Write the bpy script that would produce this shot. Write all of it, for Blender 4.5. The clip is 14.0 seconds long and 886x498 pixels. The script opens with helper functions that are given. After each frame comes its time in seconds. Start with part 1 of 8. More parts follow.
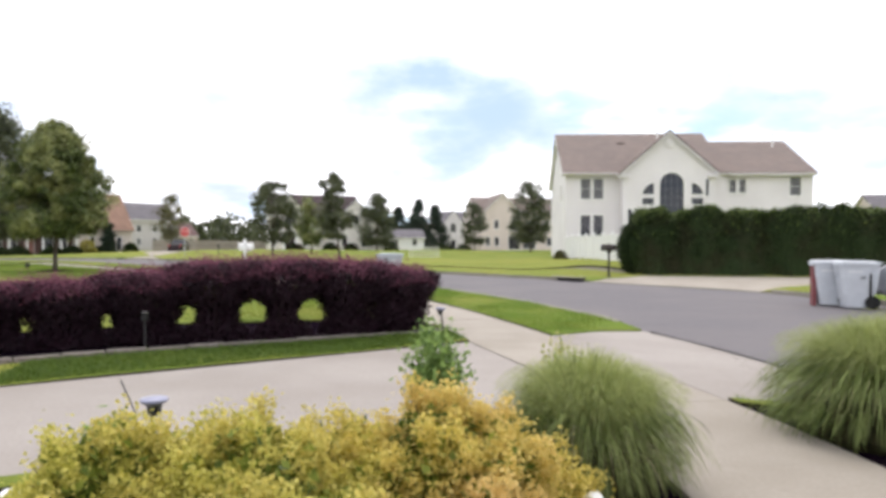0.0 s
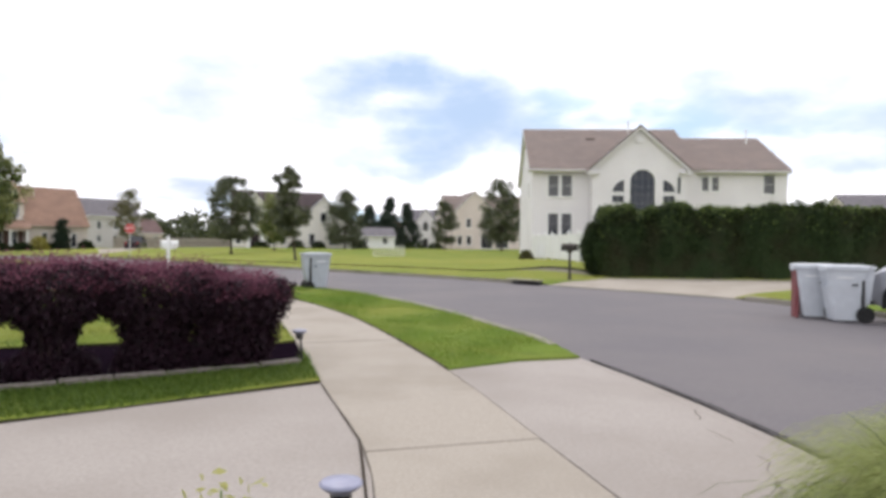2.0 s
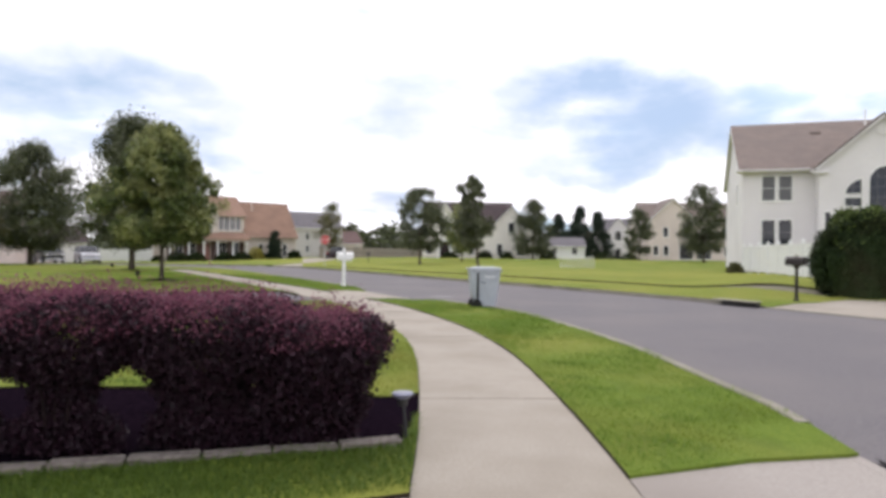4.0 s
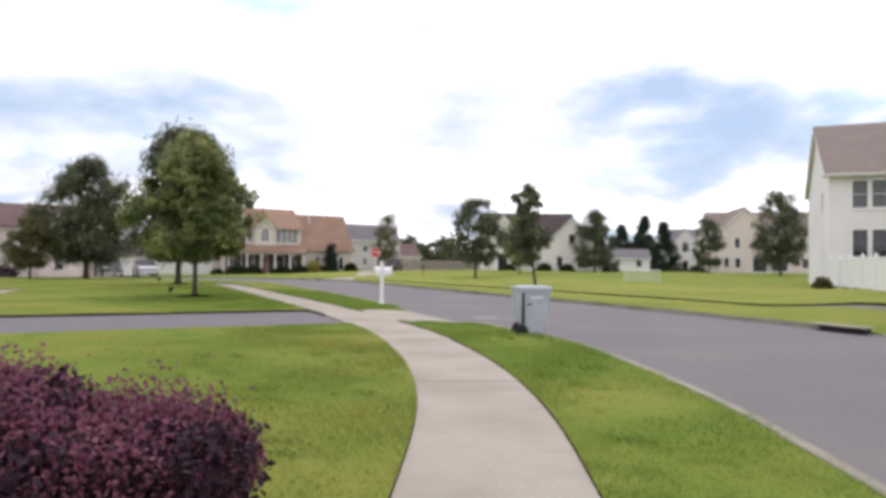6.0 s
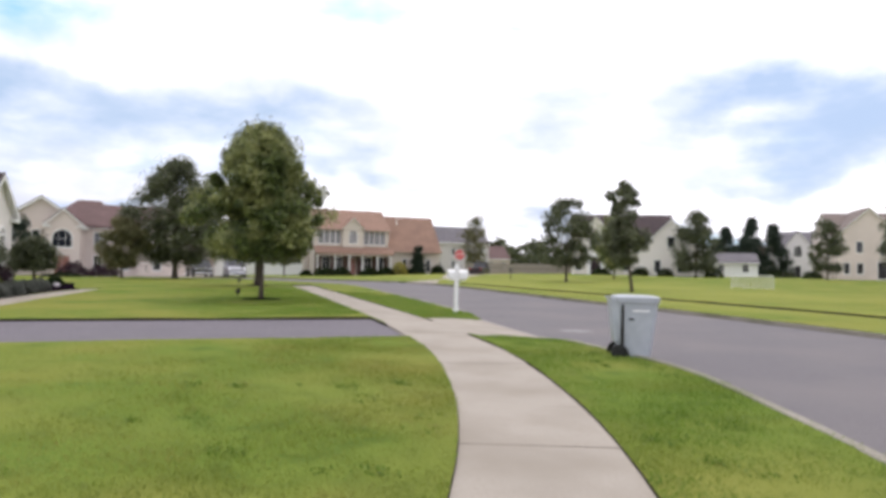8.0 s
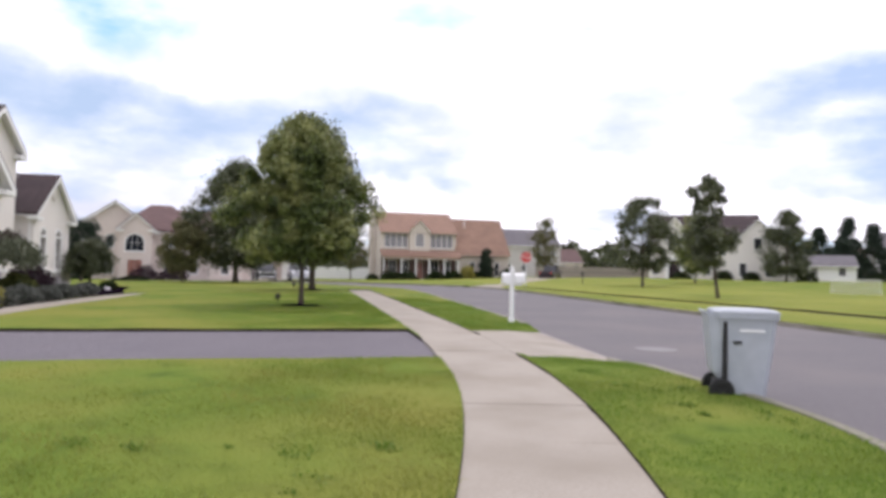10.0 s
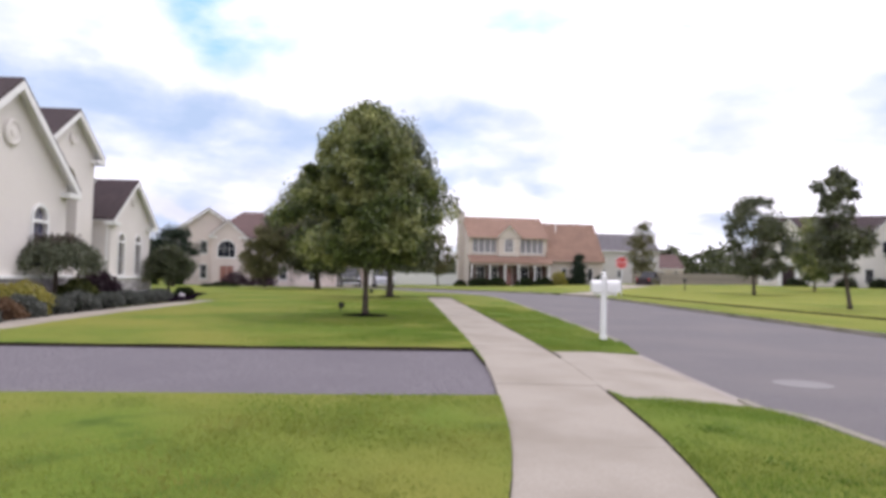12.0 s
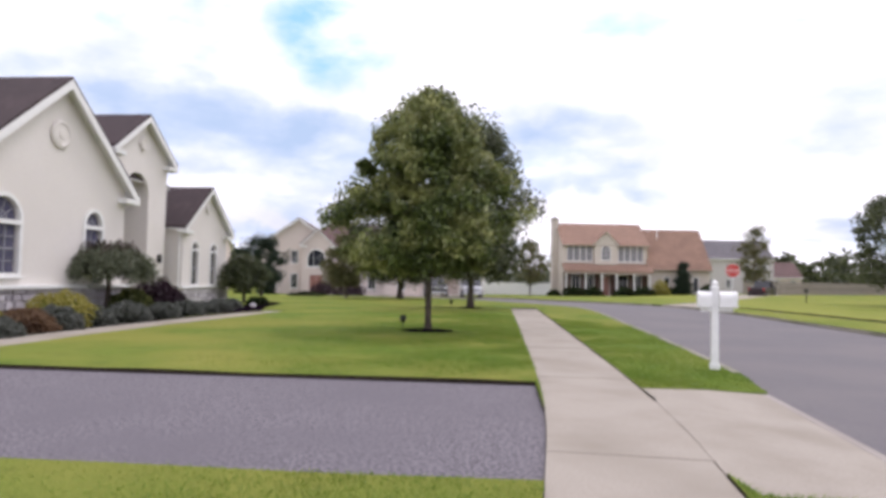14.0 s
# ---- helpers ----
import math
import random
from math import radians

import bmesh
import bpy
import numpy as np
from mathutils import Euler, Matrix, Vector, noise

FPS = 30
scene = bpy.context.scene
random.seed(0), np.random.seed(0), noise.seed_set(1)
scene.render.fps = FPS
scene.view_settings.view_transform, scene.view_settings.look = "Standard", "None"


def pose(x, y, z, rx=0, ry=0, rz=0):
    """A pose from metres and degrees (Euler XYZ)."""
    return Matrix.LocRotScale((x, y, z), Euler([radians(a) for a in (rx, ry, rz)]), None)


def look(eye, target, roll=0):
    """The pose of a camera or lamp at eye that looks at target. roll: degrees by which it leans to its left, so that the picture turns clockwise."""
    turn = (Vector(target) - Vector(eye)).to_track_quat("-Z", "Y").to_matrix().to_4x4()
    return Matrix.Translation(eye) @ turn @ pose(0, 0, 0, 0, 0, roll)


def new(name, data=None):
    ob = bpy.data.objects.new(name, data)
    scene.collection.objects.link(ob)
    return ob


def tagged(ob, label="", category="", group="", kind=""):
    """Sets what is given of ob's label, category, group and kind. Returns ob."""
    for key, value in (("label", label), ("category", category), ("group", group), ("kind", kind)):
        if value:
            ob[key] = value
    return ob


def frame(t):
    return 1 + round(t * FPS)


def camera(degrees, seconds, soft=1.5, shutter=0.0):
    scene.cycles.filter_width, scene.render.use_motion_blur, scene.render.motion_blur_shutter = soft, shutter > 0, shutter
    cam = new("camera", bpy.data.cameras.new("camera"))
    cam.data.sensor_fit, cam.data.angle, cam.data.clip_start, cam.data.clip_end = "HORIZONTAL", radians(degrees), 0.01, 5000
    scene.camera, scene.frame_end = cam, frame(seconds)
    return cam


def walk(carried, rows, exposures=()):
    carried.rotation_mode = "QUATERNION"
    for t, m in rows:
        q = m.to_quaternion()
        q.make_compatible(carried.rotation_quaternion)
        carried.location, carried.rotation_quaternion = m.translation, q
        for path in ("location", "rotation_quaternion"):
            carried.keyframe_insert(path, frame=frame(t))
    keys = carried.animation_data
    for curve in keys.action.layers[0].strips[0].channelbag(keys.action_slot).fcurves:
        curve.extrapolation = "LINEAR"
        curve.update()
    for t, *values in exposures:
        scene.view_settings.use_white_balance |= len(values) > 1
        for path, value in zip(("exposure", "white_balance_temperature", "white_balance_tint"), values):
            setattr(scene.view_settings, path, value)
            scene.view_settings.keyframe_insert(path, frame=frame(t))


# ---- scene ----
cam = camera(67.1, 14.0, soft=3.8)
PATH = [
    (0, (1.211, 2.097, 1.219), (1.041, 4.09, 1.211), 0.3),
    (0.5, (1.502, 2.797, 1.219), (1.377, 4.793, 1.212), 0.3),
    (1, (1.773, 3.449, 1.218), (1.675, 5.447, 1.211), 0.4),
    (1.5, (2.036, 4.088, 1.227), (1.951, 6.086, 1.22), 0.4),
    (2, (2.193, 4.777, 1.231), (2.091, 6.774, 1.22), 0.6),
    (2.5, (2.288, 5.438, 1.238), (2.13, 7.431, 1.222), 0.7),
    (3, (2.314, 6.007, 1.267), (1.961, 7.976, 1.247), 0.7),
    (3.5, (2.279, 6.673, 1.284), (1.769, 8.607, 1.269), 0.8),
    (4, (2.17, 7.241, 1.324), (1.513, 9.13, 1.336), 0.7),
    (6.5, (1.63, 10.347, 1.423), (0.753, 12.144, 1.468), 0.8),
    (7, (1.406, 10.993, 1.418), (0.449, 12.748, 1.455), 0.9),
    (7.5, (1.181, 11.627, 1.407), (0.185, 13.36, 1.455), 0.8),
    (8, (0.888, 12.294, 1.413), (-0.176, 13.987, 1.464), 1.1),
    (8.5, (0.635, 12.904, 1.418), (-0.504, 14.547, 1.474), 1.1),
    (11, (-0.874, 16.196, 1.387), (-2.18, 17.71, 1.444), 1.1),
    (11.5, (-1.278, 16.755, 1.402), (-2.649, 18.21, 1.463), 1.1),
    (12, (-1.622, 17.352, 1.394), (-3.065, 18.734, 1.466), 1.1),
    (12.5, (-2.001, 17.968, 1.403), (-3.465, 19.329, 1.484), 1.0),
    (13, (-2.425, 18.632, 1.399), (-3.917, 19.96, 1.495), 1.0),
    (13.5, (-2.894, 19.23, 1.397), (-4.424, 20.514, 1.504), 1.1),
    (14, (-3.245, 19.77, 1.408), (-4.872, 20.929, 1.502), 1.1),
]
walk(cam, [(t, look(eye, target, roll)) for t, eye, target, roll in PATH],
     [(0, 0.22, 6530, 10), (0.5, 0.08, 6530, 10), (2.5, 0.0, 6500, 11), (4, -0.05, 6500, 12), (8.5, -0.02, 6450, 13), (11, -0.02, 6350, 18), (14, -0.02, 6350, 18)])

# ---- world and light ----
import mathutils.geometry as mgeo

SUN_EL, SUN_AZ = 58.0, 340.0          # degrees; azimuth clockwise from +Y
world = bpy.data.worlds.new("sky")
scene.world = world
world.use_nodes = True
wn, wl = world.node_tree.nodes, world.node_tree.links
wn.clear()
w_out = wn.new("ShaderNodeOutputWorld")
w_bg = wn.new("ShaderNodeBackground")
w_sky = wn.new("ShaderNodeTexSky")
w_sky.sky_type, w_sky.sun_disc = "NISHITA", False
w_sky.sun_elevation, w_sky.sun_rotation = radians(SUN_EL), radians(SUN_AZ)
w_tc = wn.new("ShaderNodeTexCoord")


# clouds lie on a flat layer: direction divided by its height
w_sep = wn.new("ShaderNodeSeparateXYZ")
wl.new(w_tc.outputs["Generated"], w_sep.inputs[0])
w_h = wn.new("ShaderNodeMath"); w_h.operation = "ADD"; w_h.inputs[1].default_value = 0.22
w_habs = wn.new("ShaderNodeMath"); w_habs.operation = "MAXIMUM"; w_habs.inputs[1].default_value = 0.0
wl.new(w_sep.outputs[2], w_habs.inputs[0]); wl.new(w_habs.outputs[0], w_h.inputs[0])
w_cmb = wn.new("ShaderNodeCombineXYZ")
for i in (0, 1):
    d = wn.new("ShaderNodeMath"); d.operation = "DIVIDE"
    wl.new(w_sep.outputs[i], d.inputs[0]); wl.new(w_h.outputs[0], d.inputs[1]); wl.new(d.outputs[0], w_cmb.inputs[i])


def wnoise(scale, detail, rough, off, lo, hi):
    add = wn.new("ShaderNodeVectorMath"); add.operation = "ADD"; add.inputs[1].default_value = off
    wl.new(w_cmb.outputs[0], add.inputs[0])
    n = wn.new("ShaderNodeTexNoise")
    n.inputs["Scale"].default_value, n.inputs["Detail"].default_value, n.inputs["Roughness"].default_value = scale, detail, rough
    wl.new(add.outputs[0], n.inputs["Vector"])
    r = wn.new("ShaderNodeMapRange"); r.interpolation_type = "SMOOTHSTEP"
    r.inputs[1].default_value, r.inputs[2].default_value = lo, hi
    wl.new(n.outputs["Fac"], r.inputs[0])
    return r.outputs[0]


def wmix(fac, a, b):
    m = wn.new("ShaderNodeMix"); m.data_type = "RGBA"
    wl.new(fac, m.inputs[0])
    for v, s in ((a, m.inputs[6]), (b, m.inputs[7])):
        if isinstance(v, tuple):
            s.default_value = (*v, 1)
        else:
            wl.new(v, s)
    return m.outputs[2]


w_blue = wn.new("ShaderNodeMix"); w_blue.data_type = "RGBA"; w_blue.inputs[0].default_value = 0.75
w_skys = wn.new("ShaderNodeVectorMath"); w_skys.operation = "SCALE"; w_skys.inputs[3].default_value = 0.12
wl.new(w_sky.outputs[0], w_skys.inputs[0])
wl.new(w_skys.outputs[0], w_blue.inputs[6]); w_blue.inputs[7].default_value = (0.55, 0.82, 1.1, 1)
CLOUD, CLOUD_GREY = (1.60, 1.57, 1.62), (0.60, 0.74, 0.97)
cover = wnoise(1.15, 5.0, 0.52, (3.1, 7.7, 0.0), 0.33, 0.47)
shade = wnoise(1.5, 4.0, 0.5, (0.4, 2.2, 1.0), 0.52, 0.74)
cloud_col = wmix(shade, CLOUD, CLOUD_GREY)
sky_col = wmix(cover, w_blue.outputs[2], cloud_col)


def cloud_bank(col, yaw, el, wide, high, colour, amount):
    """One soft-edged cloud bank in a direction (yaw left of +Y, elevation, half sizes, all in degrees)."""
    a, e = radians(yaw), radians(el)
    c = Vector((-math.sin(a) * math.cos(e), math.cos(a) * math.cos(e), math.sin(e)))
    r = Vector((math.cos(a), math.sin(a), 0))
    u = r.cross(c)
    acc = None
    for axis, size in ((r, wide), (u, high)):
        sub = wn.new("ShaderNodeVectorMath"); sub.operation = "SUBTRACT"; sub.inputs[1].default_value = c
        wl.new(w_warp, sub.inputs[0])
        dot = wn.new("ShaderNodeVectorMath"); dot.operation = "DOT_PRODUCT"; dot.inputs[1].default_value = axis / math.tan(radians(size))
        wl.new(sub.outputs[0], dot.inputs[0])
        sq = wn.new("ShaderNodeMath"); sq.operation = "POWER"; sq.inputs[1].default_value = 2
        ab = wn.new("ShaderNodeMath"); ab.operation = "ABSOLUTE"
        wl.new(dot.outputs["Value"], ab.inputs[0]); wl.new(ab.outputs[0], sq.inputs[0])
        if acc is None:
            acc = sq.outputs[0]
        else:
            ad = wn.new("ShaderNodeMath"); ad.operation = "ADD"
            wl.new(acc, ad.inputs[0]); wl.new(sq.outputs[0], ad.inputs[1]); acc = ad.outputs[0]
    dist = wn.new("ShaderNodeVectorMath"); dist.operation = "DOT_PRODUCT"; dist.inputs[1].default_value = c
    wl.new(w_tc.outputs["Generated"], dist.inputs[0])
    front = wn.new("ShaderNodeMath"); front.operation = "GREATER_THAN"; front.inputs[1].default_value = 0.2
    wl.new(dist.outputs["Value"], front.inputs[0])
    m = wn.new("ShaderNodeMapRange"); m.interpolation_type = "SMOOTHSTEP"
    m.inputs[1].default_value, m.inputs[2].default_value = 1.75, -0.1
    m.inputs[3].default_value, m.inputs[4].default_value = 0.0, amount
    wl.new(acc, m.inputs[0])
    mul = wn.new("ShaderNodeMath"); mul.operation = "MULTIPLY"
    wl.new(m.outputs[0], mul.inputs[0]); wl.new(front.outputs[0], mul.inputs[1])
    tex = wn.new("ShaderNodeMath"); tex.operation = "MULTIPLY"
    wl.new(mul.outputs[0], tex.inputs[0]); wl.new(w_fleece, tex.inputs[1])
    return wmix(tex.outputs[0], col, colour)


# the banks' outlines are frayed by noise
w_n2 = wn.new("ShaderNodeTexNoise"); w_n2.inputs["Scale"].default_value = 5.0; w_n2.inputs["Detail"].default_value = 5.0
wl.new(w_tc.outputs["Generated"], w_n2.inputs["Vector"])
w_c = wn.new("ShaderNodeVectorMath"); w_c.operation = "SUBTRACT"; w_c.inputs[1].default_value = (0.5, 0.5, 0.5)
wl.new(w_n2.outputs["Color"], w_c.inputs[0])
w_s = wn.new("ShaderNodeVectorMath"); w_s.operation = "SCALE"; w_s.inputs[3].default_value = 0.2
wl.new(w_c.outputs[0], w_s.inputs[0])
w_a = wn.new("ShaderNodeVectorMath"); w_a.operation = "ADD"
wl.new(w_tc.outputs["Generated"], w_a.inputs[0]); wl.new(w_s.outputs[0], w_a.inputs[1])
w_warp = w_a.outputs[0]
w_mp = wn.new("ShaderNodeMapping"); w_mp.inputs["Scale"].default_value = (1.0, 1.0, 2.6)
wl.new(w_tc.outputs["Generated"], w_mp.inputs["Vector"])
w_n3 = wn.new("ShaderNodeTexNoise"); w_n3.inputs["Scale"].default_value = 4.2; w_n3.inputs["Detail"].default_value = 7.0; w_n3.inputs["Roughness"].default_value = 0.55
wl.new(w_mp.outputs[0], w_n3.inputs["Vector"])
w_f = wn.new("ShaderNodeMapRange"); w_f.inputs[1].default_value, w_f.inputs[2].default_value, w_f.inputs[3].default_value, w_f.inputs[4].default_value = 0.30, 0.66, 0.05, 1.1
wl.new(w_n3.outputs["Fac"], w_f.inputs[0])
w_fleece = w_f.outputs[0]
GREYBLUE, DEEPGREY, WHITE, BLUE = (0.55, 0.71, 0.97), (0.53, 0.69, 0.92), (1.76, 1.71, 1.76), (0.40, 0.76, 1.0)
VEIL = (0.84, 0.87, 0.98)
for bank in ((8, 26, 40, 12, WHITE, 0.92), (50, 22, 26, 14, WHITE, 0.35), (-25, 24, 18, 14, WHITE, 0.8),
             (60, 14, 40, 12, VEIL, 0.5), (18, 10, 24, 7, VEIL, 0.35), (-28, 10, 14, 7, VEIL, 0.4),
             (5.5, 12.0, 10.5, 4.6, GREYBLUE, 1.2), (4.0, 11.5, 7.5, 3.0, GREYBLUE, 1.0), (0.0, 9.4, 8.5, 2.6, GREYBLUE, 1.0), (-1.0, 8.3, 7.0, 1.6, DEEPGREY, 0.7), (7, 6.6, 9, 1.3, GREYBLUE, 0.8),
             (-22.5, 12.0, 7.0, 3.0, GREYBLUE, 1.0), (-31, 8, 7, 2.6, GREYBLUE, 0.9),
             (50, 12.2, 13, 3.2, DEEPGREY, 1.0), (67, 11.0, 14, 3.4, DEEPGREY, 1.0), (82, 12.5, 13, 4.4, DEEPGREY, 0.9), (76, 19, 9, 3, GREYBLUE, 0.7), (58, 7.6, 16, 2.2, GREYBLUE, 0.9),
             (70, 5.6, 20, 3.0, VEIL, 1.0), (66, 4.0, 12, 0.9, GREYBLUE, 1.0), (74, 7.4, 9, 1.1, GREYBLUE, 0.9), (29, 9.6, 8, 2.4, GREYBLUE, 0.9), (40, 7.8, 10, 2.0, GREYBLUE, 0.9), (22, 14, 6, 3.5, GREYBLUE, 0.7), (12, 18, 8, 3, GREYBLUE, 0.5), (66, 21.0, 4.2, 5.0, BLUE, 1.6), (80, 21.5, 4.0, 3.0, BLUE, 1.2),
             (38, 22.5, 7.5, 2.2, BLUE, 1.0), (28, 26, 8, 2.2, BLUE, 0.8)):
    sky_col = cloud_bank(sky_col, *bank)
wl.new(sky_col, w_bg.inputs["Color"])
w_bg.inputs["Strength"].default_value = 1.0
wl.new(w_bg.outputs[0], w_out.inputs["Surface"])

sun = new("sun", bpy.data.lights.new("sun", "SUN"))
sun.data.energy, sun.data.angle, sun.data.color = 1.3, radians(16), (1.0, 0.94, 0.88)
sa, se = radians(SUN_AZ), radians(SUN_EL)
sun.matrix_world = look((0, 0, 60), (-40 * math.sin(sa) * math.cos(se), -40 * math.cos(sa) * math.cos(se), 60 - 40 * math.sin(se)))


# ---- materials ----
def nodes_of(name):
    m = bpy.data.materials.new(name)
    m.use_nodes = True
    return m, m.node_tree.nodes, m.node_tree.links, m.node_tree.nodes["Principled BSDF"]


def ramp_mix(n, l, fac, a, b):
    m = n.new("ShaderNodeMix"); m.data_type = "RGBA"
    if fac is not None:
        l.new(fac, m.inputs[0])
    for v, s in ((a, m.inputs[6]), (b, m.inputs[7])):
        if isinstance(v, tuple):
            s.default_value = (*v, 1)
        else:
            l.new(v, s)
    return m.outputs[2]


def noise_fac(n, l, vec, scale, detail=4.0, lo=0.35, hi=0.65):
    t = n.new("ShaderNodeTexNoise")
    t.inputs["Scale"].default_value, t.inputs["Detail"].default_value = scale, detail
    l.new(vec, t.inputs["Vector"])
    r = n.new("ShaderNodeMapRange")
    r.inputs[1].default_value, r.inputs[2].default_value = lo, hi
    l.new(t.outputs["Fac"], r.inputs[0])
    return r.outputs[0]


def surface(name, a, b, c=None, fine=20.0, broad=0.6, rough=0.85, bump=0.3, bump_scale=60.0, dist=0.01, metal=0.0, spec=0.5, stretch=(1, 1, 1)):
    """Two colours mixed by fine grain, a third by broad stains, and a fine relief."""
    m, n, l, p = nodes_of(name)
    tc = n.new("ShaderNodeTexCoord")
    mp = n.new("ShaderNodeMapping"); mp.inputs["Scale"].default_value = stretch
    l.new(tc.outputs["Object"], mp.inputs["Vector"])
    v = mp.outputs[0]
    col = ramp_mix(n, l, noise_fac(n, l, v, fine), a, b)
    if c:
        col = ramp_mix(n, l, noise_fac(n, l, v, broad, 3.0, 0.42, 0.72), col, c)
    l.new(col, p.inputs["Base Color"])
    p.inputs["Roughness"].default_value, p.inputs["Metallic"].default_value = rough, metal
    p.inputs["Specular IOR Level"].default_value = spec
    if bump:
        t = n.new("ShaderNodeTexNoise"); t.inputs["Scale"].default_value, t.inputs["Detail"].default_value = bump_scale, 5.0
        l.new(v, t.inputs["Vector"])
        bp = n.new("ShaderNodeBump"); bp.inputs["Strength"].default_value, bp.inputs["Distance"].default_value = bump, dist
        l.new(t.outputs["Fac"], bp.inputs["Height"]); l.new(bp.outputs[0], p.inputs["Normal"])
    return m


def leafy(name, a, b, c=None, rough=0.55, trans=0.3, spec=0.25):
    """Leaves: colour varies leaf by leaf and clump by clump; some light passes through."""
    m, n, l, p = nodes_of(name)
    g = n.new("ShaderNodeNewGeometry")
    tc = n.new("ShaderNodeTexCoord")
    col = ramp_mix(n, l, g.outputs["Random Per Island"], a, b)
    if c:
        col = ramp_mix(n, l, noise_fac(n, l, tc.outputs["Object"], 0.9, 3.0, 0.45, 0.7), col, c)
    l.new(col, p.inputs["Base Color"])
    p.inputs["Roughness"].default_value = rough
    p.inputs["Specular IOR Level"].default_value = spec
    tr = n.new("ShaderNodeBsdfTranslucent"); l.new(col, tr.inputs["Color"])
    mx = n.new("ShaderNodeMixShader"); mx.inputs[0].default_value = trans
    l.new(p.outputs[0], mx.inputs[1]); l.new(tr.outputs[0], mx.inputs[2])
    l.new(mx.outputs[0], n["Material Output"].inputs["Surface"])
    return m


def shingled(name, a, b, c):
    """Roof shingles in courses, seen from afar."""
    m, n, l, p = nodes_of(name)
    tc = n.new("ShaderNodeTexCoord")
    br = n.new("ShaderNodeTexBrick")
    br.inputs["Scale"].default_value = 1.0
    br.inputs["Brick Width"].default_value, br.inputs["Row Height"].default_value = 0.33, 0.16
    br.inputs["Mortar Size"].default_value = 0.006
    br.inputs["Color1"].default_value, br.inputs["Color2"].default_value, br.inputs["Mortar"].default_value = (*a, 1), (*b, 1), tuple(0.6 * x for x in a) + (1,)
    l.new(tc.outputs["Object"], br.inputs["Vector"])
    col = ramp_mix(n, l, noise_fac(n, l, tc.outputs["Object"], 0.7, 4.0, 0.4, 0.75), br.outputs["Color"], c)
    l.new(col, p.inputs["Base Color"])
    p.inputs["Roughness"].default_value = 0.92
    t = n.new("ShaderNodeTexNoise"); t.inputs["Scale"].default_value = 40
    l.new(tc.outputs["Object"], t.inputs["Vector"])
    bp = n.new("ShaderNodeBump"); bp.inputs["Strength"].default_value, bp.inputs["Distance"].default_value = 0.4, 0.02
    l.new(t.outputs["Fac"], bp.inputs["Height"]); l.new(bp.outputs[0], p.inputs["Normal"])
    return m


def lawn_material(name, a, b, c, d):
    """Mown grass: fine blades, tufts, broad dry patches and faint mowing lines."""
    m, n, l, p = nodes_of(name)
    tc = n.new("ShaderNodeTexCoord")
    v = tc.outputs["Object"]
    col = ramp_mix(n, l, noise_fac(n, l, v, 34.0, 3.0, 0.3, 0.7), a, b)
    col = ramp_mix(n, l, noise_fac(n, l, v, 2.2, 4.0, 0.5, 0.72), col, d)
    col = ramp_mix(n, l, noise_fac(n, l, v, 0.28, 4.0, 0.4, 0.62), col, c)
    # across the street: dry patches, brightened in colour as a sunlit strip
    dot = n.new("ShaderNodeVectorMath"); dot.operation = "DOT_PRODUCT"; dot.inputs[1].default_value = (0.675, 0.738, 0)
    l.new(v, dot.inputs[0])
    across = n.new("ShaderNodeMapRange"); across.inputs[1].default_value, across.inputs[2].default_value = 23.0, 27.0
    l.new(dot.outputs["Value"], across.inputs[0])
    beyond = n.new("ShaderNodeMapRange"); beyond.inputs[1].default_value, beyond.inputs[2].default_value = 54.0, 42.0
    l.new(dot.outputs["Value"], beyond.inputs[0])
    sunlit_band = n.new("ShaderNodeMath"); sunlit_band.operation = "MULTIPLY"
    l.new(across.outputs[0], sunlit_band.inputs[0]); l.new(beyond.outputs[0], sunlit_band.inputs[1])
    dry = n.new("ShaderNodeMath"); dry.operation = "MULTIPLY"
    l.new(sunlit_band.outputs[0], dry.inputs[0]); l.new(noise_fac(n, l, v, 0.12, 4.0, 0.30, 0.60), dry.inputs[1])
    col = ramp_mix(n, l, dry.outputs[0], col, (0.225, 0.240, 0.050))
    l.new(col, p.inputs["Base Color"])
    p.inputs["Roughness"].default_value = 0.95
    p.inputs["Specular IOR Level"].default_value = 0.1
    t = n.new("ShaderNodeTexNoise"); t.inputs["Scale"].default_value, t.inputs["Detail"].default_value = 45.0, 6.0
    l.new(v, t.inputs["Vector"])
    bp = n.new("ShaderNodeBump"); bp.inputs["Strength"].default_value, bp.inputs["Distance"].default_value = 0.8, 0.03
    l.new(t.outputs["Fac"], bp.inputs["Height"]); l.new(bp.outputs[0], p.inputs["Normal"])
    return m


LAWN = lawn_material("lawn", (0.094, 0.150, 0.019), (0.160, 0.212, 0.034), (0.205, 0.212, 0.044), (0.078, 0.124, 0.018))
SOIL = surface("cut_soil", (0.02, 0.016, 0.012), (0.045, 0.035, 0.026), rough=1.0, spec=0.1)
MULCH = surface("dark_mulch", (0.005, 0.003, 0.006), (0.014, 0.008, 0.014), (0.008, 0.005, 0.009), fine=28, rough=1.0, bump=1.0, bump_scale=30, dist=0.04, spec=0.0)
ASPHALT = surface("asphalt_road", (0.088, 0.080, 0.088), (0.150, 0.138, 0.146), (0.145, 0.130, 0.132), fine=60, broad=0.35, rough=0.9, bump=0.35, bump_scale=120, dist=0.006)
ASPHALT_DARK = surface("dark_tar", (0.034, 0.031, 0.032), (0.085, 0.078, 0.080), fine=30, rough=0.9, bump=0.4, bump_scale=60, spec=0.2)
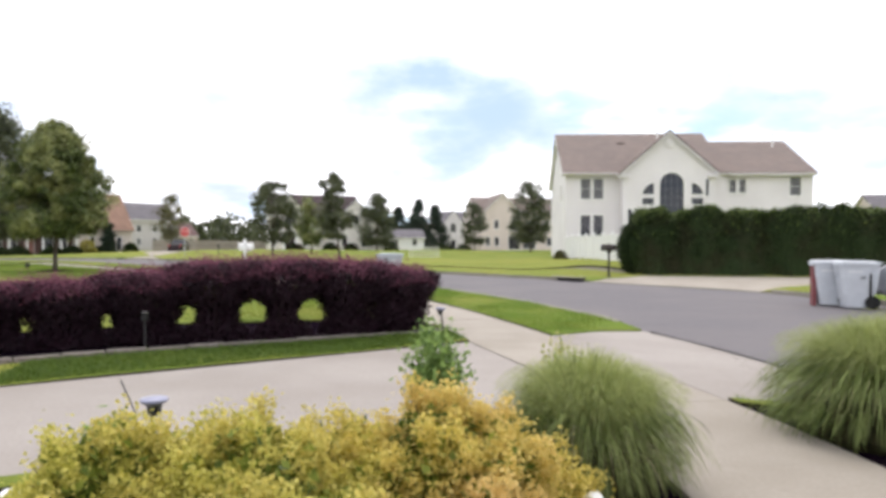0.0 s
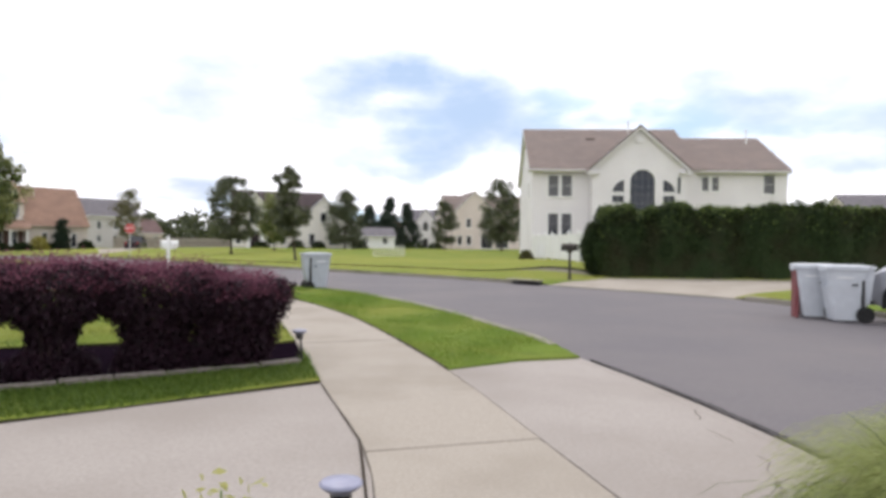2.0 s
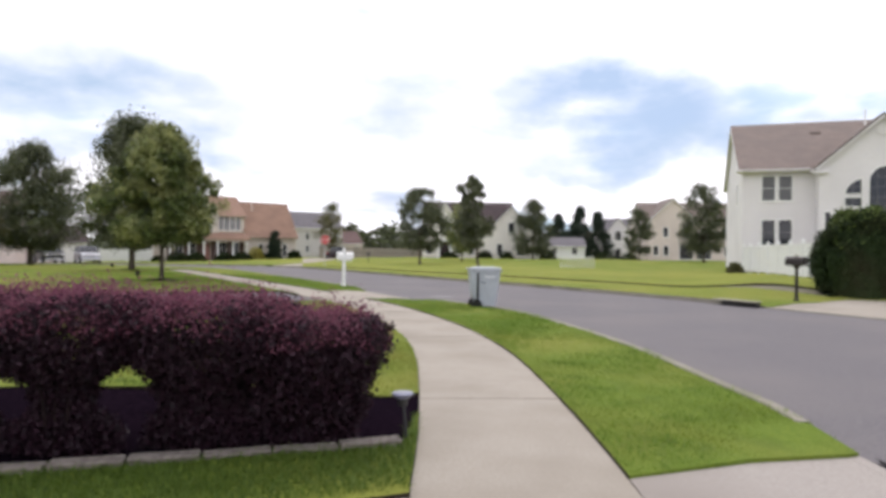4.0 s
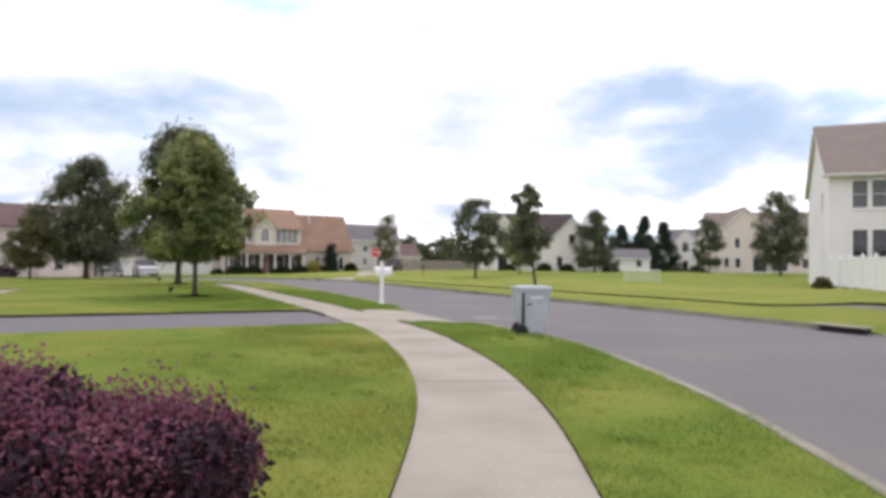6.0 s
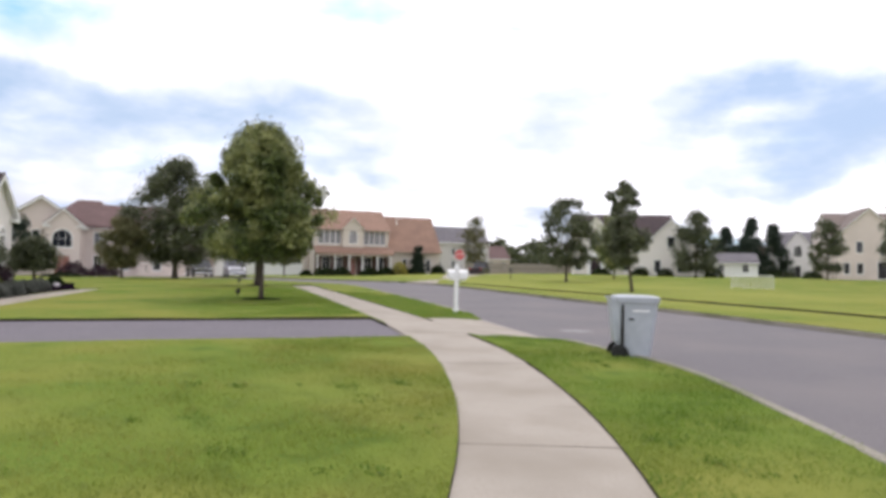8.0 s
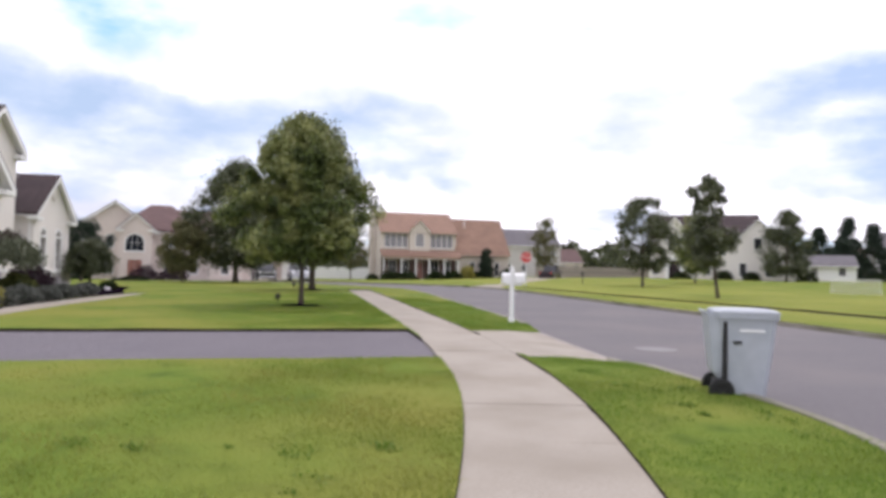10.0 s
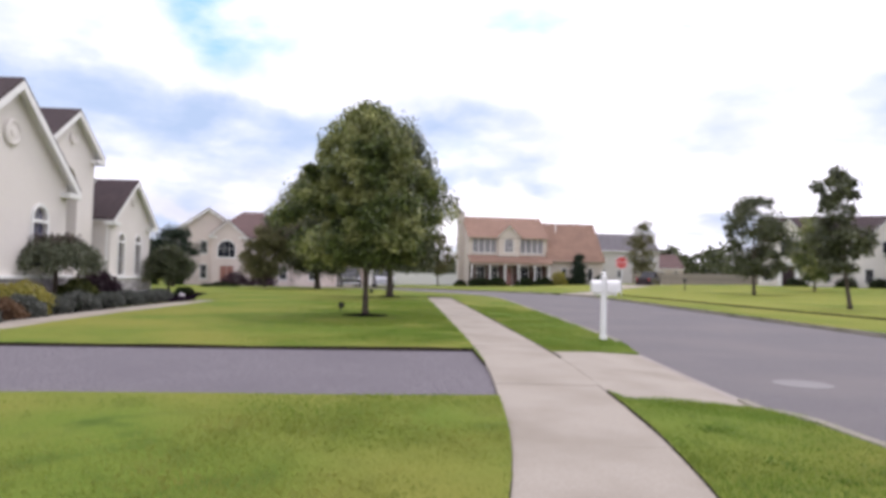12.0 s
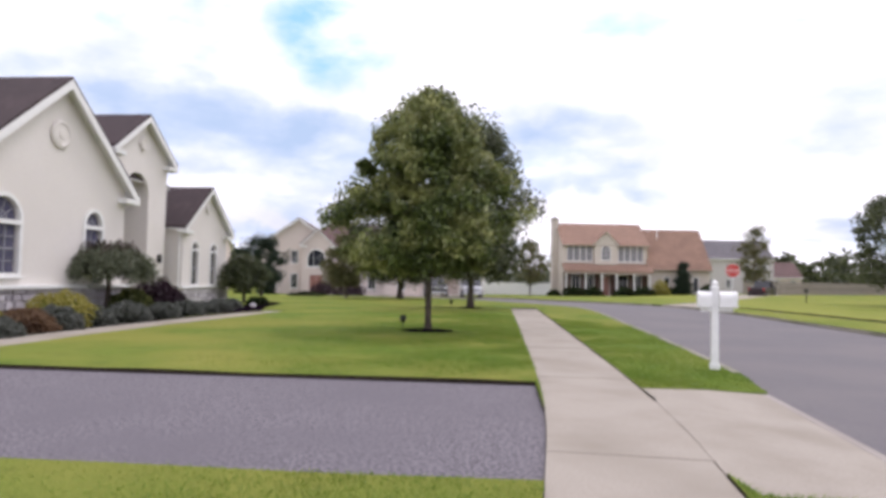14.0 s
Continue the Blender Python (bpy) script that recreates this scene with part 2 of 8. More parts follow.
BLACKTOP = surface("sealed_blacktop", (0.045, 0.039, 0.049), (0.205, 0.184, 0.206), (0.112, 0.100, 0.116), fine=30, broad=0.6, rough=0.85, bump=0.6, bump_scale=110, dist=0.01)
CONCRETE = surface("brushed_concrete", (0.284, 0.251, 0.211), (0.342, 0.304, 0.258), (0.240, 0.208, 0.169), fine=45, broad=0.8, rough=0.9, bump=0.25, bump_scale=140, dist=0.004)
CONCRETE2 = surface("driveway_concrete", (0.275, 0.245, 0.222), (0.335, 0.302, 0.276), (0.235, 0.205, 0.182), fine=40, broad=0.5, rough=0.9, bump=0.25, bump_scale=140, dist=0.004)
KERB = surface("kerb_concrete", (0.22, 0.20, 0.165), (0.31, 0.285, 0.24), (0.15, 0.145, 0.095), fine=30, rough=0.9, bump=0.3, bump_scale=80)
# concrete darkened to paint the shadow line along the far lawn's edge
WALK_SHADED = surface("edge_shaded_concrete", (0.12, 0.105, 0.075), (0.20, 0.18, 0.135), (0.10, 0.10, 0.055), fine=20, broad=0.5, rough=0.95, bump=0.3, bump_scale=60)
COVER = surface("worn_cover", (0.17, 0.16, 0.165), (0.22, 0.21, 0.21), fine=25, rough=0.8, bump=0.3, bump_scale=60)
EDGING = surface("edging_stone", (0.125, 0.105, 0.095), (0.215, 0.185, 0.165), fine=20, rough=0.95, bump=0.5, bump_scale=40)
BARK = surface("bark", (0.045, 0.035, 0.028), (0.10, 0.08, 0.065), fine=18, rough=1.0, bump=0.9, bump_scale=25, dist=0.03, stretch=(1, 1, 0.25))
BARK_DARK = surface("dark_stems", (0.014, 0.009, 0.010), (0.035, 0.022, 0.022), fine=18, rough=1.0, bump=0.6, bump_scale=25, dist=0.02, spec=0.1)
IRON = surface("dark_iron", (0.012, 0.012, 0.013), (0.03, 0.03, 0.03), rough=0.5, bump=0.1)
STUCCO_W = surface("white_stucco", (0.68, 0.655, 0.67), (0.73, 0.705, 0.72), (0.64, 0.615, 0.63), fine=12, broad=0.35, rough=0.9, bump=0.25, bump_scale=70, dist=0.006)
STUCCO_C = surface("cream_stucco", (0.71, 0.675, 0.64), (0.75, 0.715, 0.68), (0.67, 0.635, 0.60), fine=12, broad=0.35, rough=0.9, bump=0.25, bump_scale=70, dist=0.006)
STUCCO_T = surface("tan_stucco", (0.57, 0.495, 0.455), (0.63, 0.55, 0.51), (0.53, 0.46, 0.425), fine=12, broad=0.35, rough=0.9, bump=0.25, bump_scale=70)
STUCCO_Y = surface("yellow_cream_stucco", (0.54, 0.485, 0.435), (0.59, 0.53, 0.475), (0.50, 0.445, 0.40), fine=12, broad=0.35, rough=0.9, bump=0.2, bump_scale=70)
SIDING = surface("grey_siding", (0.44, 0.42, 0.41), (0.50, 0.48, 0.47), fine=6, rough=0.8, bump=0.15, bump_scale=30, stretch=(0.1, 0.1, 6))
SASH_GREY = surface("grey_sash_paint", (0.26, 0.26, 0.30), (0.32, 0.32, 0.36), fine=8, rough=0.6, bump=0.05, bump_scale=40)
TRIM = surface("white_trim", (0.76, 0.76, 0.75), (0.82, 0.82, 0.81), fine=8, rough=0.55, bump=0.05, bump_scale=40)
STONE = surface("pale_stone", (0.34, 0.31, 0.29), (0.52, 0.49, 0.46), (0.40, 0.34, 0.29), fine=9, broad=2.5, rough=0.95, bump=0.6, bump_scale=35, dist=0.02)
ROOF_BROWN = shingled("brown_shingles", (0.175, 0.135, 0.120), (0.215, 0.170, 0.150), (0.155, 0.125, 0.115))
ROOF_DARK = shingled("dark_plum_shingles", (0.042, 0.026, 0.029), (0.060, 0.039, 0.042), (0.034, 0.022, 0.025))
ROOF_TAN = shingled("red_brown_shingles", (0.22, 0.14, 0.11), (0.27, 0.175, 0.14), (0.19, 0.12, 0.10))
ROOF_ORANGE = shingled("orange_shingles", (0.245, 0.148, 0.108), (0.295, 0.182, 0.135), (0.21, 0.128, 0.095))
ROOF_PLUM = shingled("plum_brown_shingles", (0.120, 0.072, 0.070), (0.150, 0.092, 0.088), (0.100, 0.062, 0.060))
ROOF_GREY = shingled("grey_shingles", (0.125, 0.115, 0.128), (0.16, 0.148, 0.16), (0.11, 0.10, 0.112))
DOOR_RED = surface("red_door_paint", (0.26, 0.12, 0.095), (0.31, 0.145, 0.115), rough=0.5, bump=0.1)
VINYL = surface("white_vinyl", (0.74, 0.74, 0.74), (0.80, 0.80, 0.80), fine=6, rough=0.45, bump=0.03)
WOOD_GREY = surface("weathered_wood", (0.20, 0.175, 0.15), (0.30, 0.26, 0.23), fine=12, rough=0.95, bump=0.5, bump_scale=30, stretch=(1, 1, 0.15))
BIN_GREY = surface("grey_bin_plastic", (0.36, 0.39, 0.44), (0.41, 0.44, 0.49), (0.33, 0.35, 0.39), fine=6, broad=2.0, rough=0.5, bump=0.06, bump_scale=60)
BIN_PALE = surface("pale_bin_plastic", (0.50, 0.53, 0.57), (0.56, 0.59, 0.63), (0.46, 0.48, 0.52), fine=6, broad=2.0, rough=0.5, bump=0.06, bump_scale=60)
BIN_RED = surface("red_plastic", (0.15, 0.03, 0.036), (0.20, 0.045, 0.05), rough=0.5, bump=0.05)
RUBBER = surface("black_rubber", (0.012, 0.012, 0.012), (0.022, 0.022, 0.022), rough=0.85, bump=0.2)
BLACK_PLASTIC = surface("black_plastic", (0.015, 0.015, 0.016), (0.03, 0.03, 0.032), rough=0.55, bump=0.05)
LAMP_CAP = surface("blue_grey_lamp_cap", (0.18, 0.185, 0.27), (0.25, 0.255, 0.35), fine=15, rough=0.35, bump=0.05)
CAR_DARK = surface("dark_car_paint", (0.018, 0.019, 0.022), (0.024, 0.025, 0.029), rough=0.22, bump=0.0)
CAR_MAROON = surface("maroon_car_paint", (0.020, 0.011, 0.017), (0.028, 0.015, 0.022), rough=0.25, bump=0.0)
CAR_SILVER = surface("silver_car_paint", (0.42, 0.42, 0.46), (0.46, 0.46, 0.50), rough=0.28, bump=0.0, metal=0.3)
CHROME = surface("chrome", (0.6, 0.6, 0.6), (0.68, 0.68, 0.68), rough=0.18, bump=0.0, metal=1.0)
RED_SIGN = surface("red_sign_paint", (0.50, 0.035, 0.035), (0.56, 0.045, 0.045), rough=0.45, bump=0.0)
SKYLINE_GREY = surface("bronze_metal", (0.028, 0.024, 0.022), (0.05, 0.043, 0.04), rough=0.5, metal=0.6, bump=0.05)


def glassy(name, tint, rough=0.06):
    m, n, l, p = nodes_of(name)
    p.inputs["Base Color"].default_value = (*tint, 1)
    p.inputs["Roughness"].default_value = rough
    p.inputs["Specular IOR Level"].default_value = 0.6
    tc = n.new("ShaderNodeTexCoord")
    t = n.new("ShaderNodeTexNoise"); t.inputs["Scale"].default_value = 1.2
    l.new(tc.outputs["Object"], t.inputs["Vector"])
    bp = n.new("ShaderNodeBump"); bp.inputs["Strength"].default_value, bp.inputs["Distance"].default_value = 0.08, 0.03
    l.new(t.outputs["Fac"], bp.inputs["Height"]); l.new(bp.outputs[0], p.inputs["Normal"])
    return m


# tan trim with the shade under eaves and porch roof in its colour
SHADED_TRIM = surface("shaded_tan_trim", (0.33, 0.27, 0.225), (0.38, 0.31, 0.26), fine=8, rough=0.6, bump=0.05)
SHEER = surface("sheer_curtained_pane", (0.20, 0.195, 0.215), (0.26, 0.25, 0.275), fine=3, rough=0.25, bump=0.0)
SHEER_DARK = surface("shaded_pane", (0.075, 0.072, 0.125), (0.11, 0.105, 0.165), fine=3, rough=0.2, bump=0.0)
GLASS = glassy("window_glass", (0.018, 0.020, 0.028))
BLIND = surface("drawn_blind", (0.085, 0.085, 0.095), (0.12, 0.12, 0.13), rough=0.3, bump=0.0)

# palest clump tone paints sunlit highlights, darkest leaf tone the crown's shaded side
L_TREE = leafy("maple_leaves", (0.014, 0.027, 0.007), (0.145, 0.188, 0.048), (0.430, 0.440, 0.175), trans=0.16, rough=0.4, spec=0.4)
L_TREE_D = leafy("dark_tree_leaves", (0.022, 0.031, 0.013), (0.088, 0.104, 0.042), (0.140, 0.155, 0.080), trans=0.24, rough=0.38, spec=0.55)
L_TREE_O = leafy("olive_leaves", (0.080, 0.086, 0.038), (0.190, 0.185, 0.085), (0.150, 0.130, 0.065), trans=0.3)
L_HEDGE = leafy("yew_leaves", (0.008, 0.017, 0.006), (0.036, 0.058, 0.018), (0.030, 0.030, 0.013), rough=0.7, trans=0.10, spec=0.15)
L_CONIFER = leafy("conifer_needles", (0.010, 0.022, 0.014), (0.028, 0.045, 0.026), trans=0.1)
# leaves darkened for the hedge's shaded sides, new shoots paled for its lit top
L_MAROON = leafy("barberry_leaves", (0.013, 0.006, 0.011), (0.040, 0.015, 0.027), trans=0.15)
L_MAROON_LIT = leafy("lit_barberry_shoots", (0.12, 0.036, 0.066), (0.27, 0.105, 0.15), trans=0.45)
L_YELLOW = leafy("gold_leaves", (0.38, 0.37, 0.06), (0.70, 0.63, 0.17), (0.70, 0.48, 0.18), trans=0.45)
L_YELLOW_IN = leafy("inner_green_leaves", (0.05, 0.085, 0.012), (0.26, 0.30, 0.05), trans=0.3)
L_ORANGE = leafy("orange_gold_leaves", (0.48, 0.39, 0.07), (0.76, 0.63, 0.19), (0.76, 0.50, 0.25), trans=0.5)
L_FRESH = leafy("fresh_green_leaves", (0.085, 0.150, 0.040), (0.33, 0.46, 0.14), trans=0.35)
L_BLADE = leafy("fountain_grass", (0.040, 0.070, 0.014), (0.29, 0.35, 0.11), (0.20, 0.23, 0.08), trans=0.3)
L_BLADE_DRY = leafy("straw_blades", (0.10, 0.10, 0.045), (0.38, 0.35, 0.20), trans=0.3)
# brownish clump core, near black to hold the shade between the blades
L_SHADED_CORE = surface("shaded_clump_core", (0.010, 0.010, 0.005), (0.035, 0.032, 0.016), fine=40, rough=1.0, bump=0.8, bump_scale=50, dist=0.03, spec=0.05, stretch=(1, 1, 0.2))
L_WEED = leafy("weed_leaves", (0.105, 0.180, 0.026), (0.165, 0.240, 0.042), trans=0.5)
L_WEEP = leafy("weeping_leaves", (0.085, 0.100, 0.062), (0.215, 0.235, 0.160), trans=0.35)
# young yew tone, brightened to paint highlights on the tall hedge's top
L_HEDGE_LIT = leafy("lit_yew_shoots", (0.055, 0.088, 0.020), (0.165, 0.215, 0.055), trans=0.25)
L_YOUNG = leafy("young_leaves", (0.28, 0.31, 0.08), (0.46, 0.44, 0.16), trans=0.4)
L_STRIP = leafy("long_strip_blades", (0.055, 0.100, 0.014), (0.125, 0.190, 0.030), trans=0.4)
L_LAWN = leafy("lawn_blades", (0.155, 0.205, 0.032), (0.235, 0.275, 0.052), (0.265, 0.255, 0.060), trans=0.55)
L_VERGE = leafy("verge_blades", (0.110, 0.195, 0.026), (0.190, 0.280, 0.044), (0.215, 0.260, 0.048), trans=0.55)
L_JUNIPER = leafy("juniper", (0.060, 0.068, 0.058), (0.165, 0.172, 0.150), trans=0.15)
L_GOLDMOUND = leafy("gold_mound", (0.25, 0.23, 0.05), (0.42, 0.37, 0.10), trans=0.3)
L_GOLD_DARK = leafy("olive_gold_leaves", (0.030, 0.045, 0.012), (0.13, 0.135, 0.035), trans=0.2)
L_RUSSET = leafy("russet_leaves", (0.10, 0.055, 0.035), (0.24, 0.15, 0.085), trans=0.3)
L_FINE = leafy("feathery_grass", (0.26, 0.31, 0.09), (0.43, 0.46, 0.185), trans=0.5)
GARAGE_PINK = surface("pinkish_door_paint", (0.43, 0.345, 0.335), (0.48, 0.385, 0.37), fine=5, rough=0.6, bump=0.05)
# red-brown wall colour, darkened for the shade under the porch roof
PORCH_SHADE = surface("shaded_red_brown_wall", (0.075, 0.045, 0.040), (0.115, 0.070, 0.060), fine=14, rough=0.95, bump=0.3, bump_scale=30)


# ---- building helpers ----
def finish(name, me, material, parent=None, label="", smooth=False):
    for m in (material if isinstance(material, (list, tuple)) else [material]):
        me.materials.append(m)
    if smooth:
        me.polygons.foreach_set("use_smooth", [True] * len(me.polygons))
    ob = new(name, me)
    if parent:
        ob.parent = parent
    if label:
        ob["label"] = label
    return ob


def part(name, bm, material, parent=None, label="", smooth=False):
    """Link a bmesh as one mesh object, under a thing or a part."""
    me = bpy.data.meshes.new(name)
    bmesh.ops.recalc_face_normals(bm, faces=bm.faces)
    bm.to_mesh(me)
    bm.free()
    return finish(name, me, material, parent, label, smooth)


def thing(name, x, y, z=0.0, rz=0.0, label="", category="", group="", kind=""):
    e = new(name)
    e.matrix_world = pose(x, y, z, 0, 0, rz)
    return tagged(e, label, category, group, kind)


def raw(name, verts, faces, material, parent=None, label="", smooth=False):
    me = bpy.data.meshes.new(name)
    me.from_pydata([tuple(v) for v in verts], [], faces)
    me.update()
    return finish(name, me, material, parent, label, smooth)


def box(x0, y0, z0, x1, y1, z1, bevel=0.0, bm=None, m=None):
    bm = bm or bmesh.new()
    vs = [bm.verts.new(c) for c in ((x0, y0, z0), (x1, y0, z0), (x1, y1, z0), (x0, y1, z0), (x0, y0, z1), (x1, y0, z1), (x1, y1, z1), (x0, y1, z1))]
    fs = [bm.faces.new([vs[i] for i in f]) for f in ((0, 3, 2, 1), (4, 5, 6, 7), (0, 1, 5, 4), (1, 2, 6, 5), (2, 3, 7, 6), (3, 0, 4, 7))]
    if m is not None:
        bmesh.ops.transform(bm, matrix=m, verts=vs)
    if bevel:
        es = list({e for f in fs for e in f.edges})
        bmesh.ops.bevel(bm, geom=es, offset=bevel, segments=2, affect="EDGES", profile=0.5)
    return bm


def tube(points, radii, sides=8, bm=None, cap=True):
    """A round, tapering tube along a line of points."""
    bm = bm or bmesh.new()
    pts = [Vector(p) for p in points]
    rings = []
    for i, p in enumerate(pts):
        d = (pts[min(i + 1, len(pts) - 1)] - pts[max(i - 1, 0)]).normalized()
        a = d.orthogonal().normalized() if abs(d.z) < 0.9 else Vector((1, 0, 0)).cross(d).normalized()
        b = d.cross(a)
        rings.append([bm.verts.new(p + float(radii[i]) * (math.cos(t) * a + math.sin(t) * b)) for t in (2 * math.pi * k / sides for k in range(sides))])
    for r0, r1 in zip(rings, rings[1:]):
        for k in range(sides):
            bm.faces.new((r0[k], r0[(k + 1) % sides], r1[(k + 1) % sides], r1[k]))
    if cap:
        bm.faces.new(rings[0][::-1])
        bm.faces.new(rings[-1])
    return bm


def lathe(profile, sides=20, bm=None, m=None):
    """A turned shape from (radius, height) pairs about z."""
    bm = bm or bmesh.new()
    rings = [[bm.verts.new((max(r, 0.0005) * math.cos(2 * math.pi * k / sides), max(r, 0.0005) * math.sin(2 * math.pi * k / sides), z)) for k in range(sides)] for r, z in profile]
    for r0, r1 in zip(rings, rings[1:]):
        for k in range(sides):
            bm.faces.new((r0[k], r0[(k + 1) % sides], r1[(k + 1) % sides], r1[k]))
    bm.faces.new(rings[0][::-1])
    bm.faces.new(rings[-1])
    if m is not None:
        bmesh.ops.transform(bm, matrix=m, verts=[v for r in rings for v in r])
    return bm


def loft(sections, bm=None, closed=True):
    """A skin over equal-length rings of points."""
    bm = bm or bmesh.new()
    rings = [[bm.verts.new(p) for p in s] for s in sections]
    n = len(rings[0])
    for r0, r1 in zip(rings, rings[1:]):
        for k in range(n):
            bm.faces.new((r0[k], r0[(k + 1) % n], r1[(k + 1) % n], r1[k]))
    if closed:
        bm.faces.new(rings[0][::-1])
        bm.faces.new(rings[-1])
    return bm


def inside(x, y, poly):
    hit = False
    j = len(poly) - 1
    for i in range(len(poly)):
        xi, yi = poly[i]
        xj, yj = poly[j]
        if (yi > y) != (yj > y) and x < (xj - xi) * (y - yi) / (yj - yi) + xi:
            hit = not hit
        j = i
    return hit


def inside_many(P, poly):
    """Which of many points lie in a polygon."""
    x, y = P[:, 0], P[:, 1]
    hit = np.zeros(len(P), bool)
    for (xi, yi), (xj, yj) in zip(poly, poly[-1:] + poly[:-1]):
        if yi != yj:
            hit ^= ((yi > y) != (yj > y)) & (x < (xj - xi) * (y - yi) / (yj - yi) + xi)
    return hit


def spline(pts, step=0.6):
    """Points along a smooth curve through pts."""
    p = [np.array(q, float) for q in pts]
    p = [2 * p[0] - p[1]] + p + [2 * p[-1] - p[-2]]
    out = []
    for a, b, c, d in zip(p, p[1:], p[2:], p[3:]):
        n = max(1, int(np.linalg.norm(c - b) / step))
        for k in range(n):
            t = k / n
            out.append(0.5 * (2 * b + (c - a) * t + (2 * a - 5 * b + 4 * c - d) * t * t + (3 * b - a - 3 * c + d) * t ** 3))
    out.append(p[-2])
    return [tuple(map(float, q)) for q in out]


def offset(line, d):
    """The line moved d metres to its left."""
    out = []
    for i, p in enumerate(line):
        a, b = line[max(i - 1, 0)], line[min(i + 1, len(line) - 1)]
        dx, dy = b[0] - a[0], b[1] - a[1]
        k = math.hypot(dx, dy) or 1
        out.append((p[0] - d * dy / k, p[1] + d * dx / k))
    return out


def panel(outline, holes=(), thick=0.2, bm=None, m=None):
    """An upright plate in the x-z plane with openings through it; its front is y = 0 and its back y = thick."""
    bm = bm or bmesh.new()
    pts, edges = [], []
    for loop in (outline, *holes):
        k = len(pts)
        pts += [Vector(p) for p in loop]
        edges += [(k + i, k + (i + 1) % len(loop)) for i in range(len(loop))]
    v2, _, f2, *_ = mgeo.delaunay_2d_cdt(pts, edges, [], 0, 1e-5)
    keep = []
    for f in f2:
        cx, cz = sum(v2[i][0] for i in f) / len(f), sum(v2[i][1] for i in f) / len(f)
        if inside(cx, cz, outline) and not any(inside(cx, cz, h) for h in holes):
            keep.append(f)
    front = [bm.verts.new((v[0], 0, v[1])) for v in v2]
    back = [bm.verts.new((v[0], thick, v[1])) for v in v2]
    count = {}
    for f in keep:
        bm.faces.new([front[i] for i in f])
        bm.faces.new([back[i] for i in reversed(f)])
        for i in range(len(f)):
            a, b = f[i], f[(i + 1) % len(f)]
            count[(a, b)] = 1
    for a, b in count:
        if (b, a) not in count:
            bm.faces.new((front[b], front[a], back[a], back[b]))
    loose = [v for v in front + back if not v.link_faces]
    for v in loose:
        bm.verts.remove(v)
    if m is not None:
        bmesh.ops.transform(bm, matrix=m, verts=[v for v in front + back if v.is_valid])
    return bm


def rect(x0, z0, x1, z1):
    return [(x0, z0), (x1, z0), (x1, z1), (x0, z1)]


def arch(x0, z0, x1, z1, n=10):
    """A rectangle with a round head; z1 is its crown."""
    r = (x1 - x0) / 2
    c = (x0 + x1) / 2
    rise = min(r, z1 - z0)
    return [(x0, z0), (x1, z0)] + [(c + r * math.cos(math.pi * k / n), z1 - rise + rise * math.sin(math.pi * k / n)) for k in range(n + 1)]


def grow(loop, d):
    """A loop (counter-clockwise) widened by d."""
    out = []
    n = len(loop)
    for i in range(n):
        p0, p, p1 = Vector(loop[i - 1]), Vector(loop[i]), Vector(loop[(i + 1) % n])
        e0, e1 = (p - p0).normalized(), (p1 - p).normalized()
        n0, n1 = Vector((e0.y, -e0.x)), Vector((e1.y, -e1.x))
        b = (n0 + n1)
        b = b / max(b.length, 1e-6)
        out.append(tuple(p + b * d / max(0.5, b.dot(n0))))
    return out


def leaves(name, centres, size, material, parent=None, seed=1, aspect=0.55, up=0.3, kind="stuff", label=""):
    """One mesh of many small, pointed, slightly folded leaves."""
    rng = np.random.default_rng(seed)
    c = np.asarray(centres, float)
    n = len(c)
    d = rng.normal(size=(n, 3)); d[:, 2] -= 0.15
    d /= np.linalg.norm(d, axis=1)[:, None]
    w = rng.normal(size=(n, 3)); w[:, 2] += up
    s = np.cross(d, w); s /= np.linalg.norm(s, axis=1)[:, None] + 1e-9
    k = (size * rng.uniform(0.6, 1.35, n))[:, None]
    nrm = np.cross(s, d)
    v = np.empty((n, 4, 3))
    v[:, 0] = c - d * k
    v[:, 1] = c + s * k * aspect + nrm * k * 0.18
    v[:, 2] = c + d * k
    v[:, 3] = c - s * k * aspect + nrm * k * 0.18
    me = bpy.data.meshes.new(name)
    me.vertices.add(4 * n); me.vertices.foreach_set("co", v.reshape(-1))
    me.loops.add(4 * n); me.loops.foreach_set("vertex_index", np.arange(4 * n, dtype=np.int32))
    me.polygons.add(n); me.polygons.foreach_set("loop_start", np.arange(0, 4 * n, 4, dtype=np.int32))
    me.update(calc_edges=True)
    ob = finish(name, me, material, parent, label)
    return ob


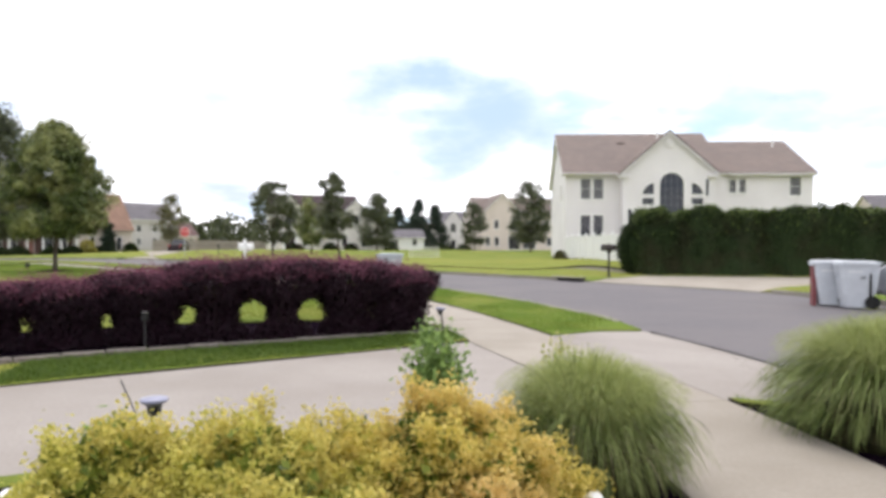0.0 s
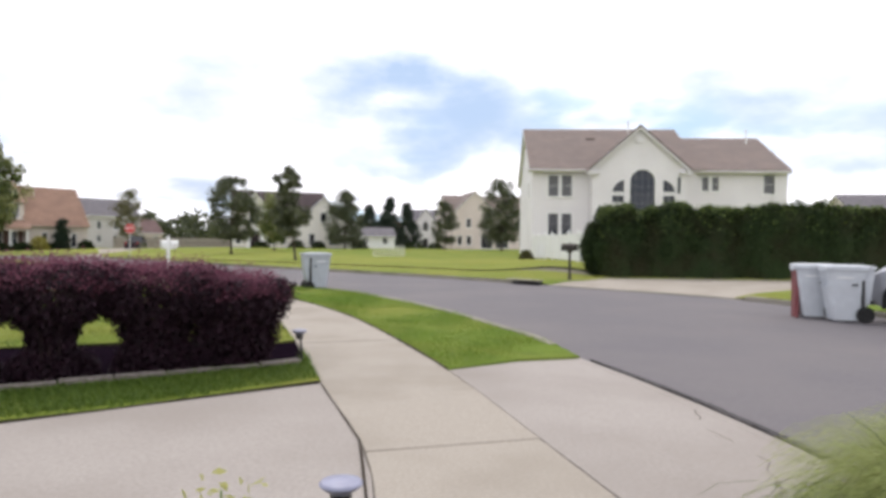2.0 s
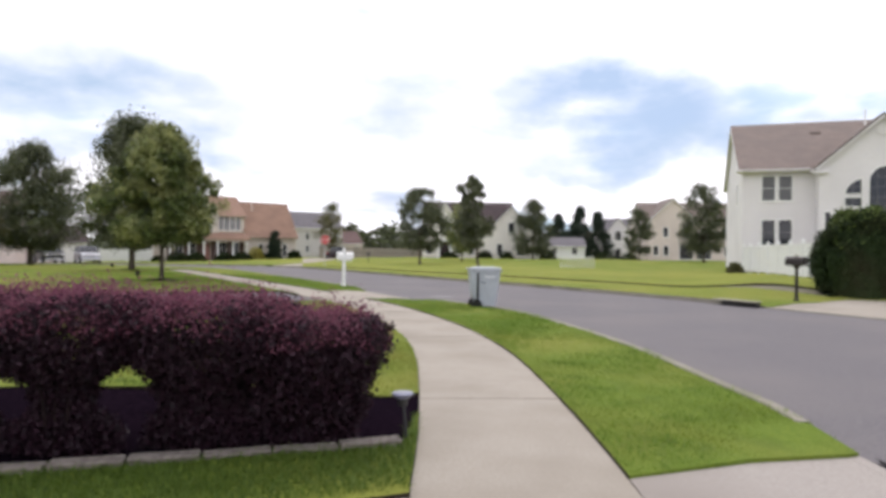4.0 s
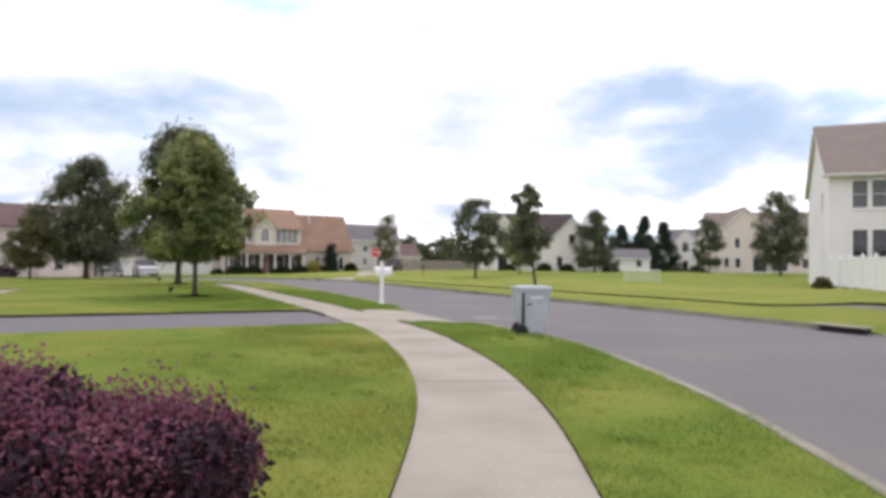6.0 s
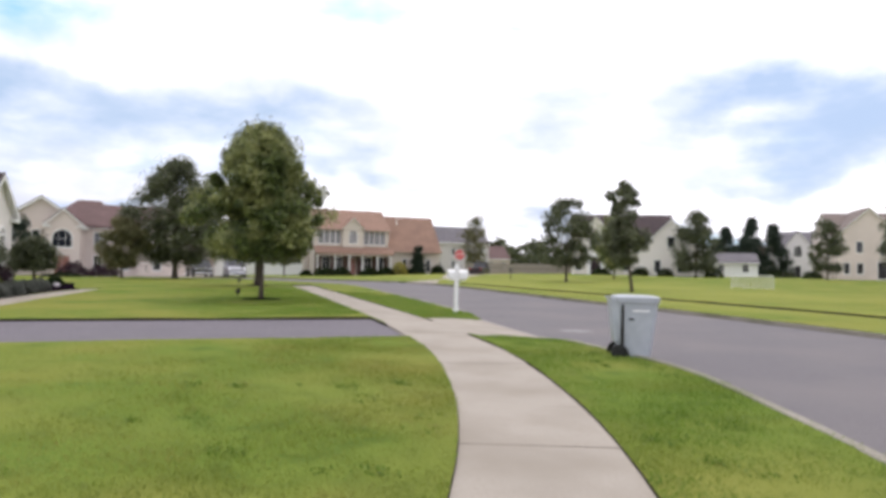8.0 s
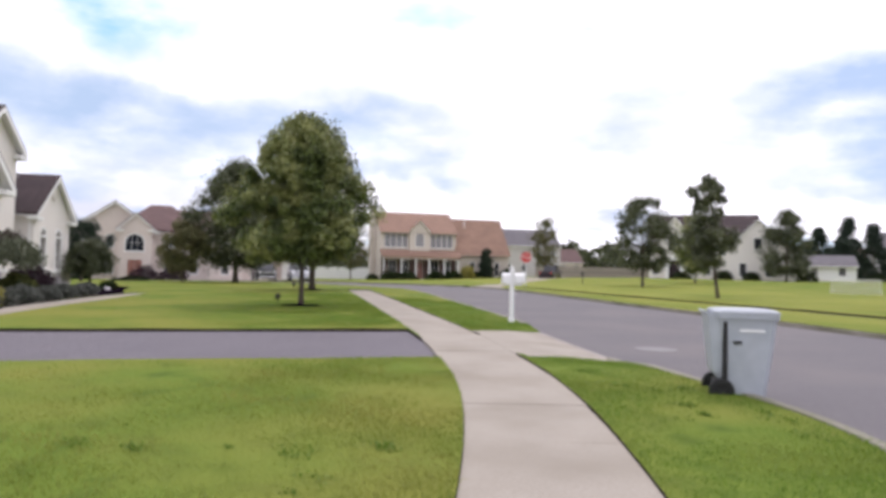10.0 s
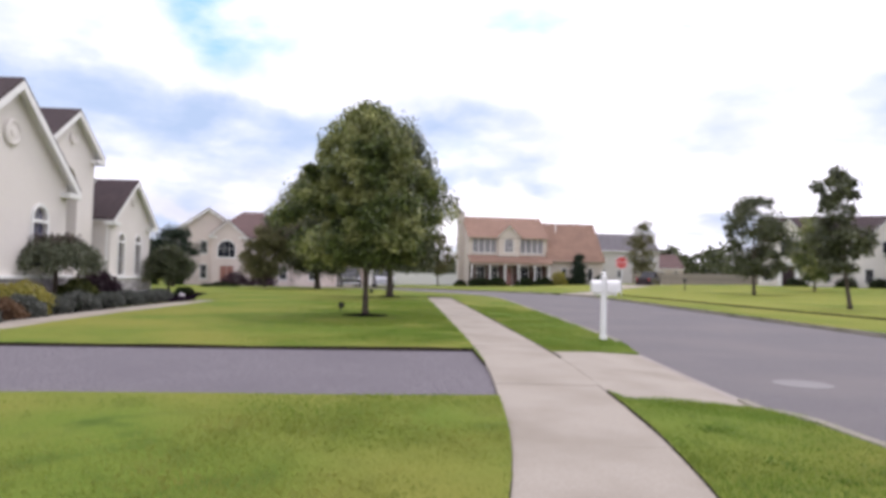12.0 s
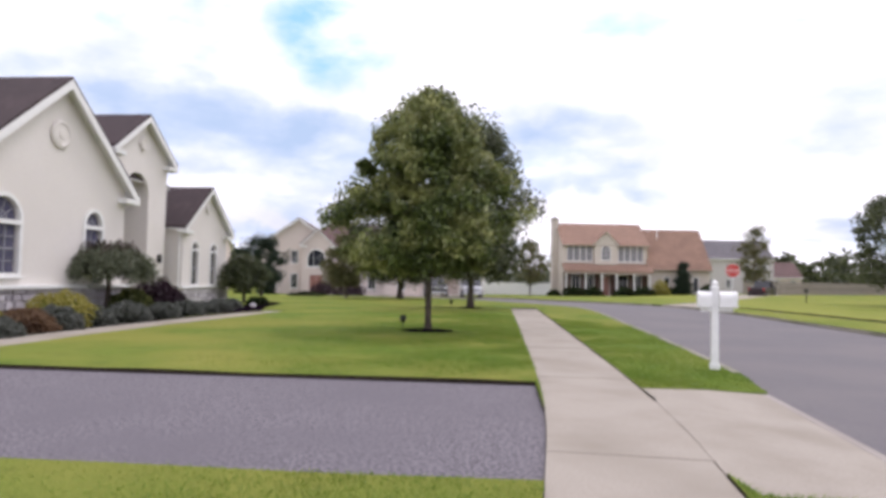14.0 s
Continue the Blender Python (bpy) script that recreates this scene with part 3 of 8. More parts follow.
def blades(name, roots, heights, lean, width, material, parent=None, seed=1, segs=3, spread=None):
    """Grass blades: narrow strips that rise from their roots and arch over. spread: outward ways, one a root."""
    rng = np.random.default_rng(seed)
    r = np.asarray(roots, float)
    n = len(r)
    h = np.asarray(heights, float).reshape(-1, 1)
    if spread is None:
        a = rng.uniform(0, 2 * np.pi, n)
        spread = np.stack([np.cos(a), np.sin(a)], 1)
    out = np.concatenate([spread, np.zeros((n, 1))], 1)
    ln = (lean * rng.uniform(0.4, 1.4, n)).reshape(-1, 1)
    a = rng.uniform(0, 2 * np.pi, n)
    side = np.stack([np.cos(a), np.sin(a), np.zeros(n)], 1)
    v = np.empty((n, 2 * segs + 1, 3))
    for k in range(segs):
        t = k / segs
        mid = r + out * ln * h * t ** 1.8 + np.array([0, 0, 1.0]) * h * (t - 0.42 * np.minimum(ln, 1.6) * t ** 2.6)
        wd = width * (1 - 0.6 * t)
        v[:, 2 * k] = mid - side * wd
        v[:, 2 * k + 1] = mid + side * wd
    v[:, -1] = r + out * ln * h + np.array([0, 0, 1.0]) * h * (1 - 0.42 * np.minimum(ln, 1.6))
    m = 2 * segs + 1
    base = np.arange(n)[:, None] * m
    me = bpy.data.meshes.new(name)
    loops = []
    starts = []
    pos = 0
    quads = [np.array([2 * k, 2 * k + 1, 2 * k + 3, 2 * k + 2]) for k in range(segs - 1)]
    pat = np.concatenate(quads + [np.array([m - 3, m - 2, m - 1])]) if quads else np.array([0, 1, 2])
    lens = [4] * len(quads) + [3]
    loop_idx = (base + pat[None, :]).reshape(-1).astype(np.int32)
    st = np.cumsum([0] + lens[:-1])
    start_idx = (np.arange(n)[:, None] * len(pat) + st[None, :]).reshape(-1).astype(np.int32)
    me.vertices.add(n * m); me.vertices.foreach_set("co", v.reshape(-1))
    me.loops.add(len(loop_idx)); me.loops.foreach_set("vertex_index", loop_idx)
    me.polygons.add(len(start_idx)); me.polygons.foreach_set("loop_start", start_idx)
    me.update(calc_edges=True)
    return finish(name, me, material, parent)


def smooth01(t):
    t = min(max(t, 0.0), 1.0)
    return t * t * (3 - 2 * t)


def gz(x, y):
    """The lie of the land."""
    knoll = 0.42 * smooth01((x - 2) / 5) * smooth01((y - 31) / 5)
    north = 0.5 * smooth01((y - 70) / 40) * (1 - smooth01((-x - 40) / 25))
    west = -0.5 * smooth01((-x - 42) / 35) * (1 - smooth01((y - 85) / 20))
    roll = 0.03 * math.sin(0.21 * x + 0.13 * y) * smooth01((abs(x) + abs(y) - 40) / 30)
    return max(knoll, north) + west + roll


# ---- plan of the ground ----
UX, UY = -0.760, 0.650                     # along the pavement past the dark driveway
OX, OY = -10.14, 26.35                     # inner pavement edge at that driveway


def uv(u, v):
    """A place by its way along the street (u) and in from the pavement (v)."""
    return (OX + UX * u - UY * v, OY + UY * u + UX * v)


walk_mid = spline([(3.2, -6), (3.1, 0), (2.98, 3.5), (2.80, 5.6), (2.48, 7.3), (1.97, 9.1), (1.40, 11.0), (0.56, 13.3), (-0.60, 16.03), (-2.08, 18.60), (-4.1, 21.35), (-6.2, 23.6), (-9.62, 26.82), (-18.6, 34.5), (-27.75, 42.3), (-30.2, 44.4)])


def half_width(y):
    """The pavement's street side widens past the second driveway."""
    return float(np.interp(y, [12.0, 20.0, 26.0], [0.61, 0.62, 0.68]))


walk_l = offset(walk_mid, 0.68)
walk_r = [tuple(p[i] + (q[i] - p[i]) * half_width(p[1]) for i in (0, 1)) for p, q in zip(walk_mid, offset(walk_mid, -1.0))]


def narrowing(y):
    """How far the pavement's inner edge is cut back beside the driveway."""
    f = max(0.0, 1 - abs(y - 8.7) / 2.1)
    return 0.16 * f * f * (3 - 2 * f)


walk_l = [(x + narrowing(y), y) for x, y in walk_l]
kerb_near = spline([(5.3, -60), (5.2, -20), (5.1, 0), (4.75, 6), (4.2, 9.8), (3.41, 12.68), (2.72, 14.5), (1.50, 17.5), (-0.42, 21.0), (-1.65, 22.68), (-4.68, 25.36), (-8.2, 28.85), (-11.3, 31.9), (-17.5, 37.6), (-27.0, 46.2), (-31.5, 49.0), (-38, 50.6), (-50, 51.5), (-75, 52.0)])
kerb_far = spline([(12.6, -60), (12.4, -20), (12.0, 0), (11.2, 10), (10.2, 18), (8.9, 22.6), (6.3, 25.7), (3.65, 28.75), (-0.05, 32.5), (-5.85, 37.8), (-13.0, 43.9), (-19.5, 49.6), (-24.5, 53.8), (-28.5, 56.8), (-34, 58.6), (-50, 59.3), (-75, 59.8)])
road_poly = kerb_near + kerb_far[::-1]
walk_poly = walk_l + walk_r[::-1]
k0, k1 = next(i for i, p in enumerate(kerb_far) if p[1] > 28.3), next(i for i, p in enumerate(kerb_far) if p[0] < -29)


def set_back(p, d):
    """The far pavement's distance from the kerb grows towards the white house."""
    return float(np.interp(p[1], [28, 34, 42, 50, 57], [4.5, 4.7, 4.4, 3.2, 2.3])) + d


far_in = [tuple(p[i] + (q[i] - p[i]) * set_back(p, 0.0) for i in (0, 1)) for p, q in zip(kerb_far, offset(kerb_far, -1.0))]
far_out = [tuple(p[i] + (q[i] - p[i]) * set_back(p, 1.15) for i in (0, 1)) for p, q in zip(kerb_far, offset(kerb_far, -1.0))]
far_walk_poly = far_in[k0:k1] + far_out[k0:k1][::-1]


def nearest(line, x, y):
    return min(range(len(line)), key=lambda i: (line[i][0] - x) ** 2 + (line[i][1] - y) ** 2)


def stretch_of(line, a, b):
    i, j = nearest(line, *a), nearest(line, *b)
    return line[i:j + 1] if i <= j else line[j:i + 1][::-1]


# concrete driveway beside the planting bed, and its apron
drive_poly = [(0.86, 10.62)] + stretch_of(walk_l, (0.86, 10.62), (1.9, 7.2))[1:-1] + [(1.80, 7.15), (1.62, 7.15), (-1.3, 5.35), (-5.5, 2.6), (-12.0, -1.7), (-14.6, 1.6), (-9.0, 2.55), (-3.01, 7.42)]
apron_poly = [(1.87, 11.30)] + [(x - 0.07, y) for x, y in stretch_of(walk_r, (1.95, 11.33), (2.92, 7.5))[1:-1]] + [(2.98, 7.6)] + stretch_of(kerb_near, (4.55, 7.6), (3.41, 12.68))
# garden walk where the camera starts
path_poly = [(2.26, 4.1), (2.36, 2.2), (1.4, 0.4), (0.3, -2.5), (-1.2, -2.2), (0.2, 1.6), (0.8, 3.0)]
black_poly = [uv(-4.72, 0.03), uv(-0.02, 0.03), uv(-0.05, 13), uv(-0.4, 24), uv(-9.5, 24), uv(-9.0, 15), uv(-4.9, 11)]
apron2_poly = [(-5.68, 24.15)] + stretch_of(walk_r, (-5.68, 24.15), (-9.1, 27.27))[1:-1] + [(-9.1, 27.27)] + stretch_of(kerb_near, (-8.3, 28.9), (-4.75, 25.3))
far_drive_poly = stretch_of(kerb_far, (8.95, 22.5), (4.2, 27.7)) + [(6.1, 29.3), (7.3, 31.2), (10.5, 31.4), (18, 31.0), (30, 31.0), (30, 26.6), (16, 26.6), (11.5, 25.0)]
house_walk_poly = [uv(17.9, 10.3), uv(14.0, 10.9), uv(8.0, 11.1), uv(0.1, 11.0), uv(0.1, 9.9), uv(8.0, 9.95), uv(14.0, 9.75), uv(18.2, 9.6)]
hedge_bed_poly = [(-8.6, 4.2), (-3.4, 8.78), (-1.3, 10.19), (0.42, 11.46)] + stretch_of(walk_l, (0.44, 11.72), (0.05, 12.75))[1:] + [(-0.3, 12.8), (-1.3, 12.76), (-2.0, 12.62), (-2.6, 12.33), (-3.65, 11.88), (-5.2, 10.95), (-8.9, 8.1), (-10.8, 6.2)]
bed_poly = [(2.24, 4.25)] + stretch_of(walk_l, (2.24, 4.4), (1.83, 6.95))[1:] + [(1.5, 6.95), (-1.25, 5.15), (-4.8, 2.8), (-4.0, 1.6), (0.1, 3.3), (0.75, 3.5)]
verge_bed_poly = stretch_of(walk_r, (3.65, 3.4), (3.15, 7.35)) + [(4.45, 7.4), (4.85, 3.4)]
house_bed_poly = [uv(17.5, 10.45), uv(14.0, 11.0), uv(0.2, 11.1), uv(0.2, 13.4), uv(27.0, 13.4), uv(25.5, 12.2), uv(20.5, 11.3)]
tan_drive = [(-44.5, 51.1), (-50, 51.5), (-53, 57.5), (-62, 63.5), (-68.5, 70), (-73, 62), (-62, 53), (-54, 48.5)]
truck_drive = [(-27.5, 56.5), (-31.5, 58.0), (-44, 95), (-47, 108), (-53, 108), (-50, 94)]

AREAS = [("road", road_poly, -0.11), ("walk", walk_poly, 0.0), ("drive", drive_poly, 0.0), ("apron", apron_poly, 0.0), ("path", path_poly, 0.0),
         ("black", black_poly, 0.005), ("apron2", apron2_poly, 0.0), ("far_drive", far_drive_poly, 0.0), ("far_walk", far_walk_poly, 0.0),
         ("house_walk", house_walk_poly, 0.0), ("tan_drive", tan_drive, 0.0), ("truck_drive", truck_drive, 0.0),
         ("hedge_bed", hedge_bed_poly, 0.0), ("bed", bed_poly, 0.0), ("verge_bed", verge_bed_poly, 0.0), ("house_bed", house_bed_poly, 0.0)]


def dense(poly, step):
    out = []
    for a, b in zip(poly, poly[1:] + poly[:1]):
        n = max(1, int(math.dist(a, b) / step))
        out += [(a[0] + (b[0] - a[0]) * k / n, a[1] + (b[1] - a[1]) * k / n) for k in range(n)]
    return out


def box_of(poly):
    xs, ys = [p[0] for p in poly], [p[1] for p in poly]
    return min(xs), min(ys), max(xs), max(ys)


AREAS = [(n, dense(p, 0.8), z) for n, p, z in AREAS]
BOXES = [box_of(p) for _, p, _ in AREAS]


def areas_of(P):
    """The paved or planted area under each of many points; -1: lawn."""
    P = np.asarray(P, float)
    out = np.full(len(P), -1)
    for i, (n, p, z) in enumerate(AREAS):
        b = BOXES[i]
        k = np.nonzero((out < 0) & (P[:, 0] >= b[0]) & (P[:, 0] <= b[2]) & (P[:, 1] >= b[1]) & (P[:, 1] <= b[3]))[0]
        if len(k):
            out[k[inside_many(P[k], p)]] = i
    return out


kerb_arr = np.array(kerb_near)
kerb_far_arr = np.array(kerb_far)


def drop_to_road(x, y):
    """Aprons slope down to the gutter."""
    d = min(np.min(np.hypot(kerb_arr[:, 0] - x, kerb_arr[:, 1] - y)), np.min(np.hypot(kerb_far_arr[:, 0] - x, kerb_far_arr[:, 1] - y)))
    return -0.085 * smooth01(1 - d / 1.3)


# one triangulation serves the lawn sheet and every paved area, so that their edges meet
pts, edges = [], []
for n, poly, z in AREAS:
    k = len(pts)
    pts += [Vector(p) for p in poly]
    edges += [(k + i, k + (i + 1) % len(poly)) for i in range(len(poly))]
rng = np.random.default_rng(4)
for x in np.arange(-26, 14, 0.8):
    for y in np.arange(-4, 46, 0.8):
        pts.append(Vector((x + rng.uniform(-.25, .25), y + rng.uniform(-.25, .25))))
for x in np.arange(-110, 70, 5.0):
    for y in np.arange(-60, 190, 5.0):
        if not (-26 < x < 14 and -4 < y < 46):
            pts.append(Vector((x + rng.uniform(-1, 1), y + rng.uniform(-1, 1))))
for r in (300, 600, 1200, 2500, 4500):
    for k in range(28):
        pts.append(Vector((r * math.cos(k * math.pi / 14), r * math.sin(k * math.pi / 14))))
v2, _, f2, *_ = mgeo.delaunay_2d_cdt(pts, edges, [], 0, 1e-4)
xy = [(float(v[0]), float(v[1])) for v in v2]
land = [gz(*p) for p in xy]
where = [int(w) for w in areas_of([(sum(xy[i][0] for i in f) / 3, sum(xy[i][1] for i in f) / 3) for f in f2])]
LIFT = 0.022                                # the turf stands a little above the paving
apron_rim = np.array([p for n, poly, z in AREAS if n in ("apron", "apron2", "far_drive") for p in dense(poly, 0.25)])


def dip(x, y):
    """The turf slopes down with an apron that it borders."""
    fall = drop_to_road(x, y)
    if fall > -0.001:
        return 0.0
    near = np.min(np.hypot(apron_rim[:, 0] - x, apron_rim[:, 1] - y))
    return fall * smooth01(1.15 - near / 0.9)


verts, faces, mats = [], [], []
top, low = {}, {}


def vtop(i):
    if i not in top:
        top[i] = len(verts)
        x, y = xy[i]
        verts.append((x, y, land[i] + LIFT + dip(x, y) + 0.02 * noise.noise(Vector((0.7 * x, 0.7 * y, 0))) * (abs(x) < 60)))
    return top[i]


def vlow(i):
    if i not in low:
        low[i] = len(verts)
        verts.append((*xy[i], land[i] - 0.35))
    return low[i]


side = {}
for f, w in zip(f2, where):
    f = list(f)
    faces.append([vtop(i) if w < 0 else vlow(i) for i in f])
    mats.append(0 if w < 0 else 1)
    for a, b in zip(f, f[1:] + f[:1]):
        side[(a, b)] = w
for (a, b), w in side.items():
    if w < 0 and side.get((b, a), -1) >= 0:
        faces.append([vtop(b), vtop(a), vlow(a), vlow(b)])
        mats.append(0 if AREAS[side[(b, a)]][0] in ("apron", "apron2", "far_drive") else 1)
ground = raw("ground", verts, faces, [LAWN, SOIL])
ground.data.polygons.foreach_set("material_index", mats)
tagged(ground, "green and yellowish mown lawn with dark cut edges", "lawn", kind="structure")


def slab(name, index, material, height, label, category, depth=0.16, parent=None):
    """A paved area as a solid plate, from its share of the triangulation."""
    vs, fs, at = [], [], {}

    def vv(i, lo):
        if (i, lo) not in at:
            at[(i, lo)] = len(vs)
            x, y = xy[i]
            vs.append((x, y, land[i] + height(x, y) - (depth if lo else 0)))
        return at[(i, lo)]
    rim = {}
    for f, w in zip(f2, where):
        if w == index:
            f = list(f)
            fs.append([vv(i, 0) for i in f])
            for a, b in zip(f, f[1:] + f[:1]):
                rim[(a, b)] = 1
    for a, b in list(rim):
        if (b, a) not in rim:
            fs.append([vv(b, 0), vv(a, 0), vv(a, 1), vv(b, 1)])
    ob = raw(name, vs, fs, material)
    return tagged(ob, label, category, kind="structure")


IDX = {a[0]: i for i, a in enumerate(AREAS)}
slab("road", IDX["road"], ASPHALT, lambda x, y: -0.105, "worn grey asphalt suburban street", "road", 0.2)
slab("driveway", IDX["drive"], CONCRETE2, lambda x, y: 0.004, "pale concrete driveway beside the planting bed", "driveway")
slab("driveway_apron", IDX["apron"], CONCRETE2, lambda x, y: 0.002 + drop_to_road(x, y), "pale cracked concrete driveway apron", "driveway")
slab("garden_path", IDX["path"], CONCRETE2, lambda x, y: 0.004, "pale concrete garden path", "path")
slab("driveway", IDX["black"], BLACKTOP, lambda x, y: -0.038, "worn dark grey blacktop driveway", "driveway")
slab("driveway_apron", IDX["apron2"], CONCRETE, lambda x, y: 0.002 + drop_to_road(x, y), "pale concrete driveway apron", "driveway")
slab("driveway", IDX["far_drive"], CONCRETE, lambda x, y: 0.003 + drop_to_road(x, y), "pale concrete driveway before a tall hedge", "driveway")
# the shaded lawn edge is put into this pavement's dark colour
slab("pavement", IDX["far_walk"], WALK_SHADED, lambda x, y: -0.055, "narrow concrete pavement across the street", "pavement")
slab("garden_path", IDX["house_walk"], CONCRETE, lambda x, y: 0.004, "curved pale concrete path along a planted bed", "path")
slab("driveway", IDX["tan_drive"], CONCRETE, lambda x, y: 0.004, "pale driveway before a white garage", "driveway")
slab("driveway", IDX["truck_drive"], CONCRETE, lambda x, y: 0.004, "pale driveway across the street", "driveway")
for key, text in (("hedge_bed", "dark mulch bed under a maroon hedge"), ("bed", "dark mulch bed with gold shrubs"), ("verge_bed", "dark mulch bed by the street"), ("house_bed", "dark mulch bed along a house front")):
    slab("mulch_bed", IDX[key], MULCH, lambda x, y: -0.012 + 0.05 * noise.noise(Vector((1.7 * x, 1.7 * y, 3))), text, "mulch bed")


# ---- houses ----
def window(parent, loop, y=0.0, bars=(2, 2), trim=0.09, glass=None, m=None, recess=0.12, sill=True, bar=None):
    """A window in the plane y: trim round it, a recessed pane, glazing bars and a sill."""
    t = m or Matrix.Identity(4)
    shift = Matrix.Translation((0, y, 0))
    w = new("window")
    w.parent = parent
    part("frame", panel(grow(loop, trim), [loop], 0.07, m=t @ shift @ Matrix.Translation((0, -0.045, 0))), TRIM, w)
    part("pane", panel(grow(loop, 0.02), [], 0.02, m=t @ shift @ Matrix.Translation((0, recess, 0))), glass or GLASS, w)
    xs, zs = [p[0] for p in loop], [p[1] for p in loop]
    x0, x1, z0, z1 = min(xs), max(xs), min(zs), max(zs)
    bm = bmesh.new()
    nx, nz = bars
    for k in range(1, nx):
        x = x0 + (x1 - x0) * k / nx
        top = z1 if len(loop) == 4 else max(z for xx, z in loop if True) - 0.04
        box(x - 0.012, recess - 0.035, z0, x + 0.012, recess - 0.002, top - 0.01, bm=bm, m=t @ shift)
    for k in range(1, nz):
        z = z0 + (z1 - z0) * k / nz
        box(x0, recess - 0.03, z - 0.013, x1, recess - 0.003, z + 0.013, bm=bm, m=t @ shift)
    if nx > 1 or nz > 1:
        part("glazing_grid", bm, bar or TRIM, w)
    else:
        bm.free()
    if sill:
        part("sill", box(x0 - trim - 0.03, -0.09, z0 - trim - 0.05, x1 + trim + 0.03, 0.02, z0 - trim, 0.01, m=t @ shift), TRIM, w)
    return w


def gable_roof(parent, x0, x1, y0, y1, eave, ridge, material, over=0.35, side=0.3, along="x", thick=0.11, name="roof"):
    """A pitched roof of two slopes; along: the way its ridge runs."""
    bm = bmesh.new()
    if along == "x":
        ym = (y0 + y1) / 2
        k = (ridge - eave) / (ym - y0)
        prof = [(y0 - over, eave - k * over), (ym, ridge), (y1 + over, eave - k * over)]
        ends = (x0 - side, x1 + side)
        P = lambda e, p, dz: (e, p[0], p[1] + dz)
    else:
        xm = (x0 + x1) / 2
        k = (ridge - eave) / (xm - x0)
        prof = [(x0 - over, eave - k * over), (xm, ridge), (x1 + over, eave - k * over)]
        ends = (y0 - side, y1)
        P = lambda e, p, dz: (p[0], e, p[1] + dz)
    for a, b in ((0, 1), (1, 2)):
        vs = [bm.verts.new(P(e, prof[i], dz)) for dz in (0, thick) for e, i in ((ends[0], a), (ends[1], a), (ends[1], b), (ends[0], b))]
        for f in ((0, 1, 2, 3), (7, 6, 5, 4), (0, 4, 5, 1), (1, 5, 6, 2), (2, 6, 7, 3), (3, 7, 4, 0)):
            bm.faces.new([vs[i] for i in f])
    roof = part(name, bm, material, parent)
    bm = bmesh.new()
    for a, b in ((0, 1), (1, 2)):
        vs = [bm.verts.new(P(e, prof[i], dz)) for dz in (-0.05, -0.006) for e, i in ((ends[0], a), (ends[1], a), (ends[1], b), (ends[0], b))]
        for f in ((0, 1, 2, 3), (7, 6, 5, 4), (0, 4, 5, 1), (1, 5, 6, 2), (2, 6, 7, 3), (3, 7, 4, 0)):
            bm.faces.new([vs[i] for i in f])
    part("soffit", bm, TRIM, parent)
    return roof, prof


def rake_boards(parent, prof, y, width=0.24, thick=0.06, board=None):
    """White boards under a front gable's two slopes, and boxed returns at its eaves."""
    for a, b in ((prof[0], prof[1]), (prof[2], prof[1])):
        bm = panel([(a[0], a[1] - width), (b[0], b[1] - width), (b[0], b[1] + 0.02), (a[0], a[1] + 0.02)] if a[0] < b[0] else [(b[0], b[1] - width), (a[0], a[1] - width), (a[0], a[1] + 0.02), (b[0], b[1] + 0.02)], [], thick, m=Matrix.Translation((0, y, 0)))
        part("rake_board", bm, board or TRIM, parent)
        s = 1 if a[0] < b[0] else -1
        part("eave_return", box(min(a[0], a[0] + s * 0.8), y, a[1] - 0.24, max(a[0], a[0] + s * 0.8), y + 0.5, a[1] - 0.06, 0.02), board or TRIM, parent)


def eave_board(parent, x0, x1, y, z, h=0.2, board=None):
    part("fascia", box(x0, y - 0.03, z - h, x1, y + 0.05, z + 0.02, 0.01), board or TRIM, parent)
    bm = bmesh.new()
    box(x0, y - 0.13, z - 0.10, x1, y - 0.03, z + 0.01, 0.015, bm=bm)
    part("gutter", bm, board or TRIM, parent)


def walls(parent, x0, x1, y0, y1, z0, z1, front_holes, material, gable=None, side_gable=None, side_holes=(), t=0.25, right_gable=True):
    """Four walls of a block. gable: apex height of a front gable; side_gable: apex height of the end walls."""
    xm, ym = (x0 + x1) / 2, (y0 + y1) / 2
    out = [(x0, z0), (x1, z0), (x1, z1)] + ([(xm, gable)] if gable else []) + [(x0, z1)]
    part("wall", panel(out, front_holes, t, m=Matrix.Translation((0, y0, 0))), material, parent)
    part("wall", panel(out, [], t, m=Matrix.Translation((0, y1 - t, 0))), material, parent)
    for k, (x, holes) in enumerate(((x0, side_holes), (x1 - t, ()))):
        a, b = y0 + t + 0.002, y1 - t - 0.002
        s = [(a, z0), (b, z0), (b, z1)] + ([(ym, side_gable)] if side_gable else []) + [(a, z1)]
        turn = Matrix(((0, 1, 0, x), (1, 0, 0, 0), (0, 0, 1, 0), (0, 0, 0, 1)))
        part("wall", panel(s, holes, t, m=turn), material, parent)


def pair(x0, z0, x1, z1, gap=0.22):
    xm = (x0 + x1) / 2
    return [rect(x0, z0, xm - gap / 2, z1), rect(xm + gap / 2, z0, x1, z1)]


def medallion(parent, x, z, y, r=0.32):
    bm = lathe([(r, 0), (r, 0.05), (r * 0.8, 0.09), (r * 0.7, 0.05), (r * 0.35, 0.05), (r * 0.3, 0.08), (0, 0.09)], 24, m=Matrix.Translation((x, y, z)) @ Matrix.Rotation(radians(90), 4, "X"))
    part("medallion", bm, STUCCO_W if parent.name.startswith("entrance_bay") else STUCCO_C, parent)


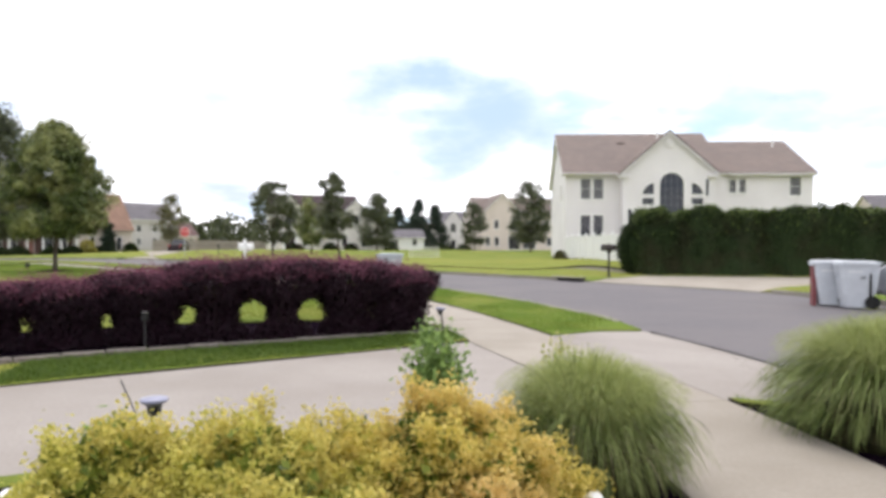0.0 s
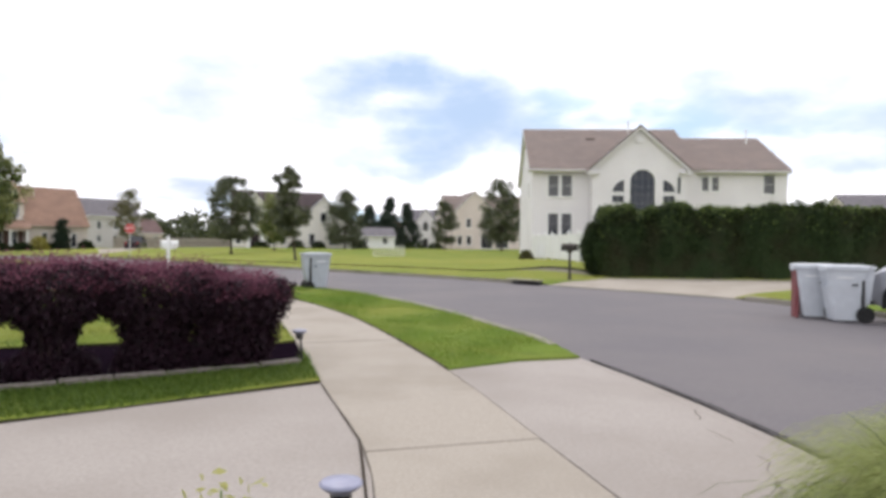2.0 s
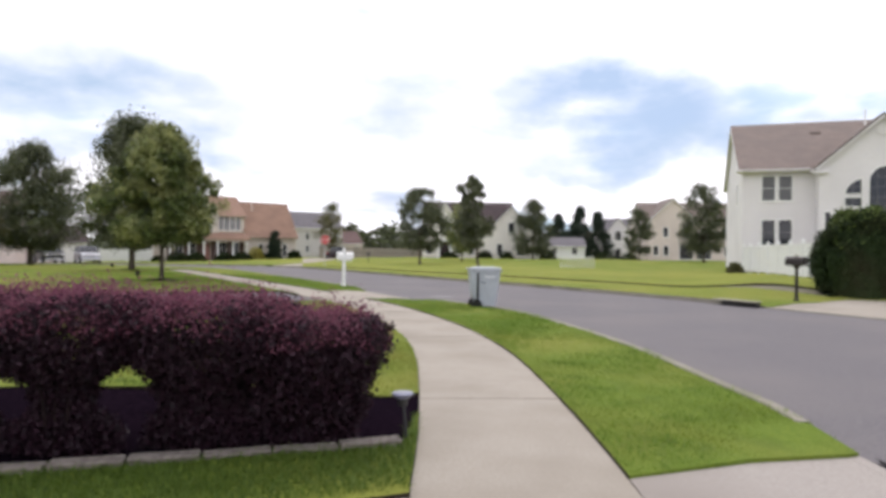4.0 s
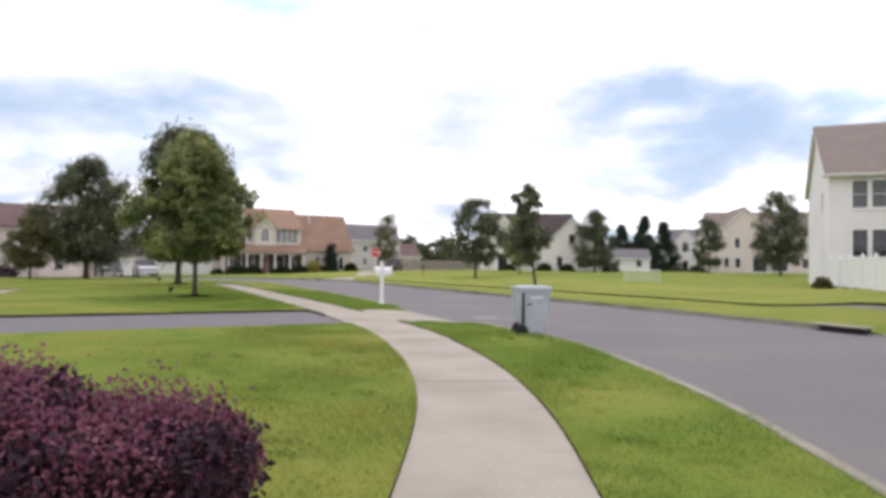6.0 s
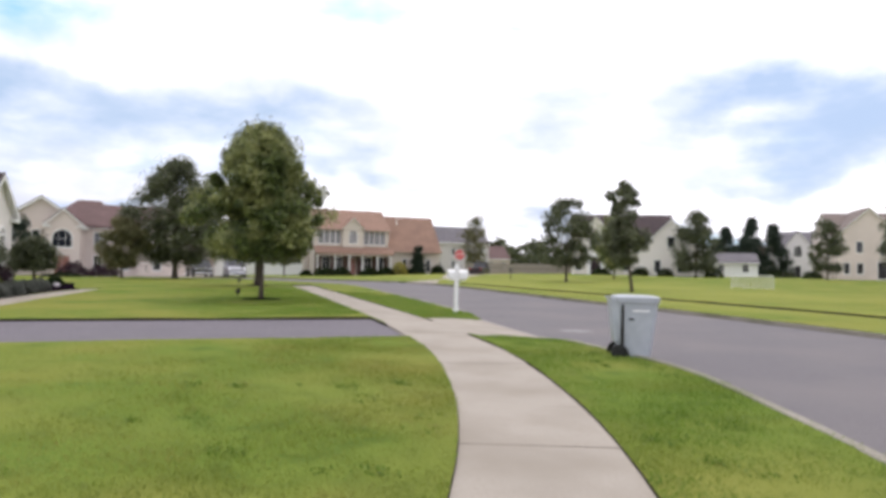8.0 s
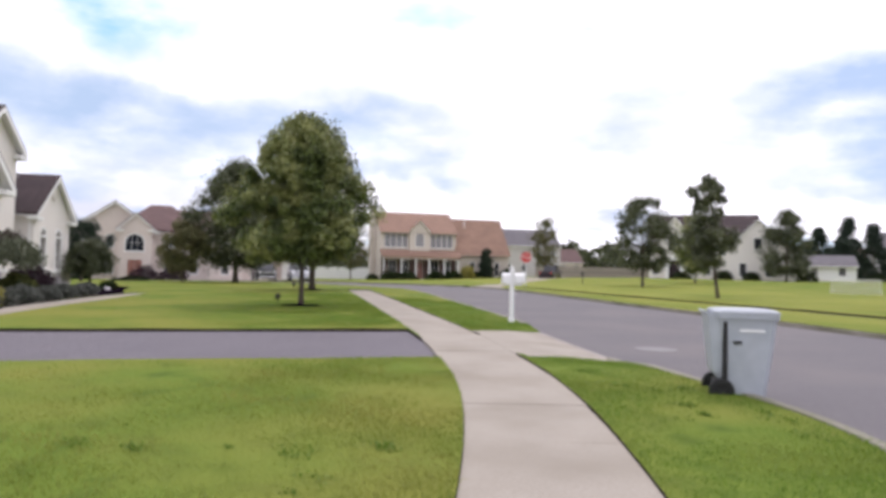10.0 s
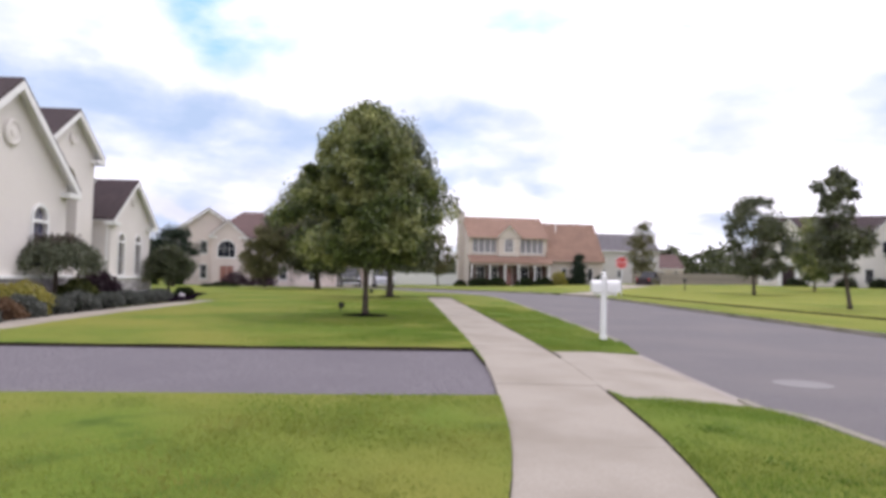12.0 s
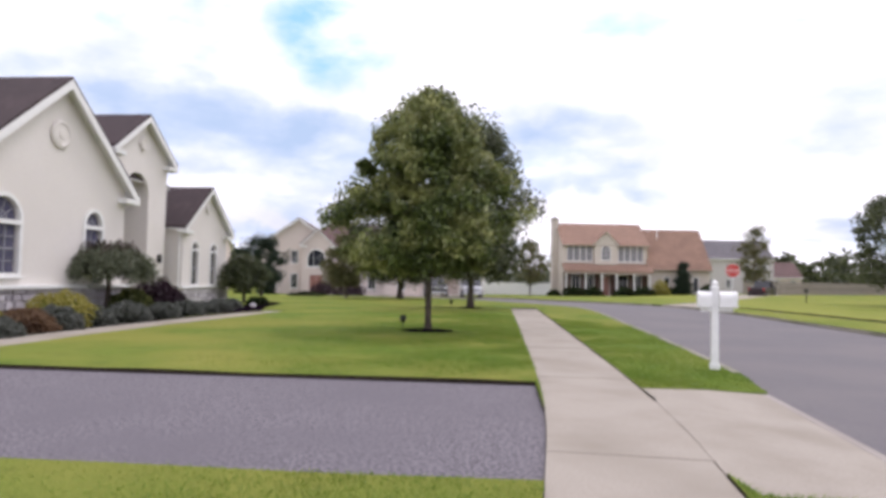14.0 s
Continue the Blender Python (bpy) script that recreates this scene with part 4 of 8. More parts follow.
def vent_pipe(parent, x, y, z, h=0.7, r=0.06):
    part("vent_pipe", tube([(x, y, z - 0.4), (x, y, z + h)], [r, r], 8), TRIM, parent)


def white_house():
    h = thing("house", 6.2, 54.0, 0.15, 0, "large white stuccoed two-storey house with brown shingled roof", "house")
    E = 6.85
    up, lo = pair(1.15, 4.75, 2.85, 6.3), pair(1.15, 1.95, 2.85, 3.5)
    main_holes = up + lo
    # main block
    walls(h, 0, 11.9, 0, 14, -0.4, E, main_holes, STUCCO_W, side_gable=10.75, side_holes=[rect(3.2, 4.9, 3.9, 6.0)])
    gable_roof(h, 0, 11.9, 0, 14, E, 10.75, ROOF_BROWN, 0.4, 0.26)
    eave_board(h, -0.4, 4.0, -0.42, E - 0.18, 0.16, STUCCO_W)
    for w in up:
        window(h, w, 0, (1, 2), 0.07, BLIND)
    for w in lo:
        window(h, w, 0, (1, 2), 0.07, bar=BLIND)
    side = Matrix(((0, 1, 0, 0), (1, 0, 0, 0), (0, 0, 1, 0), (0, 0, 0, 1)))
    window(h, rect(3.2, 4.9, 3.9, 6.0), 0, (1, 2), 0.07, BLIND, m=side)
    bm = bmesh.new()
    for a, b in (((-0.4, E - 0.22), (7, 10.75)), ((7, 10.75), (14.4, E - 0.22))):
        loop = [(a[0], a[1] - 0.2), (b[0], b[1] - 0.2), (b[0], b[1]), (a[0], a[1])]
        panel(loop, [], 0.06, bm, side @ Matrix.Translation((0, -0.28, 0)))
    part("rake_board", bm, STUCCO_W, h)
    # entrance bay with a tall arched window
    arch_w = arch(6.75, 3.6, 8.5, 6.6)
    holes = [arch_w, rect(5.5, 4.25, 6.35, 4.75), rect(9.05, 4.25, 9.9, 4.75), [(5.5, 5.0), (6.35, 5.0), (6.35, 5.85), (6.1, 5.8), (5.8, 5.6), (5.58, 5.3)], [(9.05, 5.0), (9.9, 5.0), (9.82, 5.3), (9.6, 5.6), (9.3, 5.8), (9.05, 5.85)], rect(4.45, 1.9, 4.75, 3.9), rect(10.05, 4.9, 10.3, 6.1)]
    bay = new("entrance_bay")
    bay.parent = h
    walls(bay, 4.1, 10.7, -1.3, 3.0, -0.4, 6.75, holes, STUCCO_W, gable=9.55)
    _, prof = gable_roof(bay, 4.1, 10.7, -1.3, 6.0, 6.75, 9.62, ROOF_BROWN, 0.32, 0.3, "y")
    rake_boards(bay, prof, -1.6, 0.2, board=STUCCO_W)
    window(bay, arch_w, -1.3, (4, 5), 0.06, GLASS, bar=BLIND)
    for q in holes[1:]:
        window(bay, q, -1.3, (2, 2) if q[1][0] - q[0][0] > 0.5 else (1, 2), 0.05, sill=False, bar=BLIND)
    medallion(bay, 7.4, 8.75, -1.33, 0.34)
    # wing
    wp, fr = pair(12.3, 5.25, 13.5, 6.25), [rect(16.7, 5.05, 17.5, 6.4)]
    wl_ = pair(12.3, 2.0, 13.5, 3.6) + [rect(16.2, 2.0, 17.4, 3.6)]
    wing = new("side_wing")
    wing.parent = h
    walls(wing, 11.6, 18.4, 0.4, 12, -0.4, E, wp + fr + wl_, STUCCO_W, side_gable=9.9)
    gable_roof(wing, 11.9, 18.4, 0.4, 12, E, 9.9, ROOF_BROWN, 0.4, 0.15)
    eave_board(wing, 10.9, 18.5, 0.0, E - 0.2, 0.16, STUCCO_W)
    for w in wp + fr + wl_:
        window(wing, w, 0.4, (1, 2), 0.07, BLIND)
    vent_pipe(h, 8.2, 6.0, 10.4, 1.0)
    vent_pipe(h, 17.2, 5.0, 9.6, 0.9)
    part("roof_vent", box(4.6, 4.8, 9.45, 5.3, 5.3, 9.8, 0.05), ROOF_BROWN, h)
    return h


white_house()


def stones_on(parent, x0, x1, z0, z1, y, shapes, seed):
    """Pale rubble facing, stone by stone."""
    r = random.Random(seed)
    z = z0
    while z < z1 - 0.05:
        hgt = min(r.uniform(0.17, 0.26), z1 - z)
        x = x0
        while x < x1 - 0.06:
            wd = min(r.uniform(0.22, 0.5), x1 - x)
            ob = new("stone", r.choice(shapes))
            ob.parent = parent
            ob.matrix_local = Matrix.LocRotScale((x + wd / 2, y, z + hgt / 2), Euler((0, r.uniform(-.03, .03), 0)), (wd - 0.02, 1, hgt - 0.02))
            x += wd
        z += hgt


def stone_shapes():
    out = []
    for s in range(4):
        r = random.Random(70 + s)
        bm = box(-0.5, -0.07, -0.5, 0.5, 0.05, 0.5)
        for v in bm.verts:
            if v.co.y < 0:
                v.co.x *= r.uniform(0.78, 0.95)
                v.co.z *= r.uniform(0.75, 0.95)
                v.co.y += r.uniform(-0.02, 0.03)
        bm.normal_update()
        me = bpy.data.meshes.new("stone")
        bm.to_mesh(me)
        bm.free()
        me.materials.append(STONE_V)
        out.append(me)
    return out


def varied_stone():
    m, n, l, p = nodes_of("rubble_stone")
    oi, tc = n.new("ShaderNodeObjectInfo"), n.new("ShaderNodeTexCoord")
    col = ramp_mix(n, l, oi.outputs["Random"], (0.40, 0.375, 0.41), (0.76, 0.735, 0.77))
    col = ramp_mix(n, l, noise_fac(n, l, tc.outputs["Object"], 7.0, 4.0, 0.4, 0.8), col, (0.44, 0.39, 0.40))
    l.new(col, p.inputs["Base Color"])
    p.inputs["Roughness"].default_value = 0.95
    t = n.new("ShaderNodeTexNoise"); t.inputs["Scale"].default_value = 18
    l.new(tc.outputs["Object"], t.inputs["Vector"])
    bp = n.new("ShaderNodeBump"); bp.inputs["Strength"].default_value, bp.inputs["Distance"].default_value = 0.6, 0.03
    l.new(t.outputs["Fac"], bp.inputs["Height"]); l.new(bp.outputs[0], p.inputs["Normal"])
    return m


STONE_V = varied_stone()
STONES = stone_shapes()


def arched_sash(parent, x0, z0, x1, z1, y, glass=None):
    """A sash window under a half-round fanlight, in one white surround."""
    r = (x1 - x0) / 2
    zs = z1 - r - 0.12
    w = new("window")
    w.parent = parent
    low, fan = rect(x0, z0, x1, zs), [(x0, zs + 0.12), (x1, zs + 0.12)] + [((x0 + x1) / 2 + r * math.cos(math.pi * k / 10), zs + 0.12 + r * math.sin(math.pi * k / 10)) for k in range(1, 10)]
    outer = grow(arch(x0, z0, x1, z1, 12), 0.11 if x1 - x0 > 0.75 else 0.07)
    part("frame", panel(outer, [low, fan], 0.09, m=Matrix.Translation((0, y - 0.06, 0))), TRIM, w)
    part("pane", panel(low, [], 0.02, m=Matrix.Translation((0, y + 0.1, 0))), glass or GLASS, w)
    part("fanlight", panel(fan, [], 0.02, m=Matrix.Translation((0, y + 0.1, 0))), glass or GLASS, w)
    bm = bmesh.new()
    xm, c = (x0 + x1) / 2, zs + 0.12
    wide = x1 - x0 > 0.75
    n = 3 if x1 - x0 > 0.9 else 2
    for k in range(1, n if wide else 1):
        x = x0 + (x1 - x0) * k / n
        box(x - 0.015, y + 0.06, z0, x + 0.015, y + 0.095, zs, bm=bm)
    for k in (1, 2, 3) if wide else (2,):
        z = z0 + (zs - z0) * k / 4
        hw = 0.03 if k == 2 else 0.014
        box(x0, y + 0.058, z - hw, x1, y + 0.094, z + hw, bm=bm)
    for a in (36, 72, 108, 144) if wide else (90,):
        d = Vector((math.cos(radians(a)), 0, math.sin(radians(a))))
        tube([Vector((xm, y + 0.08, c)) + d * 0.1, Vector((xm, y + 0.08, c)) + d * (r - 0.01)], [0.016, 0.016], 5, bm)
    if wide:
        tube([(xm + r * 0.42 * math.cos(math.pi * k / 8), y + 0.08, c + r * 0.42 * math.sin(math.pi * k / 8)) for k in range(9)], [0.015] * 9, 5, bm)
    part("glazing_grid", bm, SASH_GREY, w)
    part("sill", box(x0 - 0.16, y - 0.12, z0 - 0.16, x1 + 0.16, y + 0.02, z0 - 0.1, 0.01), TRIM, w)
    return w, outer


def stucco_house():
    """The cream house with three front gables; x runs along the street and y away from it."""
    x, y = uv(0, 0)
    h = thing("house", x, y, 0.05, math.degrees(math.atan2(UY, UX)), "cream stuccoed house with three gables and stone base", "house")
    S = STUCCO_C
    # big gable
    g = new("front_gable"); g.parent = h
    y0 = 13.5
    sash = [(6.15, 1.34, 7.35, 3.35), (10.2, 1.34, 11.05, 3.3)]
    holes = [arch(a, b, c, d, 12) for a, b, c, d in sash]
    walls(g, 5.3, 12.35, y0, y0 + 11, 0.9, 4.22, holes, S, gable=6.98)
    _, prof = gable_roof(g, 5.3, 12.35, y0, y0 + 11, 4.27, 7.03, ROOF_DARK, 0.36, 0.34, "y")
    rake_boards(g, prof, y0 - 0.35, 0.26)
    for s in sash:
        arched_sash(g, *s, y0, SHEER_DARK)
    medallion(g, 8.85, 5.42, y0 - 0.02, 0.42)
    # stone base under the big gable
    part("ledge", box(5.2, y0 - 0.22, 0.90, 12.55, y0 + 0.1, 1.02, 0.02), TRIM, g)
    base = part("stone_base", box(5.3, y0 - 0.06, -0.3, 12.42, y0 + 1.2, 0.9), STONE, g)
    stones_on(base, 5.3, 12.42, -0.05, 0.88, y0 - 0.09, STONES, 5)
    # entrance gable with a tall arched recess
    e = new("entrance_gable"); e.parent = h
    y1 = 16.2
    porch = arch(16.85, 0.2, 18.75, 5.75, 14)
    walls(e, 15.9, 20.3, y1, y1 + 8, -0.3, 6.65, [porch], S, gable=8.2)
    _, prof = gable_roof(e, 15.9, 20.3, y1, y1 + 9, 6.7, 8.25, ROOF_DARK, 0.38, 0.34, "y")
    rake_boards(e, prof, y1 - 0.35, 0.24)
    medallion(e, 18.1, 7.05, y1 - 0.02, 0.3)
    part("recess_wall", box(16.7, y1 + 1.5, -0.3, 18.9, y1 + 1.7, 6.2), S, e)
    for x_ in (16.62, 18.76):
        part("recess_cheek", box(x_, y1 + 0.252, -0.3, x_ + 0.22, y1 + 1.5, 6.2), S, e)
    d = new("front_door"); d.parent = e
    part("leaf", box(17.2, y1 + 1.42, 0.2, 18.4, y1 + 1.5, 2.5, 0.02), CAR_MAROON, d)
    window(e, arch(17.25, 3.3, 18.35, 5.2), y1 + 1.5, (2, 3), 0.08, recess=-0.05, sill=False)
    part("step", box(16.7, y1 - 1.0, -0.2, 18.9, y1 + 1.5, 0.15, 0.03), CONCRETE, e)
    # linking wall between the gables, with small windows
    l_ = new("link_wing"); l_.parent = h
    lw = [rect(13.4, 3.9, 14.2, 4.8), rect(13.4, 1.2, 14.2, 2.6)]
    walls(l_, 12.35, 15.9, y1 + 0.4, y1 + 8, -0.3, 5.6, lw, S)
    for q in lw:
        window(l_, q, y1 + 0.4, (2, 2), 0.08)
    gable_roof(l_, 11.0, 20.6, y1 + 0.4, y1 + 10.5, 5.6, 8.1, ROOF_DARK, 0.3, 0.2)
    # low gable at the far end
    k = new("low_gable"); k.parent = h
    y2 = 15.6
    ks = [(21.80, 0.95, 22.45, 3.0), (23.9, 0.95, 24.55, 3.0)]
    kh = [arch(*q, 8) for q in ks]
    walls(k, 20.9, 25.9, y2, y2 + 7, 0.75, 3.75, kh, S, gable=5.75)
    _, prof = gable_roof(k, 20.9, 25.9, y2, y2 + 8.5, 3.85, 5.8, ROOF_DARK, 0.33, 0.3, "y")
    rake_boards(k, prof, y2 - 0.31, 0.2)
    for q in ks:
        arched_sash(k, *q, y2)
    medallion(k, 23.4, 4.75, y2 - 0.02, 0.24)
    part("ledge", box(20.7, y2 - 0.2, 0.74, 26.05, y2 + 0.1, 0.86, 0.02), TRIM, k)
    base2 = part("stone_base", box(20.8, y2 - 0.06, -0.4, 25.95, y2 + 7, 0.74), STONE, k)
    stones_on(base2, 20.8, 25.95, -0.1, 0.72, y2 - 0.09, STONES, 9)
    part("downpipe", tube([(20.75, y2 + 0.1, 0.0), (20.75, y2 + 0.1, 3.4)], [0.045, 0.045], 8), TRIM, k)
    lamp = new("wall_lamp"); lamp.parent = e
    part("lantern", lathe([(0.05, 0), (0.09, 0.05), (0.1, 0.3), (0.03, 0.4)], 8, m=Matrix.Translation((19.7, y1 - 0.12, 1.9))), IRON, lamp)
    part("bracket", box(19.67, y1 - 0.1, 2.0, 19.73, y1, 2.05), IRON, lamp)
    return h


stucco_house()


def orange_house():
    h = thing("house", -68.6, 86.65, -0.3, 54.5, "two-storey house with orange roof and columned porch", "house")
    h.scale = (0.945, 1.0, 1.07)
    E, F1 = 6.7, 2.9
    up = pair(0.65, 4.5, 2.4, 6.35, 0.12) + pair(2.55, 4.5, 4.25, 6.35, 0.12) + pair(8.1, 4.5, 9.8, 6.35, 0.12) + pair(9.95, 4.5, 11.65, 6.35, 0.12)
    lo = [rect(1.3, 0.9, 2.5, 2.6), rect(3.4, 0.9, 4.5, 2.6), rect(5.6, 0.1, 6.8, 2.5), rect(8.2, 0.9, 9.4, 2.6), rect(10.4, 0.9, 11.4, 2.6)]
    walls(h, 0, 12.3, 0, 9.5, -0.8, E, up + lo, STUCCO_Y, side_gable=9.5)
    gable_roof(h, 0, 12.3, 0, 9.5, E, 9.55, ROOF_ORANGE, 0.4, 0.25)
    eave_board(h, -0.2, 12.5, -0.42, E - 0.2, 0.16, SHADED_TRIM)
    for q in up:
        window(h, q, 0, (1, 2), 0.05, SHEER, bar=SHEER)
    for q in lo[:2] + lo[3:]:
        window(h, q, 0, (2, 2), 0.08)
    # thin sheet over the wall with the porch shade in its colour
    part("shaded_porch_wall", panel(rect(0.1, 0.1, 12.2, 3.0), [grow(q, 0.1) for q in lo], 0.03, m=Matrix.Translation((0, -0.034, 0))), PORCH_SHADE, h)
    d = new("front_door"); d.parent = h
    part("leaf", box(5.65, 0.1, 0.1, 6.75, 0.16, 2.45, 0.02), DOOR_RED, d)
    dm = new("entrance_gable"); dm.parent = h
    dw = arch(5.5, 4.6, 6.8, 6.45)
    walls(dm, 4.5, 7.8, -0.5, 3.5, 4.02, 6.75, [dw], STUCCO_Y, gable=8.15)
    _, prof = gable_roof(dm, 4.5, 7.8, -0.5, 4.6, 6.75, 8.2, ROOF_ORANGE, 0.25, 0.25, "y", 0.1)
    window(dm, dw, -0.5, (2, 3), 0.08, SHEER, sill=False)
    porch = new("porch"); porch.parent = h
    bm = bmesh.new()
    vs = [bm.verts.new(p) for p in ((-0.2, -2.3, 3.05), (12.5, -2.3, 3.05), (12.5, 0.0, 4.0), (-0.2, 0.0, 4.0), (-0.2, -2.3, 3.2), (12.5, -2.3, 3.2), (12.5, 0.0, 4.15), (-0.2, 0.0, 4.15))]
    for f in ((0, 1, 2, 3), (7, 6, 5, 4), (0, 4, 5, 1), (1, 5, 6, 2), (2, 6, 7, 3), (3, 7, 4, 0)):
        bm.faces.new([vs[i] for i in f])
    part("porch_roof", bm, ROOF_ORANGE, porch)
    part("beam", box(-0.1, -2.2, 2.75, 12.4, -1.95, 3.04, 0.02), SHADED_TRIM, porch)
    part("porch_floor", box(-0.1, -2.3, -0.8, 12.4, 0, 0.1, 0.03), CONCRETE, porch)
    for x in (0.1, 2.9, 5.2, 7.3, 9.8, 12.0):
        part("column", lathe([(0.2, 0.1), (0.2, 0.3), (0.13, 0.35), (0.11, 2.5), (0.18, 2.6), (0.18, 2.76)], 12, m=Matrix.Translation((x, -2.07, 0))), TRIM, porch)
    part("steps", box(5.2, -3.1, -0.8, 7.2, -2.3, -0.1, 0.03), CONCRETE, porch)
    wing = new("garage_wing"); wing.parent = h
    wh = [rect(14.6, 0.7, 15.3, 2.5), rect(18.8, 0.7, 19.5, 2.5), rect(16.4, 0.7, 17.1, 2.5)]
    walls(wing, 12.3, 21.2, -0.6, 8.5, -0.6, 4.0, wh, STUCCO_Y, side_gable=8.75)
    gable_roof(wing, 12.3, 21.2, -0.6, 8.5, 4.0, 8.85, ROOF_ORANGE, 0.5, 0.2)
    eave_board(wing, 12.4, 21.4, -1.08, 3.5, 0.16, SHADED_TRIM)
    for q in wh:
        window(wing, q, -0.6, (1, 2), 0.08)
    c = new("chimney"); c.parent = h
    part("chimney_body", box(-0.95, 3.6, -0.8, -0.02, 5.2, 10.0, 0.03), STUCCO_Y, c)
    part("cap", box(-1.05, 3.5, 10.0, 0.08, 5.3, 10.2, 0.03), CONCRETE, c)
    part("flue", tube([(-0.5, 4.4, 10.2), (-0.5, 4.4, 10.6)], [0.18, 0.16], 10), IRON, c)
    vent_pipe(h, 14.5, 2.5, 8.0, 0.9)


def tan_house():
    h = thing("house", -78.7, 47.6, -0.45, 58, "tan two-storey house with plum-brown roof and arched window", "house")
    E = 5.7
    holes = [rect(1.1, 3.6, 1.8, 5.0), rect(3.5, 3.6, 4.2, 5.0), rect(1.1, 0.7, 1.8, 2.3), rect(3.5, 0.7, 4.2, 2.3)]
    walls(h, 0, 8.6, 0, 11, -0.6, E, holes, STUCCO_T, gable=8.7)
    _, prof = gable_roof(h, 0, 8.6, 0, 11, E, 8.8, ROOF_PLUM, 0.4, 0.4, "y")
    rake_boards(h, prof, -0.38, 0.25)
    for q in holes:
        window(h, q, 0, (2, 2), 0.08)
    bay = new("entrance_bay"); bay.parent = h
    aw = arch(5.55, 3.2, 7.45, 5.1)
    walls(bay, 4.9, 8.3, -1.2, 1.0, -0.6, 5.9, [aw, rect(5.8, 0.0, 7.3, 2.2)], STUCCO_T, gable=7.4)
    _, prof = gable_roof(bay, 4.9, 8.3, -1.2, 3.0, 5.9, 7.5, ROOF_PLUM, 0.3, 0.3, "y", 0.12)
    rake_boards(bay, prof, -1.5, 0.2)
    window(bay, aw, -1.2, (3, 2), 0.1)
    d = new("front_door"); d.parent = bay
    for x in (5.82, 6.57):
        part("leaf", box(x, -1.1, 0.0, x + 0.7, -1.04, 2.2, 0.02), DOOR_RED, d)
    raw("hip_roof", [(4.0, 0.6, 5.75), (13.6, 0.6, 5.75), (13.6, 11.4, 5.75), (4.0, 11.4, 5.75), (7.6, 6.0, 9.05), (10.0, 6.0, 9.05), (4.0, 0.6, 5.6), (13.6, 0.6, 5.6), (13.6, 11.4, 5.6), (4.0, 11.4, 5.6)],
        [(0, 1, 5, 4), (1, 2, 5), (2, 3, 4, 5), (3, 0, 4), (6, 7, 1, 0), (7, 8, 2, 1), (8, 9, 3, 2), (9, 6, 0, 3), (9, 8, 7, 6)], ROOF_PLUM, h)
    wing = new("side_wing"); wing.parent = h
    wq = [rect(9.6, 3.6, 10.4, 5.0), rect(12.4, 3.6, 13.2, 5.0), rect(9.6, 0.7, 10.4, 2.3), rect(12.4, 0.7, 13.2, 2.3)]
    walls(wing, 8.6, 19.5, 1.0, 11, -0.6, E, wq, STUCCO_T, side_gable=8.4)
    gable_roof(wing, 8.0, 19.5, 1.0, 11, E, 8.5, ROOF_PLUM, 0.4, 0.3)
    for q in wq:
        window(wing, q, 1.0, (2, 2), 0.08)
    sg = new("small_gable"); sg.parent = h
    walls(sg, 14.2, 18.4, 0.2, 3.0, -0.6, 5.3, [rect(15.9, 3.5, 16.7, 4.9), rect(15.9, 0.7, 16.7, 2.3)], STUCCO_T, gable=7.3)
    _, prof = gable_roof(sg, 14.2, 18.4, 0.2, 5.0, 5.3, 7.35, ROOF_PLUM, 0.3, 0.3, "y", 0.12)
    rake_boards(sg, prof, -0.1, 0.2)
    for q in (rect(15.9, 3.5, 16.7, 4.9), rect(15.9, 0.7, 16.7, 2.3)):
        window(sg, q, 0.2, (2, 2), 0.08)
    return h


def garage_block():
    h = thing("garage", -77.5, 63.5, -0.4, 58, "low white garage wing with a dark roof", "garage")
    walls(h, 0, 13, 0, 8, -0.4, 2.7, [rect(1, 0, 4.6, 2.2), rect(6, 0, 9.6, 2.2)], STUCCO_W, side_gable=4.6)
    gable_roof(h, 0, 13, 0, 8, 2.7, 4.7, ROOF_DARK, 0.4, 0.3)
    for x in (1.0, 6.0):
        d = new("garage_door"); d.parent = h
        for k in range(4):
            part("door_panel", box(x, 0.08, 0.55 * k + 0.01, x + 3.6, 0.14, 0.55 * k + 0.54, 0.02), GARAGE_PINK, d)


